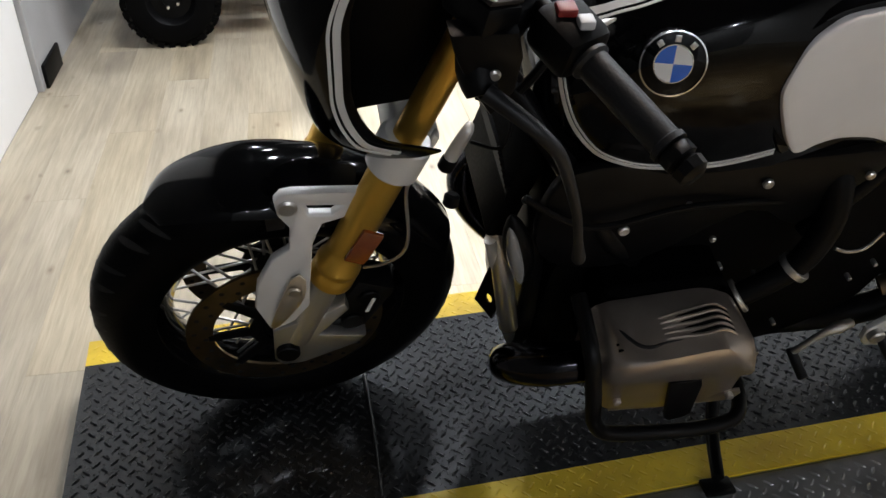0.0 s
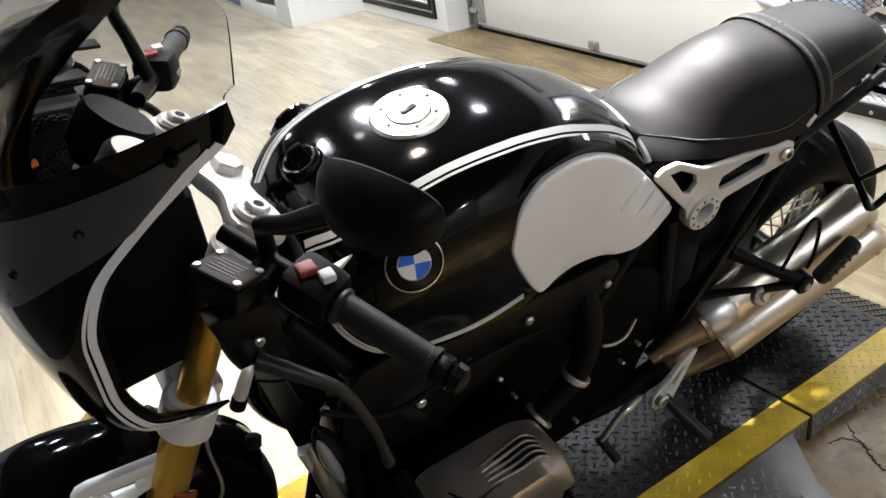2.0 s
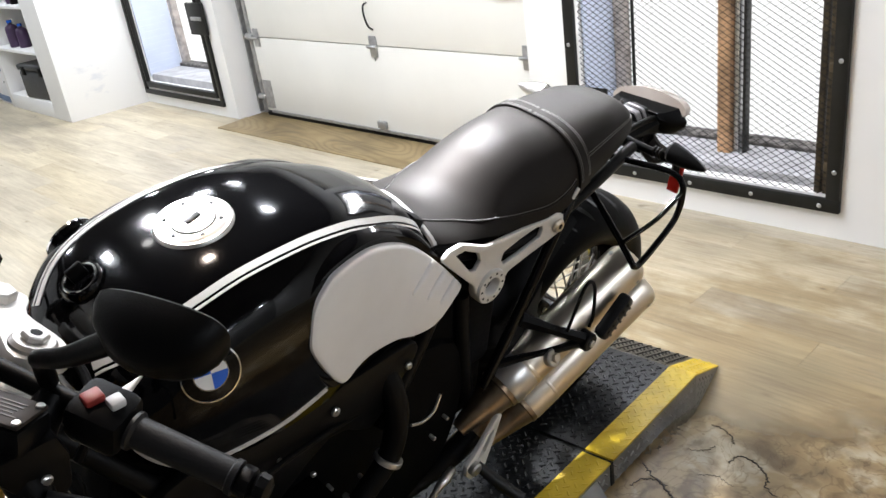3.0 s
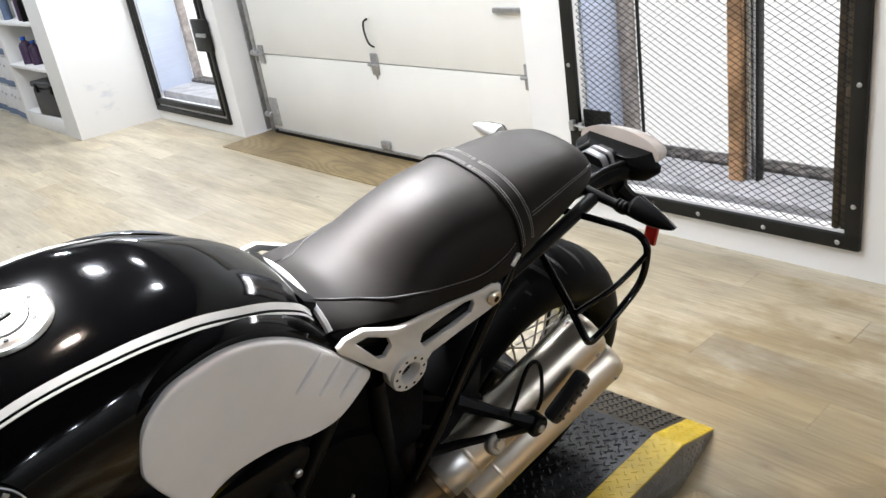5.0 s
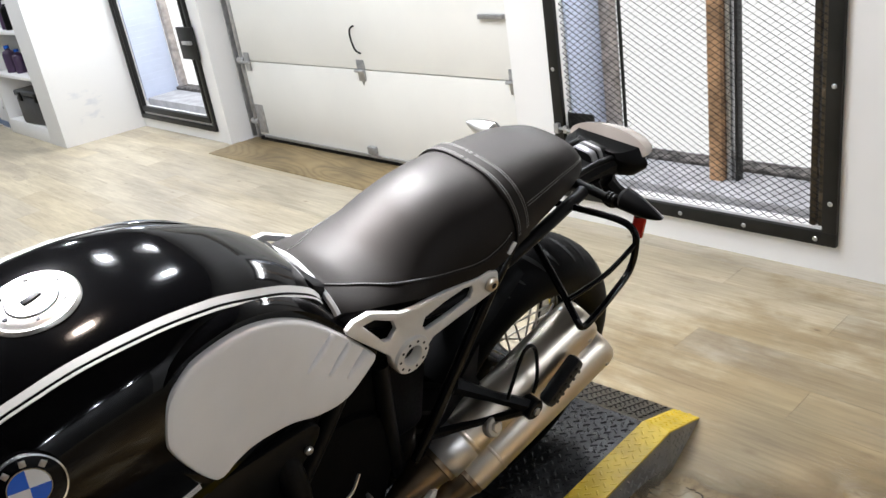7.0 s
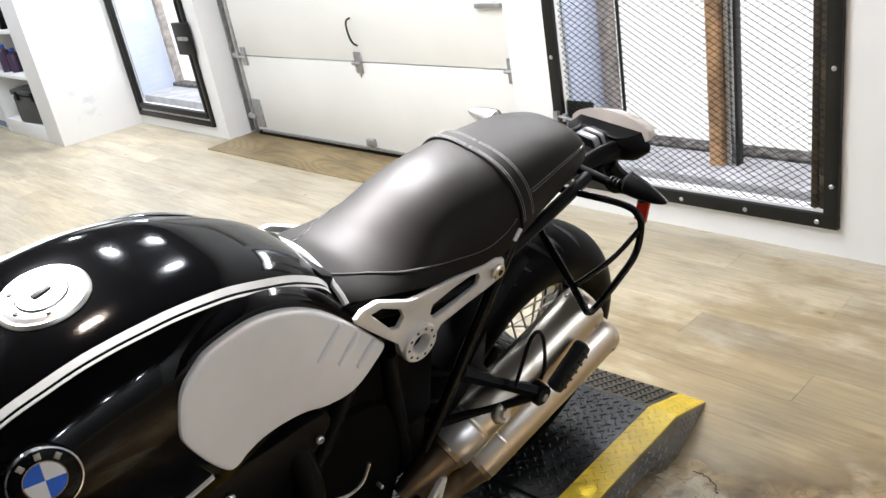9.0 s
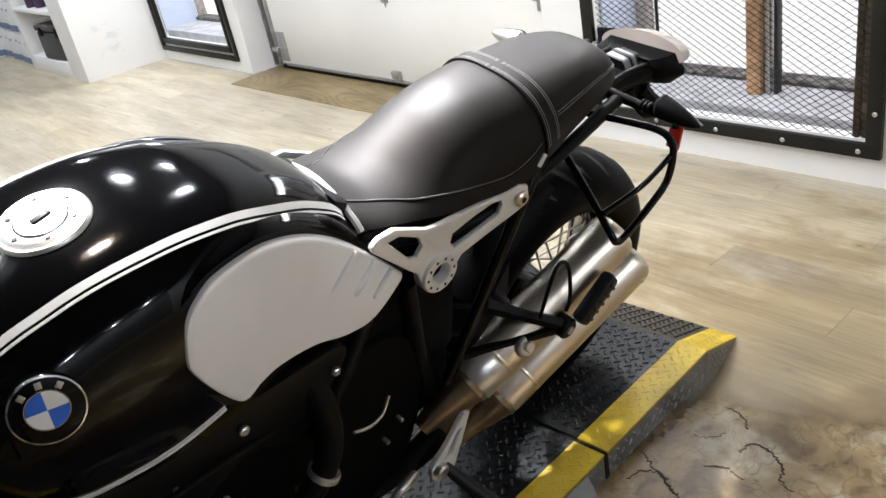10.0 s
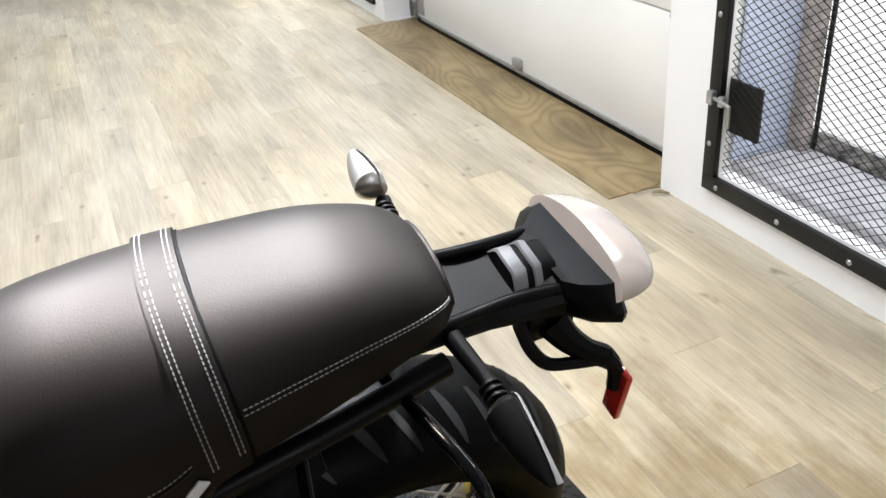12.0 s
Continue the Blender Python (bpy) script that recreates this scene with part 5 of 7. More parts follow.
for off in (-0.0145, -0.010, 0.010, 0.0145):
    part("stitching", thread(lambda t: seat_point(STRAP_X + off + SLANT * (abs(-0.95 + 1.9 * t) ** 1.3) - SLANT * 0.55, -0.95 + 1.9 * t, 0.0045), 64), STITCH, seat, "row of pale stitches")
part("strap_gap", seat_mesh(STRAP_X + 0.0185, STRAP_X + 0.0225, 2, SLANT, 0.0012), BLACK_DEEP, seat)
for s in (-1, 1):
    part("seam", seat_line(lambda t: seat_point(0.964 + (STRAP_X - 0.024 - 0.964) * t, s * (lerp_table(STITCH_T, 0.964 + 0.39 * t)[0] + 0.020), 0.0004), 0.0013), LEATHER, seat)
    part("stitching", thread(lambda t: seat_point(0.964 + (STRAP_X - 0.024 - 0.964) * t, s * lerp_table(STITCH_T, 0.964 + 0.39 * t)[0], 0.0007), 78), STITCH, seat, "row of pale stitches")
    for dt in (0.0, 0.035):
        part("stitching", thread(lambda t: seat_point(STRAP_X + 0.026 + 0.218 * t, s * (0.735 + dt), 0.0007), 44), STITCH, seat, "row of pale stitches")
part("tag", box(1.326, -0.1335, 0.781, 0.012, 0.003, 0.024, 0.001, Matrix.Rotation(radians(38), 4, "Y")), PIPING, seat, "small pale fabric tag")
part("front_piping", seat_line(lambda t: seat_point(0.966, -0.99 + 1.98 * t, 0.006), 0.0055), PIPING, seat, "pale piping at the seat nose")
part("rear_piping", seat_line(lambda t: seat_point(1.597, -0.9 + 1.8 * t, 0.001), 0.003), LEATHER, seat)
part("seat_gap", slab([(0.935, 0.70), (0.985, 0.70), (0.97, 0.845), (0.945, 0.862)], 0.16, Matrix(((1, 0, 0, 0), (0, 0, 1, -0.08), (0, 1, 0, 0), (0, 0, 0, 1))), 0.01), BLACK_PLASTIC, bike)

# silver side bracket
TRI = [(0.958, 0.802), (0.972, 0.812), (1.003, 0.813), (1.064, 0.781), (1.090, 0.776), (1.170, 0.771), (1.240, 0.762), (1.268, 0.763), (1.288, 0.752), (1.292, 0.730), (1.280, 0.712), (1.258, 0.708), (1.200, 0.700), (1.140, 0.690), (1.130, 0.680), (1.112, 0.657), (1.0885, 0.648), (1.066, 0.657), (1.052, 0.679), (1.045, 0.702), (0.961, 0.792)]
TRI_H1 = [(0.988, 0.796), (1.010, 0.796), (1.048, 0.773), (1.055, 0.753), (1.043, 0.738), (1.030, 0.742)]
TRI_H2 = [(1.113, 0.728), (1.118, 0.743), (1.160, 0.752), (1.204, 0.757), (1.224, 0.753), (1.228, 0.742), (1.222, 0.727), (1.175, 0.719), (1.122, 0.713)]
for s in (-1, 1):
    m = Matrix(((1, 0, 0, 0), (0, 0, 1, -0.140 if s < 0 else 0.130), (0, 1, 0, 0), (0, 0, 0, 1)))
    br = part("frame_bracket", slab(TRI, 0.010, m, 0.0025, [TRI_H1, TRI_H2, [(1.0885 + 0.026 * math.cos(q * 0.3927), 0.6825 + 0.026 * math.sin(q * 0.3927)) for q in range(16)]]), CASTING, bike, "bright forged frame bracket")
    y = 0.140 * s
    part("boss", lathe([(0.016, 0.0), (0.033, 0.0), (0.036, 0.004), (0.036, 0.024), (0.034, 0.028), (0.020, 0.028), (0.018, 0.025), (0.018, 0.004), (0, 0.004)], along((1.0885, y - 0.022 * s, 0.6825), (1.0885, y + 0.1 * s, 0.6825)), 40), CASTING, br, "round drilled boss")
    for i in range(10):
        a = 2 * math.pi * i / 10
        part("drilling", cyl((1.0885 + 0.0275 * math.cos(a), y + 0.0055 * s, 0.6825 + 0.0275 * math.sin(a)), (1.0885 + 0.0275 * math.cos(a), y + 0.0065 * s, 0.6825 + 0.0275 * math.sin(a)), 0.0026, 8), BLACK_SATIN, br)
    part("bore", cyl((1.0885, y - 0.0175 * s, 0.6825), (1.0885, y - 0.012 * s, 0.6825), 0.0175, 24), BLACK_SATIN, br)
    part("bolt", cyl((1.269, y, 0.737), (1.269, y + 0.010 * s, 0.737), 0.014, 18, 0.003), STEEL_CAN, br)
    part("bolt_socket", cyl((1.269, y + 0.0095 * s, 0.737), (1.269, y + 0.0105 * s, 0.737), 0.006, 6), BLACK_SATIN, br)

# ---- rear frame, loop, pegs ----
for s in (-1, 1):
    part("frame_tube", tube([(1.05, 0.105 * s, 0.66), (1.07, 0.11 * s, 0.50), (1.10, 0.11 * s, 0.36)], 0.016, 12), BLACK_SATIN, bike)
    part("frame_tube", tube([(1.350, 0.116 * s, 0.775), (1.274, 0.132 * s, 0.696), (1.178, 0.135 * s, 0.515), (1.118, 0.135 * s, 0.400)], 0.0115, 12), BLACK_GLOSS, bike)
    part("frame_tube", tube([(1.02, 0.10 * s, 0.76), (1.20, 0.118 * s, 0.72), (1.40, 0.118 * s, 0.76), (1.58, 0.09 * s, 0.775)], 0.013, 12), BLACK_SATIN, bike)
    part("frame_tube", tube([(0.95, 0.13 * s, 0.68), (0.90, 0.135 * s, 0.60), (0.83, 0.14 * s, 0.50)], 0.014, 12), BLACK_SATIN, bike)
    part("gusset", slab([(1.262, 0.604), (1.205, 0.520), (1.150, 0.440), (1.190, 0.452), (1.235, 0.492), (1.290, 0.470), (1.262, 0.520)], 0.006, Matrix(((1, 0, 0, 0), (0, 0, 1, 0.134 * s - 0.003), (0, 1, 0, 0), (0, 0, 0, 1))), 0.001), BLACK_SATIN, bike, "black gusset plate")
    hang = part("peg_hanger", tube([(1.205, 0.138 * s, 0.535), (1.255, 0.185 * s, 0.510), (1.306, 0.230 * s, 0.487)], [0.017, 0.011, 0.014], 6, False), BLACK_SATIN, bike, "black passenger peg hanger")
    part("strut", tube([(1.148, 0.138 * s, 0.446), (1.306, 0.230 * s, 0.476)], [0.009, 0.009], 8, False), BLACK_SATIN, hang)
    part("pivot", cyl((1.313, 0.215 * s, 0.479), (1.313, 0.246 * s, 0.479), 0.021, 18, 0.003), BLACK_SATIN, hang)
    part("pivot_bolt", cyl((1.313, 0.245 * s, 0.479), (1.313, 0.250 * s, 0.479), 0.008, 12, 0.001), ALU, hang)
    part("heel_guard", tube([(1.264, 0.214 * s, 0.520), (1.270, 0.222 * s, 0.600), (1.278, 0.225 * s, 0.634), (1.294, 0.226 * s, 0.638), (1.312, 0.227 * s, 0.610), (1.324, 0.229 * s, 0.540), (1.316, 0.230 * s, 0.512)], 0.0036, 8, True, None, 3), BLACK_SATIN, hang)
    peg = part("passenger_peg", box(1.372, 0.250 * s, 0.522, 0.105, 0.030, 0.034, 0.010, Matrix.Rotation(radians(-38), 4, "Y")), GRIP, hang, "black ribbed rubber peg")
    for k in range(5):
        u = -0.035 + 0.017 * k
        part("rib", box(1.372 + u * 0.79, 0.2655 * s, 0.522 + u * 0.61, 0.006, 0.003, 0.022, 0.001, Matrix.Rotation(radians(-38), 4, "Y")), GRIP, peg)
loop = part("luggage_loop", tube([(1.515, -0.06, 0.765), (1.530, -0.12, 0.772), (1.548, -0.20, 0.779), (1.554, -0.232, 0.766), (1.553, -0.242, 0.735), (1.545, -0.244, 0.690), (1.500, -0.247, 0.662), (1.432, -0.250, 0.633), (1.408, -0.249, 0.632), (1.402, -0.240, 0.646), (1.411, -0.18, 0.690), (1.424, -0.095, 0.745)], 0.0068, 12), BLACK_GLOSS, bike, "black bent tube side loop")
part("brace", tube([(1.406, -0.215, 0.676), (1.48, -0.235, 0.708), (1.552, -0.240, 0.745)], 0.0052, 10), BLACK_GLOSS, loop)

# ---- tail ----
def ring8(x, w, z0, z1, ch=0.012):
    """A chamfered box section across the bike."""
    return [Vector((x, y, z)) for y, z in ((-w, z0 + ch), (-w + ch, z0), (w - ch, z0), (w, z0 + ch), (w, z1 - ch), (w - ch, z1), (-w + ch, z1), (-w, z1 - ch))]


tub = bmesh.new()
grid(tub, [ring8(1.540, 0.066, 0.757, 0.786), ring8(1.600, 0.058, 0.748, 0.778), ring8(1.650, 0.054, 0.742, 0.772), ring8(1.715, 0.056, 0.735, 0.774), ring8(1.750, 0.064, 0.732, 0.782)], True, True)
tail = part("tail_unit", tub, BLACK_PLASTIC, bike, "matt black tail section")
for s in (-1, 1):
    part("rim_rail", tube([(1.575, 0.055 * s, 0.788), (1.62, 0.047 * s, 0.779), (1.67, 0.043 * s, 0.778), (1.715, 0.044 * s, 0.776), (1.740, 0.047 * s, 0.774)], 0.007, 10), BLACK_PLASTIC, tail)
def fin(x, wide, rise, drop, half, thick, lean):
    """A trim fin laid over the tail's hump: level on top, bent down at both ends."""
    bm = bmesh.new()
    pts = [(-half - 0.016, -drop), (-half, -0.004), (-half + 0.006, 0.0), (half - 0.006, 0.0), (half, -0.004), (half + 0.016, -drop)]
    rows = []
    for y, z in pts:
        e = 0.004 * abs(y) / half
        rows.append([Vector((x - e, y, rise + z)), Vector((x - e + lean * 0.5, y, rise + z + thick)), Vector((x + wide - e, y, rise + z + thick)), Vector((x + wide - e, y, rise + z))])
    grid(bm, rows, True, True)
    return bm


part("fin_block", fin(1.686, 0.060, 0.764, 0.024, 0.024, 0.024, 0.014), BLACK_PLASTIC, tail, "black stepped hump")
part("strake", fin(1.692, 0.017, 0.7885, 0.024, 0.0246, 0.003, 0.004), TRIM_GREY, tail, "satin grey trim fin")
part("strake", fin(1.717, 0.010, 0.7895, 0.024, 0.0250, 0.003, 0.004), TRIM_GREY, tail, "satin grey trim fin")
shell = bmesh.new()
grid(shell, [ring8(1.735, 0.058, 0.732, 0.782), ring8(1.750, 0.080, 0.730, 0.782, 0.02), ring8(1.766, 0.098, 0.727, 0.788, 0.024), ring8(1.780, 0.104, 0.724, 0.790, 0.026), ring8(1.787, 0.100, 0.727, 0.784, 0.024)], True, True)


def tail_tilt(bm):
    """The lamp sits slightly crooked on the tail."""
    for v in bm.verts:
        v.co.z -= 0.11 * v.co.y
    return bm


tail_tilt(shell)
part("lamp_shell", shell, BLACK_PLASTIC, tail, "black lamp housing")
lamp_b = bmesh.new()
rows = []
for i in range(17):
    a = i / 16 * math.pi / 2
    w, h = 0.096 * math.cos(a) ** 0.55 + 0.001, 0.034 * math.cos(a) ** 0.6 + 0.0005
    c_x, c_z = 1.777 + 0.074 * math.sin(a), 0.780 - 0.012 * math.sin(a)
    rows.append([Vector((c_x + 0.22 * h * (1 - i / 16) * math.sin(q), w * math.cos(q), c_z + h * math.sin(q) * (1.0 if math.sin(q) > 0 else 0.7))) for q in [2 * math.pi * k / 32 for k in range(32)]])
grid(lamp_b, rows, True, True)
tail_tilt(lamp_b)
part("tail_lamp", lamp_b, WHITE_LENS, tail, "frosted pale tail lamp lens")
for s in (-1, 1):
    st = part("indicator", tube([(1.600, 0.060 * s, 0.772), (1.610, 0.12 * s, 0.768), (1.615, 0.165 * s, 0.766)], [0.011, 0.009, 0.010], 12), BLACK_PLASTIC, tail, "black stalk turn signal")
    for k in range(3):
        part("boot_ring", lathe([(0.008, 0.0), (0.0125, 0.001), (0.0125, 0.004), (0.008, 0.005)], along((1.608, (0.128 + 0.008 * k) * s, 0.772), (1.610, (0.2) * s, 0.776)), 14), BLACK_PLASTIC, st)
    body, face = bmesh.new(), bmesh.new()
    rows, rim = [], []
    for i in range(17):
        f = i / 16
        h = 0.022 * min(1.0, 0.42 + f / 0.16) * (1 - f ** 1.9) ** 0.78 + 0.0006
        y, z = s * (0.160 + 0.092 * f), 0.790 - 0.009 * f
        rows.append([Vector((1.606 + (0.006 if math.cos(q) > 0 else 0.024 * h / 0.022) * math.cos(q), y, z + h * math.sin(q))) for q in [2 * math.pi * k / 20 for k in range(20)]])
        rim.append([Vector((1.6115 + 0.007 * max(0.0, math.cos(q)), y - s * 0.001, z + h * 0.97 * math.sin(q))) for q in [math.pi * (k - 5) / 10 for k in range(11)]])
    grid(body, rows, True, True)
    grid(face, rim)
    # The far body's pale metal stands in for light falling on it.
    part("lamp_body", body, BLACK_PLASTIC if s < 0 else ALU, st, "pointed signal lamp body, the far one pale as if lit")
    part("lens", face, LENS_GREY, st, "smoked grey signal lens")
hold = part("plate_holder", tube([(1.735, -0.040, 0.718), (1.750, -0.058, 0.698), (1.768, -0.074, 0.686), (1.786, -0.084, 0.678), (1.797, -0.090, 0.668)], [0.022, 0.017, 0.014, 0.014, 0.011], 8), BLACK_PLASTIC, tail, "black plate holder arm")
part("bracket", tube([(1.786, -0.086, 0.684), (1.800, -0.094, 0.660), (1.802, -0.099, 0.630)], 0.010, 8), BLACK_PLASTIC, hold)
part("stay", tube([(1.690, -0.045, 0.735), (1.700, -0.060, 0.705), (1.718, -0.072, 0.683), (1.748, -0.078, 0.676), (1.785, -0.085, 0.674)], 0.008, 8), BLACK_PLASTIC, hold)
part("under_box", box(1.735, -0.012, 0.716, 0.062, 0.070, 0.052, 0.008), BLACK_PLASTIC, hold)
part("reflector", box(1.808, -0.100, 0.618, 0.010, 0.030, 0.082, 0.003), RED_REFL, hold, "red rear reflector")
part("rear_fender", (lambda b: (bmesh.ops.transform(b, matrix=Matrix.Translation((RXX, 0, RZZ)), verts=b.verts), b)[1])(fender_shell(0.340, 0.085, radians(150), radians(100), 0.004)), BLACK_PLASTIC, bike, "black inner rear fender")
# swing arm on the right, shaft drive
part("swing_arm", tube([(1.02, 0.06, 0.40), (1.20, 0.13, 0.385), (1.38, 0.135, 0.34), (1.51, 0.12, 0.312)], [0.045, 0.042, 0.045, 0.062], 16), BLACK_SATIN, bike, "black single-sided swing arm")
caliper = part("rear_caliper", box(1.378, -0.056, 0.405, 0.052, 0.034, 0.064, 0.010, Matrix.Rotation(radians(40), 4, "Y")), BLACK_SATIN, bike, "black rear brake caliper")
part("carrier", tube([(1.385, -0.056, 0.395), (1.440, -0.062, 0.345), (RXX, -0.062, RZZ)], [0.012, 0.010, 0.014], 8), BLACK_SATIN, caliper)
part("bolt", cyl((1.385, -0.072, 0.418), (1.385, -0.078, 0.418), 0.006, 10, 0.001), ALU, caliper)
part("swing_arm_pivot", box(1.130, 0, 0.335, 0.110, 0.150, 0.150, 0.02), BLACK_DEEP, bike, "black swing arm pivot housing")
part("final_drive", cyl((RXX, 0.07, RZZ), (RXX, 0.16, RZZ), 0.075, 28, 0.012), BLACK_SATIN, bike)
part("shock", tube([(1.06, 0.02, 0.70), (1.15, 0.03, 0.46)], 0.028, 14, False), BLACK_SATIN, bike)

# ---- exhaust ----
for nm, a, b in (("silencer", (1.160, -0.150, 0.385), (1.500, -0.190, 0.572)), ("silencer", (1.240, -0.155, 0.285), (1.575, -0.195, 0.470))):
    A, B = Vector(a), Vector(b)
    h = (B - A).length
    sil = part(nm, lathe([(0.030, -0.010), (0.046, 0.0), (0.0475, 0.006), (0.0475, h - 0.02), (0.045, h - 0.008), (0.038, h), (0.030, h), (0.028, h - 0.03), (0.0, h - 0.03)], along(a, b), 40), STEEL_CAN, bike, "satin stainless silencer can")
    part("band", lathe([(0.0478, 0.06), (0.0485, 0.061), (0.0485, 0.066), (0.0478, 0.067)], along(a, b), 40), STEEL_CAN, sil)
    part("cone", lathe([(0.017, -0.125), (0.024, -0.09), (0.038, -0.035), (0.0435, -0.012), (0.0465, -0.010), (0.0465, 0.0)], along(a, b), 32), STEEL_HOT, sil, "heat-tinted inlet cone")
    for k in range(3):
        fr = along(a, b) @ Matrix.Rotation(2.1 * k + 1.2, 4, "Z")
        part("rivet", cyl(fr @ Vector((0.047, 0, h - 0.03)), fr @ Vector((0.050, 0, h - 0.03)), 0.0045, 8), ALU, sil)
    if a[2] > 0.3:
        part("sleeve", lathe([(0.0478, 0.0), (0.0490, 0.002), (0.0490, 0.055), (0.0478, 0.057)], along(a, b), 40), ALU, sil, "bright clamp sleeve")
boss = part("hanger_boss", cyl((1.243, -0.192, 0.447), (1.243, -0.2105, 0.4575), 0.020, 22, 0.003), ALU, bike, "bright silencer hanger washer")
part("hanger_bolt", cyl((1.243, -0.210, 0.457), (1.243, -0.2165, 0.461), 0.0105, 6, 0.002), STEEL_CAN, boss)
part("header_pipe", tube([(1.17, -0.145, 0.335), (1.14, -0.140, 0.308), (1.105, -0.135, 0.278)], [0.021, 0.021, 0.021], 18), STEEL_HOT, bike, "heat-tinted exhaust pipe")
# The front stretch of this pipe is plain satin black.
part("header_pipe", tube([(1.106, -0.135, 0.279), (1.05, -0.125, 0.24), (0.95, -0.10, 0.19), (0.75, -0.08, 0.17), (0.55, -0.10, 0.19)], [0.027, 0.027, 0.024, 0.022, 0.022], 18), BLACK_SATIN, bike, "black front stretch of exhaust pipe")
for s in (-1, 1):
    part("header_pipe", tube([(0.545, 0.24 * s, 0.36), (0.50, 0.245 * s, 0.365), (0.42, 0.235 * s, 0.35), (0.375, 0.21 * s, 0.325), (0.385, 0.175 * s, 0.275), (0.45, 0.14 * s, 0.215), (0.55, 0.10 * s, 0.19)], [0.030, 0.032, 0.034, 0.033, 0.028, 0.024, 0.022], 18), DARK_CHROME, bike, "dark polished header pipe")
    part("header_clamp", cyl((0.525, 0.242 * s, 0.362), (0.535, 0.242 * s, 0.362), 0.038, 24, 0.003), BLACK_SATIN, bike)

# ---- engine ----
block = part("engine_block", slab(smooth_loop([(0.44, 0.20), (0.46, 0.52), (0.54, 0.62), (0.70, 0.64), (0.88, 0.60), (1.04, 0.56), (1.08, 0.40), (1.02, 0.22), (0.85, 0.15), (0.55, 0.15)], 3), 0.24, Matrix(((1, 0, 0, 0), (0, 0, 1, -0.12), (0, 1, 0, 0), (0, 0, 0, 1))), 0.02), BLACK_DEEP, bike, "matt black boxer engine block")
part("front_cover", slab(smooth_loop([(-0.10, 0.20), (-0.12, 0.40), (-0.06, 0.54), (0.06, 0.54), (0.12, 0.40), (0.10, 0.20)], 3), 0.03, Matrix(((0, 0, 1, 0.405), (1, 0, 0, 0), (0, 1, 0, 0), (0, 0, 0, 1))), 0.008), BLACK_SATIN, block)
for s in (-1, 1):
    # finned barrel
    bar = part("cylinder", box(0.604, 0.150 * s, 0.365, 0.17, 0.12, 0.17, 0.02, Matrix.Rotation(radians(8 * s), 4, "X")), BLACK_DEEP, block, "black finned cylinder barrel")
    for k in range(5):
        part("fin", box(0.604, (0.115 + 0.017 * k) * s, 0.367, 0.20, 0.005, 0.20, 0.02), BLACK_DEEP, bar)
    hd = part("cylinder_head", box(0.606, 0.205 * s, 0.362, 0.205, 0.045, 0.150, 0.02), ENGINE_ALU, block, "grey cast cylinder head")
    # valve cover: flat finned top, a raised crease, a stepped outer face
    cover = bmesh.new()
    rows = []
    for x, zt, zc, zs, zb, out in ((0.476, 0.412, 0.396, 0.366, 0.330, 0.280), (0.481, 0.436, 0.418, 0.380, 0.318, 0.296), (0.492, 0.450, 0.438, 0.394, 0.305, 0.310), (0.510, 0.457, 0.451, 0.401, 0.298, 0.318), (0.575, 0.463, 0.460, 0.398, 0.290, 0.319), (0.636, 0.468, 0.470, 0.394, 0.286, 0.319), (0.652, 0.468, 0.468, 0.393, 0.286, 0.319), (0.670, 0.463, 0.452, 0.391, 0.286, 0.318), (0.700, 0.448, 0.418, 0.387, 0.287, 0.317), (0.716, 0.432, 0.402, 0.384, 0.290, 0.314), (0.724, 0.412, 0.392, 0.378, 0.300, 0.300), (0.727, 0.395, 0.384, 0.370, 0.312, 0.285)):
        loop = [(0.200, zt - 0.004), (0.235, zt), (out - 0.034, zt + 0.002), (out - 0.012, zt * 0.6 + zc * 0.4 + 0.002), (out - 0.003, zc + 0.003), (out, zc - 0.003), (out - 0.001, zs + 0.004), (out - 0.004, zs), (out - 0.013, zs - 0.005), (out - 0.017, zs - 0.012), (out - 0.021, zb + 0.006), (out - 0.025, zb), (0.235, zb - 0.004), (0.200, zb)]
        rows.append([Vector((x, y * s, z)) for y, z in loop])
    grid(cover, rows, True, True)
    bmesh.ops.recalc_face_normals(cover, faces=cover.faces)
    vc = part("valve_cover", cover, ENGINE_ALU, hd, "bronze-grey cast valve cover")
    part("gasket", slab([(0.515, 0.294), (0.600, 0.286), (0.722, 0.283), (0.735, 0.300), (0.730, 0.312), (0.515, 0.308)], 0.005, Matrix(((1, 0, 0, 0), (0, 0, s, 0.292 * s), (0, 1, 0, 0), (0, 0, 0, 1))), 0.001), ENGINE_ALU, hd)
    part("groove", tube([(0.508, 0.250 * s, 0.4545), (0.513, 0.262 * s, 0.4560), (0.519, 0.274 * s, 0.4575), (0.529, 0.287 * s, 0.4590), (0.545, 0.293 * s, 0.4605), (0.570, 0.289 * s, 0.4635), (0.610, 0.289 * s, 0.4665)], [0.002, 0.0035, 0.004, 0.004, 0.0035, 0.002, 0.001], 8), GRIP, hd)
    for k in range(5):
        y, e = 0.236 + 0.0115 * k, 0.004 * k
        part("rib", tube([(0.570 - 0.002 * k, (y + 0.010 - 0.001 * k) * s, 0.4585), (0.578, (y + 0.009 - 0.002 * k) * s, 0.4650), (0.625, (y + 0.003) * s, 0.4695), (0.652, y * s, 0.4715), (0.668, (y + 0.001) * s, 0.4665), (0.684, (y + 0.004) * s, 0.4545)], [0.0012, 0.0022, 0.0026, 0.0026, 0.0022, 0.0010], 8), ENGINE_ALU, hd, "cast cooling rib")
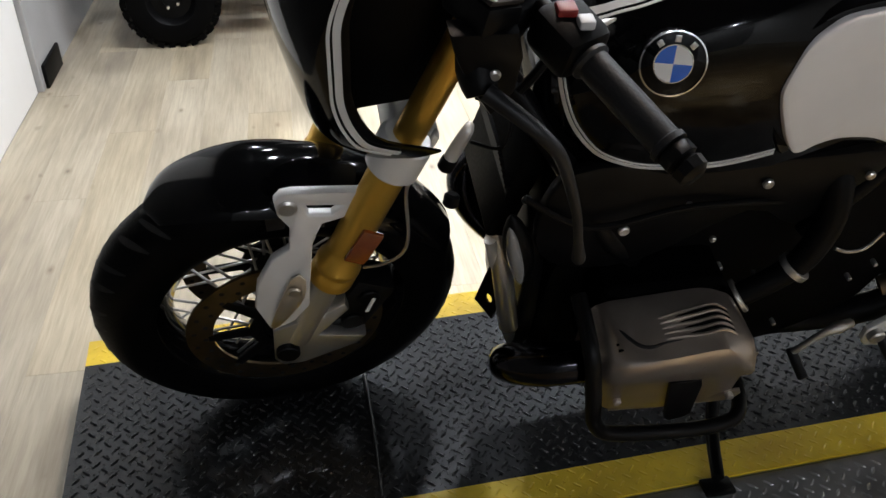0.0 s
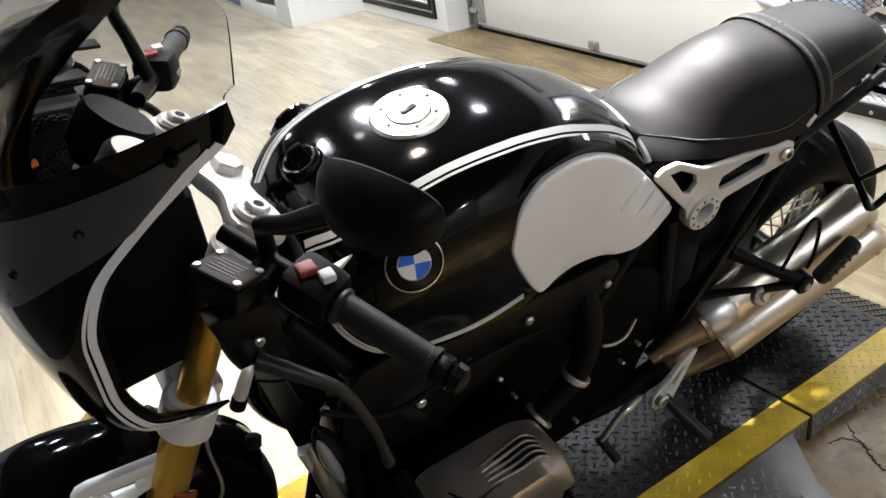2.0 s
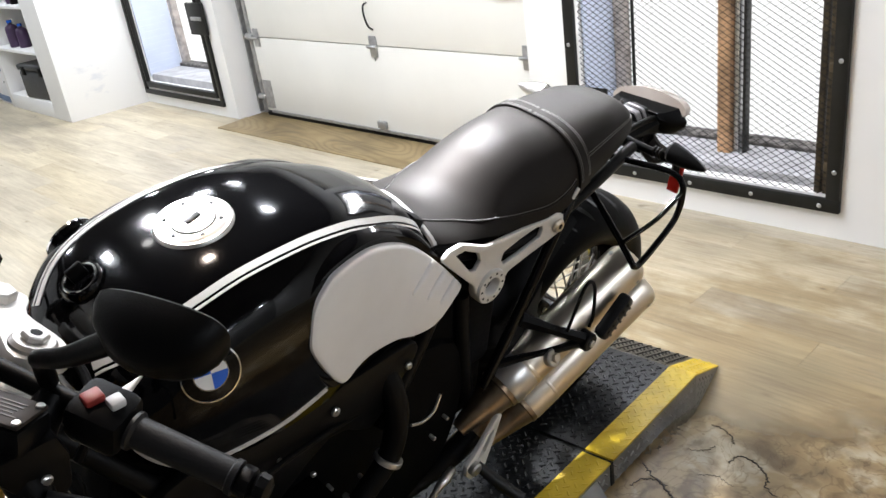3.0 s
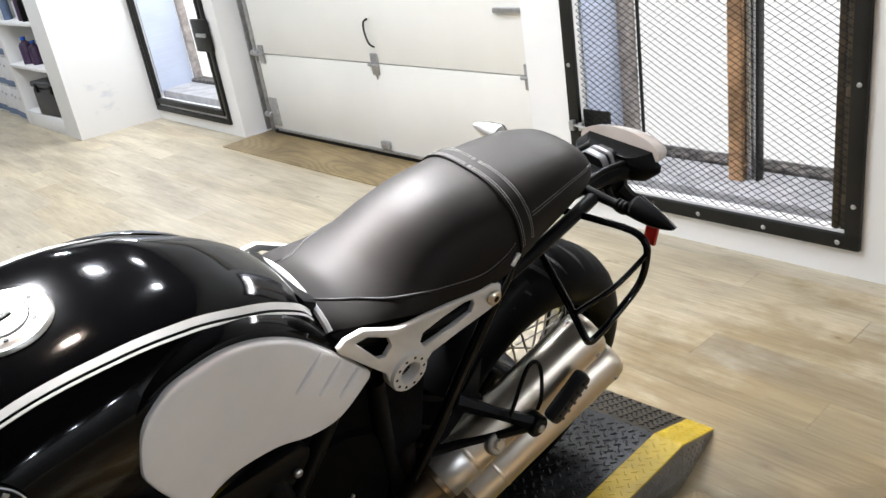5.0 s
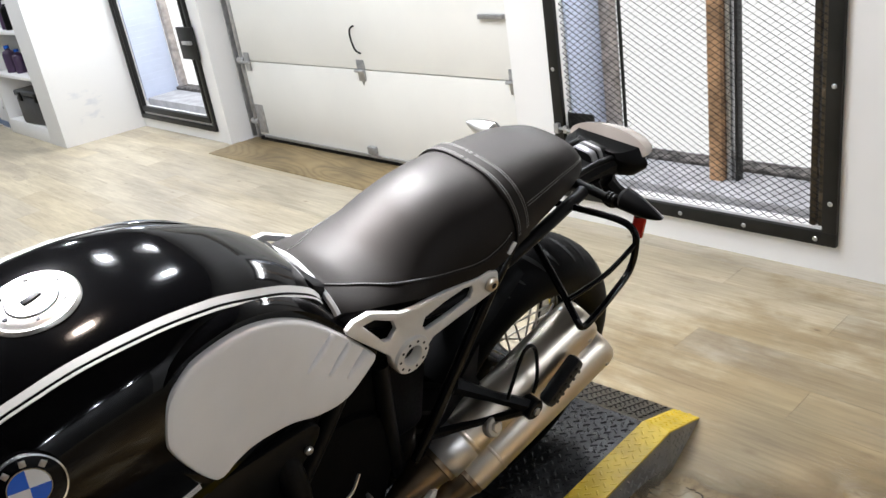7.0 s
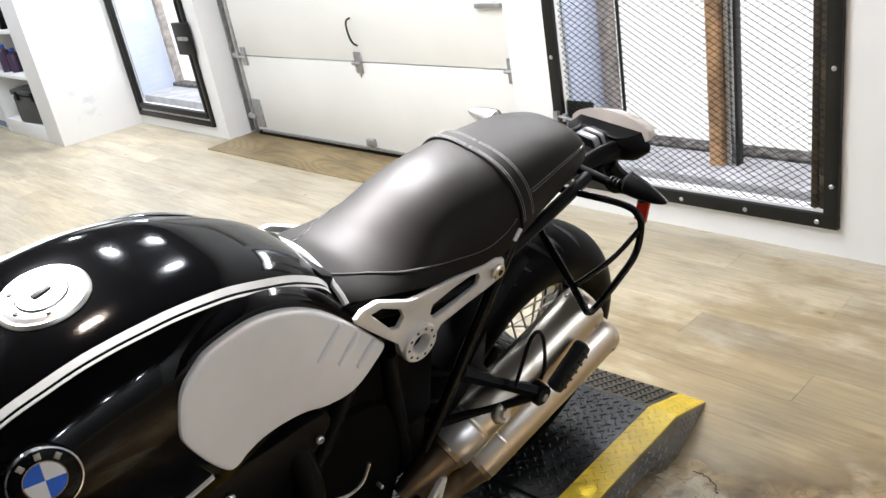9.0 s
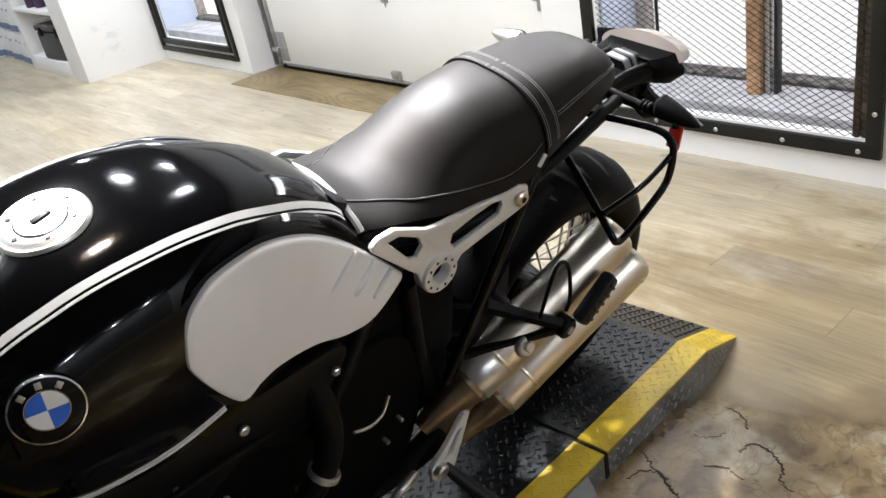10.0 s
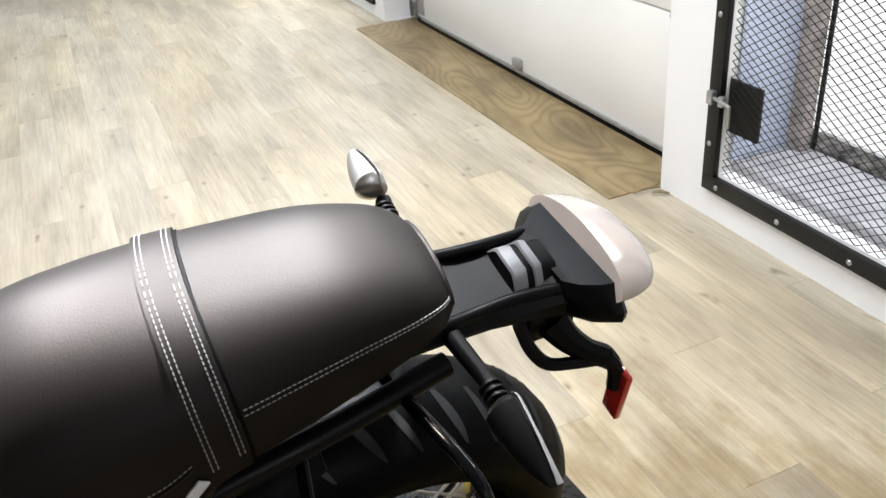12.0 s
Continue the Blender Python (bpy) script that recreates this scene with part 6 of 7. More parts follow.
    for k in range(4):
        y = 0.2418 + 0.0115 * k
        part("slot", tube([(0.580 - 0.002 * k, (y + 0.008 - 0.001 * k) * s, 0.4605), (0.625, (y + 0.003) * s, 0.4668), (0.652, y * s, 0.4685), (0.670, (y + 0.002) * s, 0.4630), (0.682, (y + 0.004) * s, 0.4545)], [0.0020, 0.0034, 0.0036, 0.0034, 0.0020], 8), BLACK_DEEP, hd)
    plug = slab([(0.585, 0.391), (0.634, 0.393), (0.640, 0.374), (0.646, 0.290), (0.638, 0.280), (0.612, 0.274), (0.604, 0.284)], 0.010, Matrix(((1, 0, 0, 0), (0, 0, s, 0.306 * s), (0, 1, 0, 0), (0, 0, 0, 1))), 0.002)
    part("plug_cover", plug, BLACK_PLASTIC, hd, "black spark plug cover")
    for k in range(2):
        part("writing_bar", box(0.506, (0.279 + 0.010 * k) * s, 0.4545 + 0.0005 * k, 0.015, 0.004, 0.003, 0.0005), BLACK_PLASTIC, hd)
    for x, z in ((0.520, 0.330), (0.712, 0.305)):
        part("bolt", cyl((x, 0.288 * s, z), (x, 0.306 * s, z), 0.0065, 10, 0.001), ALU, hd)
    # throttle body and duct
    part("intake_duct", tube([(0.690, 0.185 * s, 0.375), (0.742, 0.186 * s, 0.415), (0.812, 0.184 * s, 0.478), (0.833, 0.175 * s, 0.56), (0.828, 0.15 * s, 0.63), (0.82, 0.10 * s, 0.68)], [0.019, 0.019, 0.020, 0.022, 0.024, 0.026], 16), BLACK_PLASTIC, block, "black rubber intake duct")
    for f, p, q in ((0, (0.734, 0.186 * s, 0.410), (0.740, 0.186 * s, 0.4145)), (1, (0.808, 0.183 * s, 0.464), (0.814, 0.183 * s, 0.474))):
        part("hose_clip", cyl(p, q, 0.0262 if f else 0.0285, 24, 0.001), ALU, block, "bright hose clip")
part("alternator_cover", box(0.46, 0, 0.56, 0.10, 0.18, 0.13, 0.03), BLACK_PLASTIC, block)
# black side panels and frame under the tank
for s in (-1, 1):
    part("side_panel", slab(smooth_loop([(0.40, 0.66), (0.46, 0.70), (0.68, 0.69), (0.78, 0.69), (0.87, 0.69), (0.885, 0.66), (0.84, 0.605), (0.785, 0.55), (0.70, 0.59), (0.56, 0.50), (0.44, 0.50), (0.39, 0.56)], 3), 0.02, Matrix(((1, 0, 0, 0), (0, 0, 1, -0.165 if s < 0 else 0.145), (0, 1, 0, 0), (0, 0, 0, 1))), 0.005), BLACK_SATIN, bike, "satin black side panel")
    for x, z, r in ((0.860, 0.650, 0.007), (0.706, 0.650, 0.008), (0.515, 0.577, 0.0085), (0.370, 0.640, 0.007), (0.60, 0.62, 0.005), (0.66, 0.54, 0.005)):
        yy = 0.166 if x > 0.4 else 0.15
        part("bolt", cyl((x, yy * s, z), (x, (yy + 0.008) * s, z), r, 14, 0.002), ALU, bike)
    for x, z in SMALL_BOLTS:
        part("bolt", cyl((x, 0.140 * s, z), (x, 0.154 * s, z), 0.0042, 8, 0.001), ALU, bike)
    part("main_frame", tube([(0.33, 0.06 * s, 0.80), (0.42, 0.13 * s, 0.68), (0.50, 0.155 * s, 0.55), (0.56, 0.14 * s, 0.48)], 0.017, 12), BLACK_SATIN, bike)
    part("cable", tube([(0.36, 0.17 * s, 0.66), (0.46, 0.178 * s, 0.60), (0.60, 0.178 * s, 0.625), (0.76, 0.16 * s, 0.60)], 0.005, 8), BLACK_PLASTIC, bike)
part("chrome_hose", tube([(0.89, -0.158, 0.474), (0.92, -0.157, 0.460), (0.95, -0.155, 0.464), (0.97, -0.15, 0.492)], 0.003, 8), ALU, bike)
part("battery_box", box(1.02, 0, 0.585, 0.30, 0.205, 0.31, 0.02), BLACK_DEEP, bike)
part("seat_pan", slab([(0.96, 0.72), (1.20, 0.66), (1.34, 0.70), (1.36, 0.745), (1.20, 0.765), (1.05, 0.79), (0.96, 0.80)], 0.21, Matrix(((1, 0, 0, 0), (0, 0, 1, -0.105), (0, 1, 0, 0), (0, 0, 0, 1))), 0.01), BLACK_DEEP, bike)
part("gearbox", box(0.98, 0, 0.36, 0.20, 0.20, 0.22, 0.03), BLACK_DEEP, bike)

# oil cooler with slats, horn, bright tube and drilled plate in front of the engine
cool = part("oil_cooler", box(0.378, 0.0, 0.60, 0.035, 0.20, 0.20, 0.006, Matrix.Rotation(radians(14), 4, "Y")), BLACK_DEEP, bike, "black finned oil cooler")
for k in range(16):
    part("slat", box(0.360 + (0.60 - (0.515 + 0.0113 * k)) * 0.25, 0.0, 0.515 + 0.0113 * k, 0.006, 0.19, 0.0035, 0, Matrix.Rotation(radians(14), 4, "Y")), BLACK_SATIN, cool)
def leaf(cx, cy, cz, hw, hl, hd, turn):
    """An almond-shaped shell, standing on its point."""
    bm = bmesh.new()
    rows = []
    m = Matrix.Translation((cx, cy, cz)) @ Matrix.Rotation(turn, 4, "Y")
    for i in range(21):
        f = -1 + 2 * i / 20
        w = max(0.02, (1 - f * f) ** 0.75)
        rows.append([m @ Vector((hw * w * math.cos(q * math.pi / 8), hd * w * math.sin(q * math.pi / 8), hl * f)) for q in range(16)])
    grid(bm, rows, True, True)
    return bm


horn = part("horn", leaf(0.374, -0.148, 0.530, 0.022, 0.078, 0.026, radians(-14)), BLACK_PLASTIC, bike, "black almond-shaped horn housing")
part("horn_face", leaf(0.366, -0.163, 0.531, 0.012, 0.068, 0.016, radians(-14)), LENS_GREY, horn, "pale grey face")
part("down_tube", tube([(0.354, -0.085, 0.515), (0.372, -0.105, 0.42), (0.395, -0.115, 0.29)], [0.012, 0.017, 0.017], 16), ALU, bike, "polished tube")
part("drilled_plate", slab([(0, 0), (0.05, 0.0), (0.05, 0.17), (0, 0.19)], 0.004, Matrix(((0.4, 0.2, 0.9, 0.346), (-0.9, 0, 0.4, -0.06), (0, 0.98, 0, 0.30), (0, 0, 0, 1))), 0, [[(0.027 + 0.009 * math.cos(q * 0.7854), 0.03 + 0.036 * k + 0.009 * math.sin(q * 0.7854)) for q in range(8)] for k in range(4)]), BLACK_SATIN, bike, "black drilled bracket")
part("front_plate_light", tube([(0.345, -0.10, 0.50), (0.36, -0.10, 0.44)], 0.010, 10, False), CASTING, bike)

# engine guard, side stand, shifter
part("engine_guard", tube([(0.46, -0.20, 0.475), (0.462, -0.285, 0.445), (0.472, -0.312, 0.37), (0.488, -0.318, 0.295), (0.535, -0.322, 0.262), (0.70, -0.322, 0.250), (0.752, -0.29, 0.252), (0.77, -0.18, 0.25)], 0.0125, 12), BLACK_SATIN, bike, "black tubular engine guard")
sstand = part("side_stand", tube([(0.795, -0.14, 0.19), (0.755, -0.26, 0.13), (0.728, -0.360, 0.108 + 0.02)], [0.013, 0.012, 0.011], 12), BLACK_SATIN, bike, "black side stand, folded out")
part("foot", box(0.727, -0.370, 0.115, 0.055, 0.036, 0.010, 0.004, Matrix.Rotation(radians(-16.3), 4, "X")), BLACK_SATIN, sstand)
sh = part("shift_lever", tube([(1.00, -0.175, 0.275), (0.966, -0.188, 0.287), (0.941, -0.190, 0.276), (0.905, -0.190, 0.224)], [0.009, 0.011, 0.007, 0.006], 10), ALU, bike, "bright gear lever")
part("toe_peg", cyl((0.905, -0.180, 0.222), (0.912, -0.235, 0.205), 0.009, 12, 0.002), GRIP, sh)
hg = part("foot_bracket", slab([(1.036, 0.232), (1.050, 0.212), (1.085, 0.205), (1.096, 0.228), (1.112, 0.285), (1.128, 0.352), (1.114, 0.360), (1.070, 0.300), (1.034, 0.262)], 0.012, Matrix(((1, 0, 0, 0), (0, 0, 1, -0.186), (0, 1, 0, 0), (0, 0, 0, 1))), 0.003, [[(1.066, 0.262), (1.088, 0.270), (1.108, 0.322), (1.098, 0.320)]]), CASTING, bike, "bright heel plate")
part("foot_peg", tube([(1.067, -0.185, 0.246), (1.080, -0.225, 0.226), (1.103, -0.285, 0.200)], [0.010, 0.013, 0.013], 14), GRIP, hg, "black rubber foot peg")
part("pivot", cyl((1.052, -0.180, 0.252), (1.052, -0.200, 0.252), 0.015, 16, 0.003), ALU, hg)

# ---- top yoke, bars, controls ----
ty_c = Vector((0.318, 0, 0.955))
tilt = Matrix.Rotation(RAKE, 4, "Y")
yk = part("top_yoke", turned(slab(smooth_loop([(-0.035, -0.12), (0.02, -0.135), (0.035, -0.10), (0.028, -0.04), (0.05, 0.0), (0.028, 0.04), (0.035, 0.10), (0.02, 0.135), (-0.035, 0.12), (-0.02, 0.05), (-0.03, 0.0), (-0.02, -0.05)], 4), 0.024, Matrix.Translation(ty_c) @ tilt, 0.005)), CASTING, bike, "bright machined top yoke")
part("stem_nut", turned(cyl(ty_c + tilt @ Vector((0.012, 0, 0.022)), ty_c + tilt @ Vector((0.012, 0, 0.036)), 0.020, 6, 0.002)), ALU, yk)
for s in (-1, 1):
    part("fork_cap", turned(cyl(ty_c + tilt @ Vector((-0.005, 0.105 * s, 0.02)), ty_c + tilt @ Vector((-0.005, 0.105 * s, 0.032)), 0.026, 28, 0.004)), ALU, yk, "bright fork cap")
    a, b = Vector((0.292, 0.165 * s, 0.998)), Vector((0.411, 0.397 * s, 0.944))
    d = (b - a).normalized()
    hb = part("handlebar", cyl(a - d * 0.015, b - d * 0.01, 0.011, 16), BLACK_SATIN, bike, "black clip-on handlebar")
    g0, g1 = a + d * 0.138, b - d * 0.012
    part("grip", lathe([(0.011, 0), (0.020, 0.0), (0.0205, 0.004), (0.0165, 0.007), (0.0162, (g1 - g0).length - 0.008), (0.0185, (g1 - g0).length - 0.006), (0.0185, (g1 - g0).length), (0.011, (g1 - g0).length)], along(g0, g1), 28), GRIP, hb, "black rubber grip")
    part("bar_end", lathe([(0, 0.0), (0.015, 0.0), (0.017, 0.003), (0.017, 0.014), (0.0125, 0.016), (0.0165, 0.020), (0.0155, 0.030), (0.010, 0.034), (0, 0.034)], along(g1 + d * 0.001, b + d * 0.05), 9), BLACK_SATIN, hb, "black bar-end weight")
    sw = along(a + d * 0.074, b)
    swb = box(0, 0, 0.032, 0.056, 0.050, 0.062, 0.012)
    bmesh.ops.transform(swb, matrix=sw, verts=swb.verts)
    sbx = part("switch_box", swb, BLACK_PLASTIC, hb, "black handlebar switch housing")
    upv = (Vector((-0.25, 0.1 * s, 1)) - d * d.dot(Vector((-0.25, 0.1 * s, 1)))).normalized()
    fwd = d.cross(upv)
    c0 = a + d * 0.099
    rear_ = fwd if fwd.x > 0 else -fwd
    part("red_switch", box(*(c0 + upv * 0.026 + rear_ * 0.004 - d * 0.004), 0.020, 0.018, 0.010, 0.003), RED_BUTTON, sbx, "red switch")
    part("grey_switch", box(*(c0 + upv * 0.026 + rear_ * 0.010 + d * 0.018), 0.016, 0.016, 0.010, 0.003), PIPING, sbx, "pale grey switch")
    for k in range(3):
        part("icon_bar", box(*(c0 + rear_ * 0.0275 + d * (0.002 + 0.008 * k) - upv * 0.012), 0.003, 0.004, 0.006, 0.0005), WHITE_ENAMEL, sbx)
    part("turn_switch", slab([(0, 0), (0.018, 0.003), (0.004, -0.045)], 0.008, Matrix.Translation(c0 + rear_ * 0.020 + d * 0.01 - upv * 0.018) @ (-d).to_track_quat("X", "Z").to_matrix().to_4x4(), 0.002), CASTING, sbx, "pale thumb lever")
    # reservoir block and lever
    rb = bmesh.new()
    rm = Matrix.Translation((0.262, 0.222 * s, 0.990)) @ Matrix.Rotation(radians(-27 * s), 4, "Z") @ Matrix.Rotation(radians(14), 4, "Y")
    box(0, 0, 0, 0.048, 0.068, 0.034, 0.008, None, rb)
    bmesh.ops.transform(rb, matrix=rm, verts=rb.verts)
    res = part("reservoir", rb, BLACK_SATIN, hb, "black fluid reservoir")
    lid = box(0, 0, 0.0195, 0.043, 0.062, 0.005, 0.002)
    bmesh.ops.transform(lid, matrix=rm, verts=lid.verts)
    part("lid", lid, RES_LID, res, "brown-grey reservoir lid")
    for k in range(5):
        bar_ = box(-0.010 + 0.005 * k, 0.004 * (k % 2), 0.0223, 0.0018, 0.040 - 0.006 * (k % 3), 0.0008, 0)
        bmesh.ops.transform(bar_, matrix=rm, verts=bar_.verts)
        part("writing_bar", bar_, LID_PRINT, res)
    for sx_, sy_ in ((-0.016, -0.026), (0.016, -0.026), (-0.016, 0.026), (0.016, 0.026)):
        part("screw", cyl(rm @ Vector((sx_, sy_, 0.0215)), rm @ Vector((sx_, sy_, 0.0240)), 0.0045, 12, 0.001), ALU, res)
    part("lever_perch", tube([a + d * 0.05, Vector((0.262, 0.235 * s, 0.945)), Vector((0.262, 0.262 * s, 0.915))], [0.016, 0.024, 0.016], 12), BLACK_SATIN, hb)
    part("perch_block", slab([(0.226, 0.985), (0.292, 0.985), (0.300, 0.955), (0.296, 0.914), (0.274, 0.884), (0.252, 0.918), (0.234, 0.955)], 0.030, Matrix(((1, 0, 0, 0), (0, 0, 1, 0.245 * s - 0.015), (0, 1, 0, 0), (0, 0, 0, 1))), 0.005), BLACK_SATIN, hb, "black lever perch casting")
    part("perch_bolt", cyl((0.272, 0.256 * s, 0.938), (0.272, 0.264 * s, 0.938), 0.0065, 16, 0.002), ALU, hb)
    part("lever", tube([(0.262, 0.275 * s, 0.930), (0.303, 0.305 * s, 0.909), (0.332, 0.315 * s, 0.880), (0.352, 0.315 * s, 0.834), (0.369, 0.315 * s, 0.783), (0.378, 0.315 * s, 0.742), (0.384, 0.315 * s, 0.712), (0.386, 0.315 * s, 0.704)], [0.010, 0.0085, 0.0075, 0.0065, 0.0058, 0.0055, 0.0085, 0.006], 12), LEVER, hb, "dark grey clutch lever")
    # mirror
    mn = Vector((0.80, -0.42 * s, 0.22)).normalized()
    mm = Matrix.Translation((0.366, 0.372 * s, 1.158)) @ mn.to_track_quat("Z", "Y").to_matrix().to_4x4() @ Matrix.Scale(0.71, 4)
    sb = bmesh.new()
    ol = smooth_loop([(-0.082, 0.010), (-0.070, 0.040), (-0.02, 0.052), (0.045, 0.050), (0.080, 0.030), (0.082, -0.025), (0.06, -0.048), (0.0, -0.052), (-0.06, -0.040)], 5)
    rows = []
    for f, h in ((0.0, -0.062), (0.3, -0.060), (0.6, -0.050), (0.85, -0.033), (0.97, -0.014), (1.0, 0.0), (0.96, 0.003), (0.95, -0.002)):
        rows.append([mm @ Vector((x * max(f, 0.01), y * max(f, 0.01), h)) for x, y in ol])
    grid(sb, rows, True, True)
    mir = part("mirror", sb, BLACK_PLASTIC, bike, "black plastic rear-view mirror")
    part("glass", slab([(x * 0.94, y * 0.94) for x, y in ol], 0.002, mm @ Matrix.Translation((0, 0, -0.0015)), 0), MIRROR, mir, "mirror glass")
    part("stem", tube([(0.315, 0.20 * s, 1.000), (0.306, 0.225 * s, 1.05), (0.300, 0.250 * s, 1.075), (0.312, 0.285 * s, 1.095), (0.338, 0.335 * s, 1.135)], [0.010, 0.009, 0.009, 0.010, 0.012], 12), BLACK_SATIN, mir, "black mirror stem")
for s in (-1, 1):
    fc = ty_c + tilt @ Vector((-0.005, 0.105 * s, 0.032))
    up_ = (tilt @ Vector((0, 0, 1))).normalized()
    part("cap_hex", turned(cyl(fc, fc + up_ * 0.008, 0.015, 6, 0.002)), ALU, yk, "bright hexagon cap nut")
    part("cap_socket", turned(cyl(fc + up_ * 0.0075, fc + up_ * 0.0086, 0.0065, 12)), BLACK_SATIN, yk)
    for k in (-1, 1):
        sl = ty_c + tilt @ Vector((0.020, 0.085 * s + 0.010 * k, 0.0235))
        part("slot", turned(box(*sl, 0.010, 0.003, 0.002, 0.0006, tilt)), BLACK_SATIN, yk)
    part("clamp_ring", turned(cyl(ty_c + tilt @ Vector((-0.005, 0.105 * s, -0.052)), ty_c + tilt @ Vector((-0.005, 0.105 * s, -0.016)), 0.038, 30, 0.004)), CASTING, yk, "bright clip-on clamp ring")
    part("pinch_bolt", turned(cyl(ty_c + tilt @ Vector((0.030, 0.118 * s, -0.034)), ty_c + tilt @ Vector((0.052, 0.140 * s, -0.034)), 0.006, 12, 0.001)), ALU, yk)
part("ignition_cable", tube([(0.36, -0.04, 0.93), (0.38, -0.10, 0.90), (0.36, -0.16, 0.88), (0.33, -0.17, 0.84)], 0.006, 8), BLACK_PLASTIC, bike)
part("front_indicator", tube([(0.298, -0.085, 0.718), (0.293, -0.10, 0.723), (0.282, -0.10, 0.697), (0.273, -0.10, 0.674)], [0.005, 0.008, 0.0095, 0.0095], 12), CASTING, bike, "small pale cable adjuster")
part("adjuster_cap", cyl((0.274, -0.10, 0.676), (0.266, -0.10, 0.655), 0.0115, 16, 0.003), BLACK_PLASTIC, bike)
part("indicator_end", turned(cyl((0.248, -0.175, 0.694), (0.243, -0.182, 0.678), 0.0105, 14, 0.003)), BLACK_PLASTIC, bike)
part("wire_loop", turned(tube([(0.29, -0.10, 0.78), (0.32, -0.14, 0.79), (0.31, -0.16, 0.75), (0.28, -0.13, 0.735)], 0.0025, 6)), BLACK_PLASTIC, bike)

# ---- half fairing and screen ----
EDGE = [(0.0, 0.250, 0.150, 0.735), (0.15, 0.165, 0.166, 0.783), (0.3, 0.140, 0.170, 0.86), (0.45, 0.140, 0.172, 0.935), (0.6, 0.162, 0.174, 1.008), (0.75, 0.216, 0.176, 1.062), (0.9, 0.282, 0.178, 1.112), (0.96, 0.312, 0.178, 1.138), (1.0, 0.308, 0.177, 1.166)]
NOSE = [(0.0, 0.115, 0.690), (0.15, 0.088, 0.735), (0.3, 0.070, 0.80), (0.45, 0.055, 0.865), (0.6, 0.048, 0.920), (0.75, 0.052, 0.972), (0.9, 0.066, 1.018), (1.0, 0.080, 1.045)]


def fairing_point(u, v):
    """u from -1 (left edge) through the nose to 1, v from bottom to top."""
    xr, w, zr = lerp_table(EDGE, v)
    xn, zn = lerp_table(NOSE, v)
    a = abs(u)
    th = a * math.pi / 2
    y = w * math.sin(th) ** 0.85
    x = xr + (xn - xr) * math.cos(th) ** 1.0 if a < 1 else xr
    z = zn + (zr - zn) * a ** (1.6 - 0.75 * v * v)
    return Vector((x, y if u > 0 else -y, z))


fbm = bmesh.new()
grid(fbm, [[fairing_point(-1 + 2 * k / 48, i / 28) for k in range(49)] for i in range(29)])
bmesh.ops.recalc_face_normals(fbm, faces=fbm.faces)
bmesh.ops.solidify(fbm, geom=list(fbm.faces), thickness=0.004)
fair = part("half_fairing", fbm, BLACK_GLOSS, bike, "gloss black half fairing with white edge stripes")
for s in (-1, 1):
    for off, wd in ((0.016, 0.0085), (0.0275, 0.0038)):
        pts = []
        for i in range(61):
            v = 0.06 + 0.885 * i / 60
            def fp(q):
                lo, hi = 0.5, 1.0
                e = fairing_point(s * 1.0, q)
                for _ in range(24):
                    m_ = (lo + hi) / 2
                    if (fairing_point(s * m_, q) - e).length > off:
                        lo = m_
                    else:
                        hi = m_
                return fairing_point(s * lo, q)
            p = fp(v)
            tan = (fp(min(1, v + 0.01)) - fp(max(0, v - 0.01))).normalized()
            inn = (fairing_point(s * 0.80, v) - fairing_point(s * 1.0, v)).normalized()
            nrm = tan.cross(inn).normalized()
            if nrm.y * s < 0:
                nrm = -nrm
            pts.append((p + nrm * 0.0016, nrm, nrm.cross(tan).normalized()))
        ribbon(pts, wd, fair, WHITE_PAINT)
SCREEN_TOP = [(0.0, 0.235, 1.275), (0.5, 0.285, 1.268), (0.85, 0.330, 1.232), (1.0, 0.325, 1.165)]


def screen_point(u, v):
    """v from the fairing's top line to the screen's top edge."""
    p = fairing_point(u, 1.0 - 0.30 * (1 - abs(u)) * 0.3 - 0.02)
    a = abs(u)
    xt, zt = lerp_table(SCREEN_TOP, a)
    w = 0.170 * math.sin(a * math.pi / 2) ** 0.85 * (1 - 0.10 * v)
    x = p.x + (xt - p.x) * v
    z = p.z + (zt - p.z) * (v ** 0.85)
    bulge = 0.035 * math.sin(math.pi * min(1, v)) * (1 - a * 0.8)
    return Vector((x - bulge, w if u > 0 else -w, z + bulge * 0.4))


sbm = bmesh.new()
grid(sbm, [[screen_point(-1 + 2 * k / 40, i / 20) for k in range(41)] for i in range(21)])
bmesh.ops.recalc_face_normals(sbm, faces=sbm.faces)
bmesh.ops.solidify(sbm, geom=list(sbm.faces), thickness=0.003)
scr = part("windscreen", sbm, SMOKE, bike, "smoked clear windscreen")
# the screen's hazy foot laps over the fairing
FOOT = [(0.0, 0.62), (0.40, 0.65), (0.67, 0.71), (0.87, 0.75), (0.93, 0.80)]
kbm = bmesh.new()
krows = []
for i in range(13):
    row = []
    for k in range(45):
        u = 0.90 * (-1 + 2 * k / 44)
        lo = lerp_table(FOOT, abs(u))[0]
        hi = 1.0 - 0.09 * (1 - abs(u)) - 0.02
        v = lo + (hi - lo) * i / 12
        p = fairing_point(u, v)
        n_ = (fairing_point(u + 0.01, v) - fairing_point(u - 0.01, v)).cross(fairing_point(u, v + 0.01) - fairing_point(u, v - 0.01)).normalized()
        row.append(p + (n_ if n_.x < 0 else -n_) * 0.0045)
    krows.append(row)
grid(kbm, krows)
bmesh.ops.recalc_face_normals(kbm, faces=kbm.faces)
bmesh.ops.solidify(kbm, geom=list(kbm.faces), thickness=0.003)
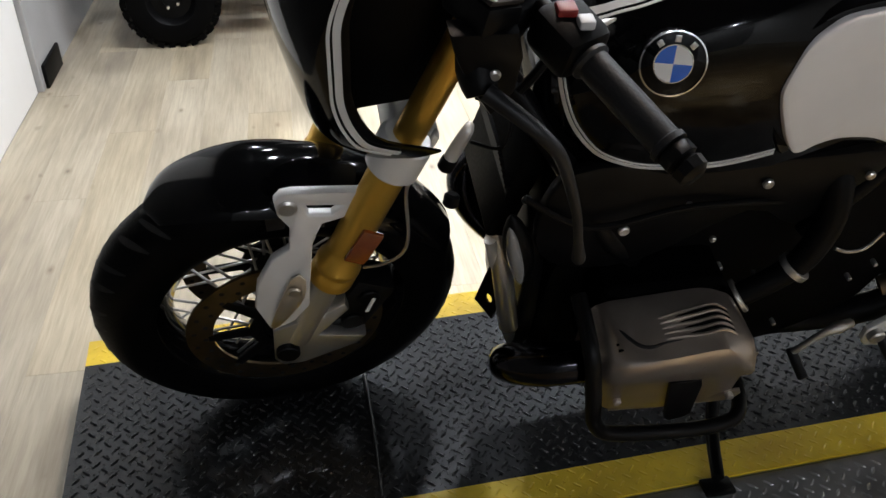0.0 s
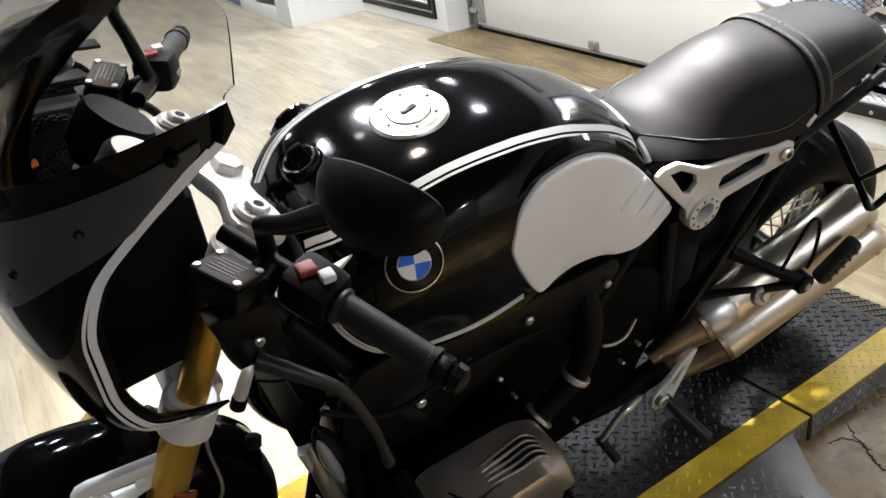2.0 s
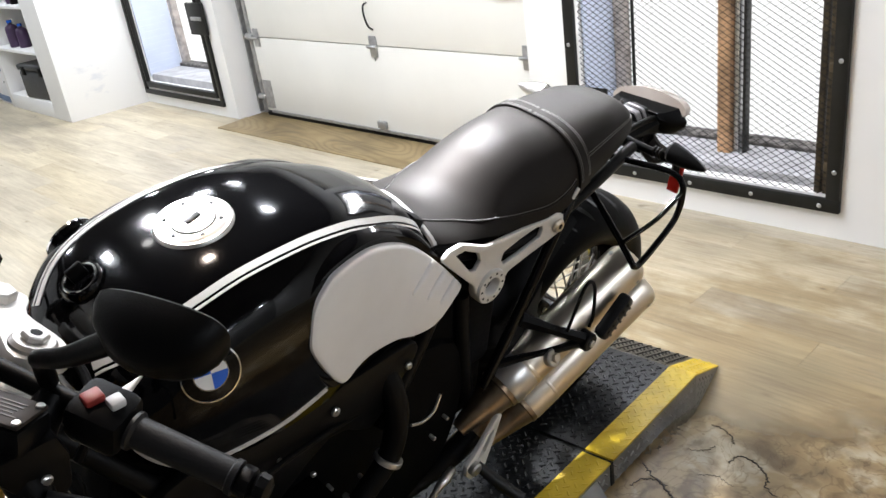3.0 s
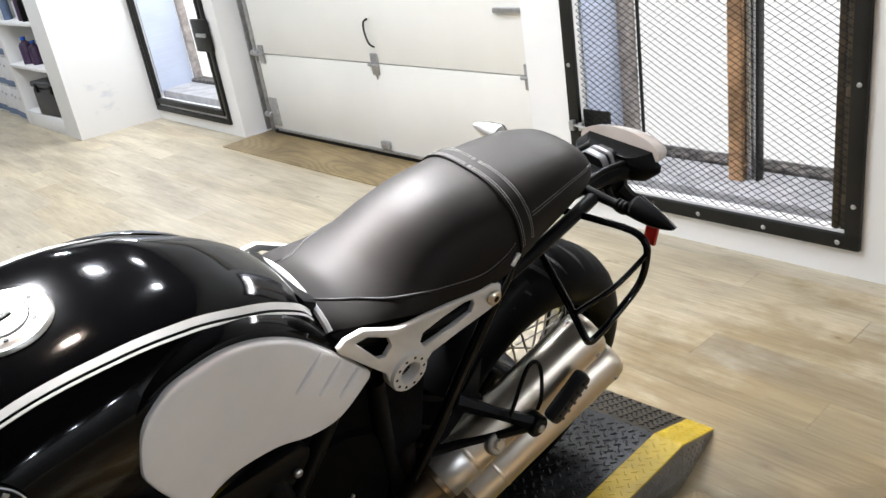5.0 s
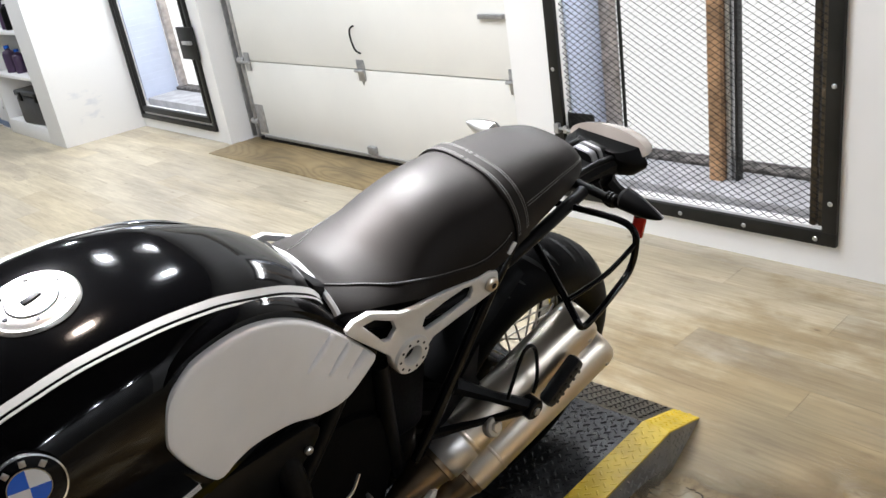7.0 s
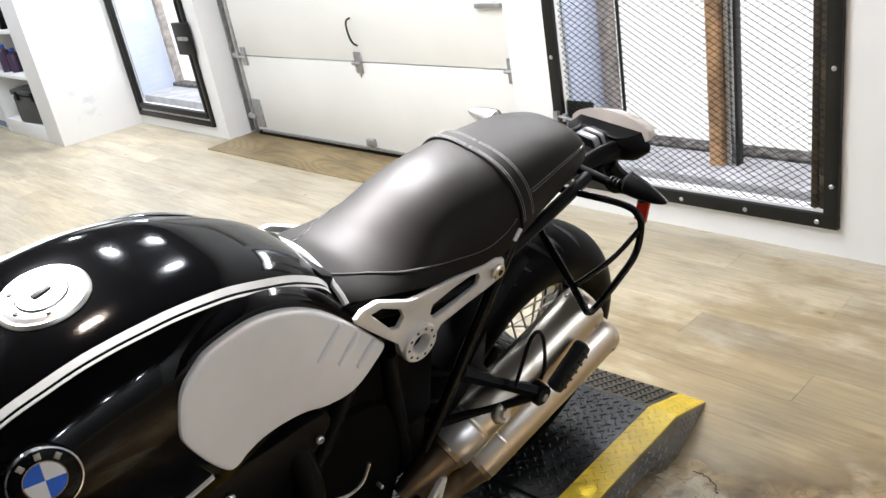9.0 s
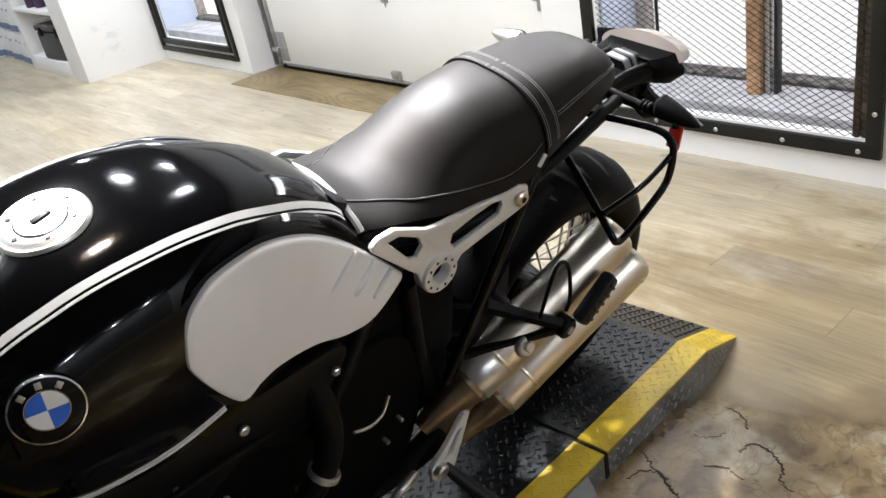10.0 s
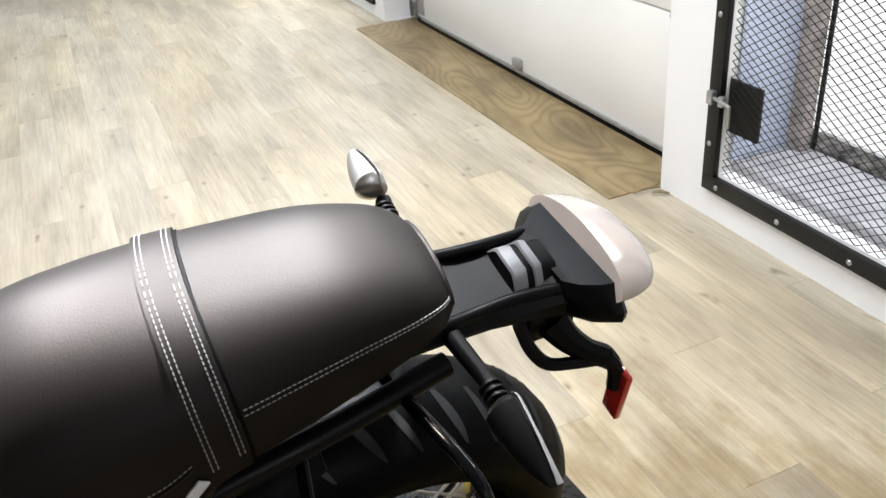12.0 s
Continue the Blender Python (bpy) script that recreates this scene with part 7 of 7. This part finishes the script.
part("screen_foot", kbm, HAZE, scr, "hazy dark grey screen foot")
for s in (-1, 1):
    for x, y, z in ((0.248, 0.174, 1.123), (0.154, 0.150, 1.058), (0.088, 0.112, 1.008)):
        part("screw", lathe([(0, 0.002), (0.003, 0.002), (0.0035, 0.004), (0.006, 0.003), (0.0068, -0.004)], along((x - 0.002, (y + 0.006) * s, z + 0.001), (x - 0.032, (y + 0.064) * s, z + 0.006)), 16), BLACK_GLOSS, scr)
part("instrument_cluster", lathe([(0, 0.02), (0.042, 0.02), (0.046, 0.012), (0.046, -0.03), (0.03, -0.05), (0, -0.05)], Matrix.Translation((0.235, -0.045, 1.03)) @ Matrix.Rotation(radians(38), 4, "Y"), 36), BLACK_PLASTIC, bike, "round instrument in black housing")
part("dial", lathe([(0, 0.0212), (0.040, 0.0212)], Matrix.Translation((0.235, -0.045, 1.03)) @ Matrix.Rotation(radians(38), 4, "Y"), 36), CASTING, bike, "pale dial face")
part("instrument_cluster", lathe([(0, 0.02), (0.042, 0.02), (0.046, 0.012), (0.046, -0.03), (0.03, -0.05), (0, -0.05)], Matrix.Translation((0.235, 0.055, 1.03)) @ Matrix.Rotation(radians(38), 4, "Y"), 36), BLACK_PLASTIC, bike, "round instrument in black housing")
part("headlamp", lathe([(0.060, 0.0), (0.064, 0.01), (0.062, 0.05), (0.045, 0.09), (0, 0.10)], along((0.100, 0, 0.86), (0.2, 0, 0.90)), 36), BLACK_SATIN, bike, "round headlamp bowl")
part("inner_panel", slab([(0.13, 0.74), (0.27, 0.76), (0.29, 0.86), (0.28, 1.00), (0.18, 0.99), (0.12, 0.88)], 0.15, Matrix(((1, 0, 0, 0), (0, 0, 1, -0.075), (0, 1, 0, 0), (0, 0, 0, 1))), 0.01), BLACK_PLASTIC, bike)

# ---- wall details ----
tagged(part("baseboard", span(ROOM_X0 + 0.021, ROOM_X0 + 0.034, 1.90, 2.15, 0.0, 0.09, 0.003), BLACK_PLASTIC), "dark skirting along the grey wall", "baseboard", kind="structure")
outlet = thing("wall_outlet", "black socket box on the grey wall with a yellow cable", "socket")
part("box_body", span(ROOM_X0 + 0.021, ROOM_X0 + 0.07, 2.34, 2.44, 0.50, 0.68, 0.006), BLACK_PLASTIC, outlet)
part("cable", tube([(ROOM_X0 + 0.06, 2.40, 0.66), (ROOM_X0 + 0.09, 2.46, 0.60), (ROOM_X0 + 0.07, 2.58, 0.62), (ROOM_X0 + 0.05, 2.66, 0.75), (ROOM_X0 + 0.045, 2.64, 1.05), (ROOM_X0 + 0.045, 2.52, 1.5)], 0.006, 8), YELLOW_CABLE, outlet, "yellow-green cable")

# ---- built-in shelves and what stands on them ----
SH_X, SH_Y0, SH_Y1 = 2.42, 5.30, 6.62
shelf = thing("shelf_unit", "white built-in shelf unit with open bays", "shelf")
part("side", slab([(SH_X, SH_Y0 + 0.035), (WX - 0.002, SH_Y0 - 0.02), (WX - 0.002, SH_Y0 + 0.345), (SH_X, SH_Y0 + 0.345)], 2.6, Matrix(), 0.003), CABINET_WHITE, shelf)
part("side", span(SH_X, WX - 0.002, SH_Y1 - 0.06, SH_Y1, 0.0, 2.6, 0.004), WALL_WHITE, shelf)
part("back", span(WX - 0.03, WX - 0.004, SH_Y0 + 0.346, SH_Y1 - 0.061, 0.0, 2.6), WALL_WHITE, shelf)
part("plinth", span(SH_X + 0.004, WX - 0.031, SH_Y0 + 0.346, SH_Y1 - 0.061, 0.0, 0.125, 0.003), WALL_WHITE, shelf)
for z in (0.50, 0.85, 1.2, 1.55):
    part("shelf_board", span(SH_X - 0.004, WX - 0.031, SH_Y0 + 0.346, SH_Y1 - 0.061, z, z + 0.025, 0.003), WALL_WHITE, shelf)
toolbox = thing("toolbox", "dark grey plastic toolbox with a handle, on the shelf", "toolbox", pose(2.57, 5.90, 0.126, 0, 0, 4) @ Matrix.Scale(1.15, 4))
part("body", box(0, 0, 0.10, 0.24, 0.46, 0.20, 0.02), BOX_GREY, toolbox)
part("lid", box(0, 0, 0.222, 0.25, 0.47, 0.04, 0.012), BOX_GREY, toolbox)
part("handle", tube([(0, -0.09, 0.24), (0, -0.08, 0.275), (0, 0.08, 0.275), (0, 0.09, 0.24)], 0.010, 8), BLACK_PLASTIC, toolbox)
for k in (-1, 1):
    part("latch", box(-0.126, 0.13 * k, 0.20, 0.012, 0.05, 0.06, 0.004), BLACK_PLASTIC, toolbox)


def bottle(x, y, z, r, h, mat, cap, label):
    b = thing("bottle", label, "bottle", Matrix.Translation((x, y, z)), group="bottles on the shelf")
    part("body", lathe([(0, 0), (r * 0.95, 0), (r, 0.006), (r, h * 0.68), (r * 0.8, h * 0.78), (r * 0.36, h * 0.84), (r * 0.36, h * 0.9)], Matrix(), 20), mat, b)
    part("cap", lathe([(r * 0.42, h * 0.89), (r * 0.42, h), (0, h)], Matrix(), 16), cap, b)


random.seed(4)
for z in (0.526, 0.876, 1.226):
    y = SH_Y0 + 0.42
    while y < SH_Y1 - 0.14:
        r = random.uniform(0.03, 0.05)
        mat, lab = random.choice([(BLACK_PLASTIC, "black plastic oil bottle on the shelf"), (BLUE_BAND, "blue plastic bottle on the shelf"), (PURPLE, "dark purple bottle on the shelf"), (BOX_CARD, "white plastic bottle on the shelf")])
        bottle(2.52 + random.uniform(-0.03, 0.1), y, z, r, random.uniform(0.16, 0.25), mat, random.choice([BLACK_PLASTIC, BOX_CARD, BLUE]), lab)
        y += 2 * r + random.uniform(0.01, 0.09)

# ---- cartons stacked beyond the shelves ----


def carton(x, y, z, rz, label):
    c = thing("carton", label, "box", pose(x, y, z, 0, 0, rz), group="stacked cartons")
    part("body", box(0, 0, 0.14, 0.42, 0.33, 0.28, 0.004), BOX_CARD, c)
    part("band", box(0, 0, 0.045, 0.424, 0.334, 0.055, 0.002), BLUE_BAND, c, "printed blue band")
    part("flap_seam", box(0, 0, 0.2805, 0.42, 0.012, 0.002, 0), BLUE_BAND, c)
    for k in (-1, 1):
        part("hand_hole", box(-0.2105, 0.08 * k, 0.20, 0.004, 0.035, 0.02, 0.001), WALL_GREY, c)


for col in range(6):
    for row in range(3 if col != 1 else 2):
        carton(2.66 + 0.02 * ((col * 7 + row * 3) % 3), 6.80 + 0.345 * col, 0.001 + 0.283 * row, ((col * 5 + row * 11) % 7 - 3) * 0.8, "white carton with a blue band in a stack on the floor")
for k, (y, w, mat, lab) in enumerate([(6.85, 0.2, BLACK_PLASTIC, "black folded bag on the cartons"), (7.15, 0.22, BOX_CARD, "crumpled white packet on the cartons"), (7.5, 0.16, BLUE, "small blue packet on the cartons")]):
    z = 0.852 if k != 1 else 0.57
    p = box(0, 0, 0.05, 0.24, w, 0.10, 0.02)
    for v in p.verts:
        v.co += Vector((random.uniform(-1, 1), random.uniform(-1, 1), 0)) * 0.012
    tagged(part("packet", p, mat), lab, "packet").matrix_world = pose(2.64, y, z, 0, 0, 20 * k)
rack = thing("wire_rack", "black wire stand on the floor beside cartons", "rack", pose(2.35, 9.0, 0))
for k in range(7):
    part("upright", tube([(0, 0.09 * k, 0.0), (0.02, 0.09 * k, 0.78)], 0.009, 8, False), BLACK_STEEL, rack)
for z in (0.1, 0.45, 0.77):
    part("rail", tube([(0.005, -0.02, z), (0.005, 0.56, z)], 0.009, 8, False), BLACK_STEEL, rack)

# ---- quad bikes ----


def knobby(r, w, name, parent, loc):
    wh = new(name)
    wh.parent = parent
    wh.matrix_local = Matrix.Translation(loc) @ SIDE
    ty = part("tyre", lathe([(r * 0.52, -w * 0.46), (r * 0.72, -w * 0.54), (r * 0.9, -w * 0.5), (r * 0.985, -w * 0.36), (r, 0), (r * 0.985, w * 0.36), (r * 0.9, w * 0.5), (r * 0.72, w * 0.54), (r * 0.52, w * 0.46)], Matrix(), 44), RUBBER, wh, "black knobby off-road tyre")
    kb = bmesh.new()
    for i in range(26):
        a = 2 * math.pi * i / 26
        for j, zz in enumerate((-0.42, -0.2, 0.0, 0.2, 0.42)):
            aa = a + (0.12 if j % 2 else 0)
            rr = r * (1.0 if abs(zz) < 0.3 else 0.975)
            box(rr * math.cos(aa), rr * math.sin(aa), zz * w, 0.024, 0.026, w * 0.15, 0, Matrix.Rotation(aa, 4, "Z"), kb)
    tagged(part("tread", kb, RUBBER, ty, smooth=False), kind="stuff")
    part("rim", lathe([(r * 0.53, -w * 0.45), (r * 0.50, -w * 0.42), (r * 0.42, -w * 0.25), (r * 0.2, -w * 0.22), (r * 0.16, -w * 0.36), (0, -w * 0.36)], Matrix(), 32), BLACK_SATIN, wh, "black steel rim")
    for i in range(4):
        a = math.pi / 2 * i + 0.5
        part("nut", cyl((0.03 * math.cos(a), 0.03 * math.sin(a), -w * 0.36), (0.03 * math.cos(a), 0.03 * math.sin(a), -w * 0.43), 0.007, 6), ALU, wh)


def quad(m, tubes, accent, label):
    q = thing("quad_bike", label, "quad bike", m, group="quad bikes by the wall")
    R = 0.190
    for x, y in ((0, -0.30), (0, 0.30), (0.78, -0.29), (0.78, 0.29)):
        knobby(R, 0.18, "wheel", q, (x, y, R))
    for s in (-1, 1):
        part("frame_rail", tube([(-0.08, 0.13 * s, 0.24), (0.2, 0.16 * s, 0.20), (0.45, 0.20 * s, 0.19), (0.66, 0.16 * s, 0.24)], 0.018, 10), tubes, q, "painted tubular frame rail")
        part("a_arm", tube([(0.04, 0.24 * s, 0.23), (0.10, 0.12 * s, 0.27)], 0.013, 8, False), tubes, q)
        part("a_arm", tube([(0.0, 0.24 * s, 0.23), (-0.06, 0.12 * s, 0.28)], 0.013, 8, False), tubes, q)
        part("strut", tube([(0.02, 0.20 * s, 0.26), (0.16, 0.12 * s, 0.52)], 0.014, 8, False), tubes, q)
        spr = bmesh.new()
        tube([(0.005 + 0.0, 0.21 * s, 0.27), (0.03, 0.14 * s, 0.52)], 0.026, 12, False, spr)
        part("shock", spr, BLACK_SATIN, q, "black coil shock")
        part("bumper_tube", tube([(-0.12, 0.10 * s, 0.30), (-0.24, 0.11 * s, 0.34), (-0.29, 0.11 * s, 0.44), (-0.24, 0.11 * s, 0.52)], 0.012, 8), BLACK_SATIN, q)
        # front mudguard: a bent shell over the wheel
        bm = bmesh.new()
        rows = []
        for i in range(13):
            a = radians(178 - 123 * i / 12)
            rr = 0.30 + 0.03 * math.sin(i / 12 * math.pi)
            rows.append([Vector((rr * math.cos(a) * 1.0, s * (0.14 + 0.27 * j / 6), R + 0.07 + rr * math.sin(a) - 0.03 * (j / 6) ** 2)) for j in range(7)])
        grid(bm, rows)
        bmesh.ops.recalc_face_normals(bm, faces=bm.faces)
        bmesh.ops.solidify(bm, geom=list(bm.faces), thickness=0.006)
        part("front_mudguard", bm, BLACK_PLASTIC, q, "black plastic mudguard")
        part("graphic", slab([(-0.135, 0.535), (-0.05, 0.60), (0.085, 0.655), (0.10, 0.625), (-0.03, 0.565), (-0.125, 0.495)], 0.004, Matrix(((1, 0, 0, 0), (0, 0, 1, s * 0.412 - 0.002), (0, 1, 0, -0.02), (0, 0, 0, 1))), 0), accent, q, "coloured graphic panel")
        part("graphic", slab([(-0.125, 0.535), (-0.045, 0.595), (0.075, 0.645), (0.085, 0.625), (-0.03, 0.57), (-0.115, 0.51)], 0.004, Matrix(((1, 0, 0, 0), (0, 0, 1, s * 0.416 - 0.002), (0, 1, 0, -0.02), (0, 0, 0, 1))), 0), BOX_CARD, q)
        part("writing_bar", box(-0.02, s * 0.4195, 0.578, 0.15, 0.002, 0.018, 0, Matrix.Rotation(radians(-28), 4, "Y")), BLACK_PLASTIC, q)
        part("side_lamp", cyl((0.085, s * 0.40, 0.53), (0.085, s * 0.425, 0.53), 0.033, 20, 0.004), AMBER, q, "round amber reflector")
        # body side panel
        part("side_cowl", slab(smooth_loop([(0.08, 0.55), (0.14, 0.68), (0.26, 0.72), (0.40, 0.66), (0.62, 0.62), (0.60, 0.56), (0.36, 0.56), (0.2, 0.50)], 3), 0.02, Matrix(((1, 0, 0, 0), (0, 0, 1, s * 0.155 - 0.01), (0, 1, 0, -0.05), (0, 0, 0, 1))), 0.004), BLACK_PLASTIC, q, "black side cowl")
        part("graphic", slab([(0.20, 0.60), (0.36, 0.655), (0.54, 0.61), (0.44, 0.585), (0.40, 0.605), (0.28, 0.585)], 0.004, Matrix(((1, 0, 0, 0), (0, 0, 1, s * 0.168 - 0.002), (0, 1, 0, -0.05), (0, 0, 0, 1))), 0), accent, q)
        part("heel_panel", slab(smooth_loop([(0.20, 0.28), (0.24, 0.50), (0.56, 0.54), (0.62, 0.36), (0.5, 0.28)], 3), 0.01, Matrix(((1, 0, 0, 0), (0, 0, 1, s * 0.17 - 0.005), (0, 1, 0, 0), (0, 0, 0, 1))), 0.003), BLACK_PLASTIC, q)
        part("graphic", slab([(0.14, 0.56), (0.24, 0.66), (0.38, 0.675), (0.34, 0.655), (0.24, 0.625), (0.18, 0.56)], 0.004, Matrix(((1, 0, 0, 0), (0, 0, 1, s * 0.170 - 0.002), (0, 1, 0, -0.05), (0, 0, 0, 1))), 0), BOX_CARD, q, "white graphic panel")
        part("footrest", box(0.36, s * 0.27, 0.215, 0.28, 0.16, 0.02, 0.005), BLACK_PLASTIC, q)
        part("handlebar", tube([(0.20, 0.03 * s, 0.80), (0.22, 0.14 * s, 0.86), (0.27, 0.32 * s, 0.86)], 0.011, 8), BLACK_SATIN, q)
        part("grip", tube([(0.255, 0.25 * s, 0.86), (0.275, 0.36 * s, 0.86)], 0.016, 10, False), GRIP, q)
        part("rear_mudguard", box(0.80, 0.28 * s, 0.56, 0.42, 0.24, 0.02, 0.008, Matrix.Rotation(radians(6), 4, "Y")), BLACK_PLASTIC, q)
    part("bumper_bar", tube([(-0.27, -0.13, 0.40), (-0.30, 0, 0.41), (-0.27, 0.13, 0.40)], 0.012, 8), BLACK_SATIN, q)
    part("bumper_bar", tube([(-0.25, -0.13, 0.48), (-0.28, 0, 0.49), (-0.25, 0.13, 0.48)], 0.012, 8), BLACK_SATIN, q)
    part("engine", box(0.36, 0, 0.34, 0.26, 0.24, 0.20, 0.03), ENGINE_ALU, q, "grey cast engine")
    part("engine_cover", cyl((0.36, -0.12, 0.35), (0.36, -0.178, 0.35), 0.075, 28, 0.01), CASTING, q, "round silver engine cover")
    part("engine_cover", cyl((0.47, -0.12, 0.37), (0.47, -0.176, 0.37), 0.05, 24, 0.01), CASTING, q)
    part("saddle", slab(smooth_loop([(0.30, 0.66), (0.40, 0.685), (0.60, 0.70), (0.86, 0.735), (0.92, 0.70), (0.86, 0.64), (0.5, 0.61)], 4), 0.24, Matrix(((1, 0, 0, 0), (0, 0, 1, -0.12), (0, 1, 0, 0), (0, 0, 0, 1))), 0.03), WRAPPED, q, "black saddle in clear plastic wrap")
    part("nose", slab(smooth_loop([(-0.16, 0.46), (-0.10, 0.58), (0.06, 0.70), (0.20, 0.76), (0.22, 0.66), (0.06, 0.50)], 3), 0.26, Matrix(((1, 0, 0, 0), (0, 0, 1, -0.13), (0, 1, 0, 0), (0, 0, 0, 1))), 0.02), BLACK_PLASTIC, q)
    part("fork_cover", box(0.16, 0, 0.80, 0.10, 0.16, 0.12, 0.02), BOX_CARD, q, "white wrapped handlebar pad")
    return q


quad(pose(-0.43, 2.66, 0, 0, 0, 4), ORANGE, ORANGE, "black and orange kids quad bike with white graphics")
quad(pose(-0.25, 4.05, 0, 0, 0, -3), RED_PAINT, RED_PAINT, "black quad bike with red frame tubes and white panels")

# ---- stained patch of floor beside the lift ----
def smooth_step(a, b, x):
    f = min(1.0, max(0.0, (x - a) / (b - a)))
    return f * f * (3 - 2 * f)


def swell(x, y):
    """Height of the heaved floor beside the lift: it sinks to the boards away from the lift and towards the ramp's tip."""
    edge = -0.405 + 0.0559 * x + skew(x)
    along_ = smooth_step(0.75, 1.25, x) * (1 - smooth_step(1.62, 2.02, x))
    return 0.0012 + 0.058 * along_ * (1 - smooth_step(0.0, 0.62, edge - y))


# Stain is extended out of view southward, to darken what the seat side reflects.
mound = bmesh.new()
xs_ = [-0.86 + 0.06 * k for k in range(64)]
ys_ = [-0.22 - 0.04 * k for k in range(30)] + [-1.5 - 0.35 * k for k in range(12)]
grid(mound, [[Vector((x, y, swell(x, y))) for y in ys_] for x in xs_])
patch = part("worn_floor_patch", mound, STAINED)
tagged(patch, "brown stained and cracked patch of floor beside the lift", "floor", kind="structure")


def crack(points, width):
    """A ragged dark gap in the floor along points."""
    line = [Vector((p.x, p.y, swell(p.x, p.y) + 0.0008)) for p in curve_points([(x, y, 0) for x, y in points], 10)]
    rows = []
    for i, p in enumerate(line):
        d = (line[min(i + 1, len(line) - 1)] - line[max(i - 1, 0)]).normalized()
        side = Vector((-d.y, d.x, 0))
        f = i / (len(line) - 1)
        w = width * (0.35 + 0.65 * math.sin(math.pi * f) ** 0.5) * random.uniform(0.45, 1.3)
        p = p + side * random.uniform(-0.004, 0.004)
        rows.append([p - side * w, p - side * w * 0.4 + Vector((0, 0, 0.0012)), p + side * w * 0.5 + Vector((0, 0, 0.0009)), p + side * w])
    bm = bmesh.new()
    grid(bm, rows)
    part("crack", bm, CRACK, patch, "dark ragged crack")


random.seed(11)
crack([(1.520, -0.340), (1.499, -0.378), (1.479, -0.427), (1.464, -0.460), (1.462, -0.504), (1.454, -0.552), (1.420, -0.616), (1.402, -0.708)], 0.0031)
crack([(1.649, -0.496), (1.688, -0.502), (1.697, -0.526), (1.687, -0.560), (1.661, -0.588), (1.639, -0.595), (1.623, -0.629)], 0.0026)
crack([(1.769, -0.385), (1.768, -0.419), (1.749, -0.451), (1.728, -0.469)], 0.0016)
crack([(1.434, -0.361), (1.473, -0.372), (1.489, -0.401), (1.487, -0.429)], 0.0019)
crack([(1.566, -0.461), (1.590, -0.497), (1.586, -0.542)], 0.0009)
crack([(1.629, -0.396), (1.652, -0.432), (1.685, -0.440)], 0.0007)

# ---- floor planks, each its own piece ----
plank_me = mesh_of(box(0, 0, 0, 0.1525, 1.219, 0.006, 0), "plank", False)
plank_me.materials.append(PLANK)
for c in range(26):
    x = ROOM_X0 + 0.076 + c * 0.153
    if x > WX + 0.02:
        continue
    y = ROOM_Y0 - 0.61 + (c * 0.437) % 1.22
    while y < ROOM_Y1 + 0.6:
        a, b = max(y - 0.6095, ROOM_Y0), min(y + 0.6095, ROOM_Y1)
        if b - a > 0.02:
            p = part("plank", plank_me, None, floor)
            p.location = (x, (a + b) / 2, -0.003)
            p.scale = (1, (b - a) / 1.219, 1)
        y += 1.22
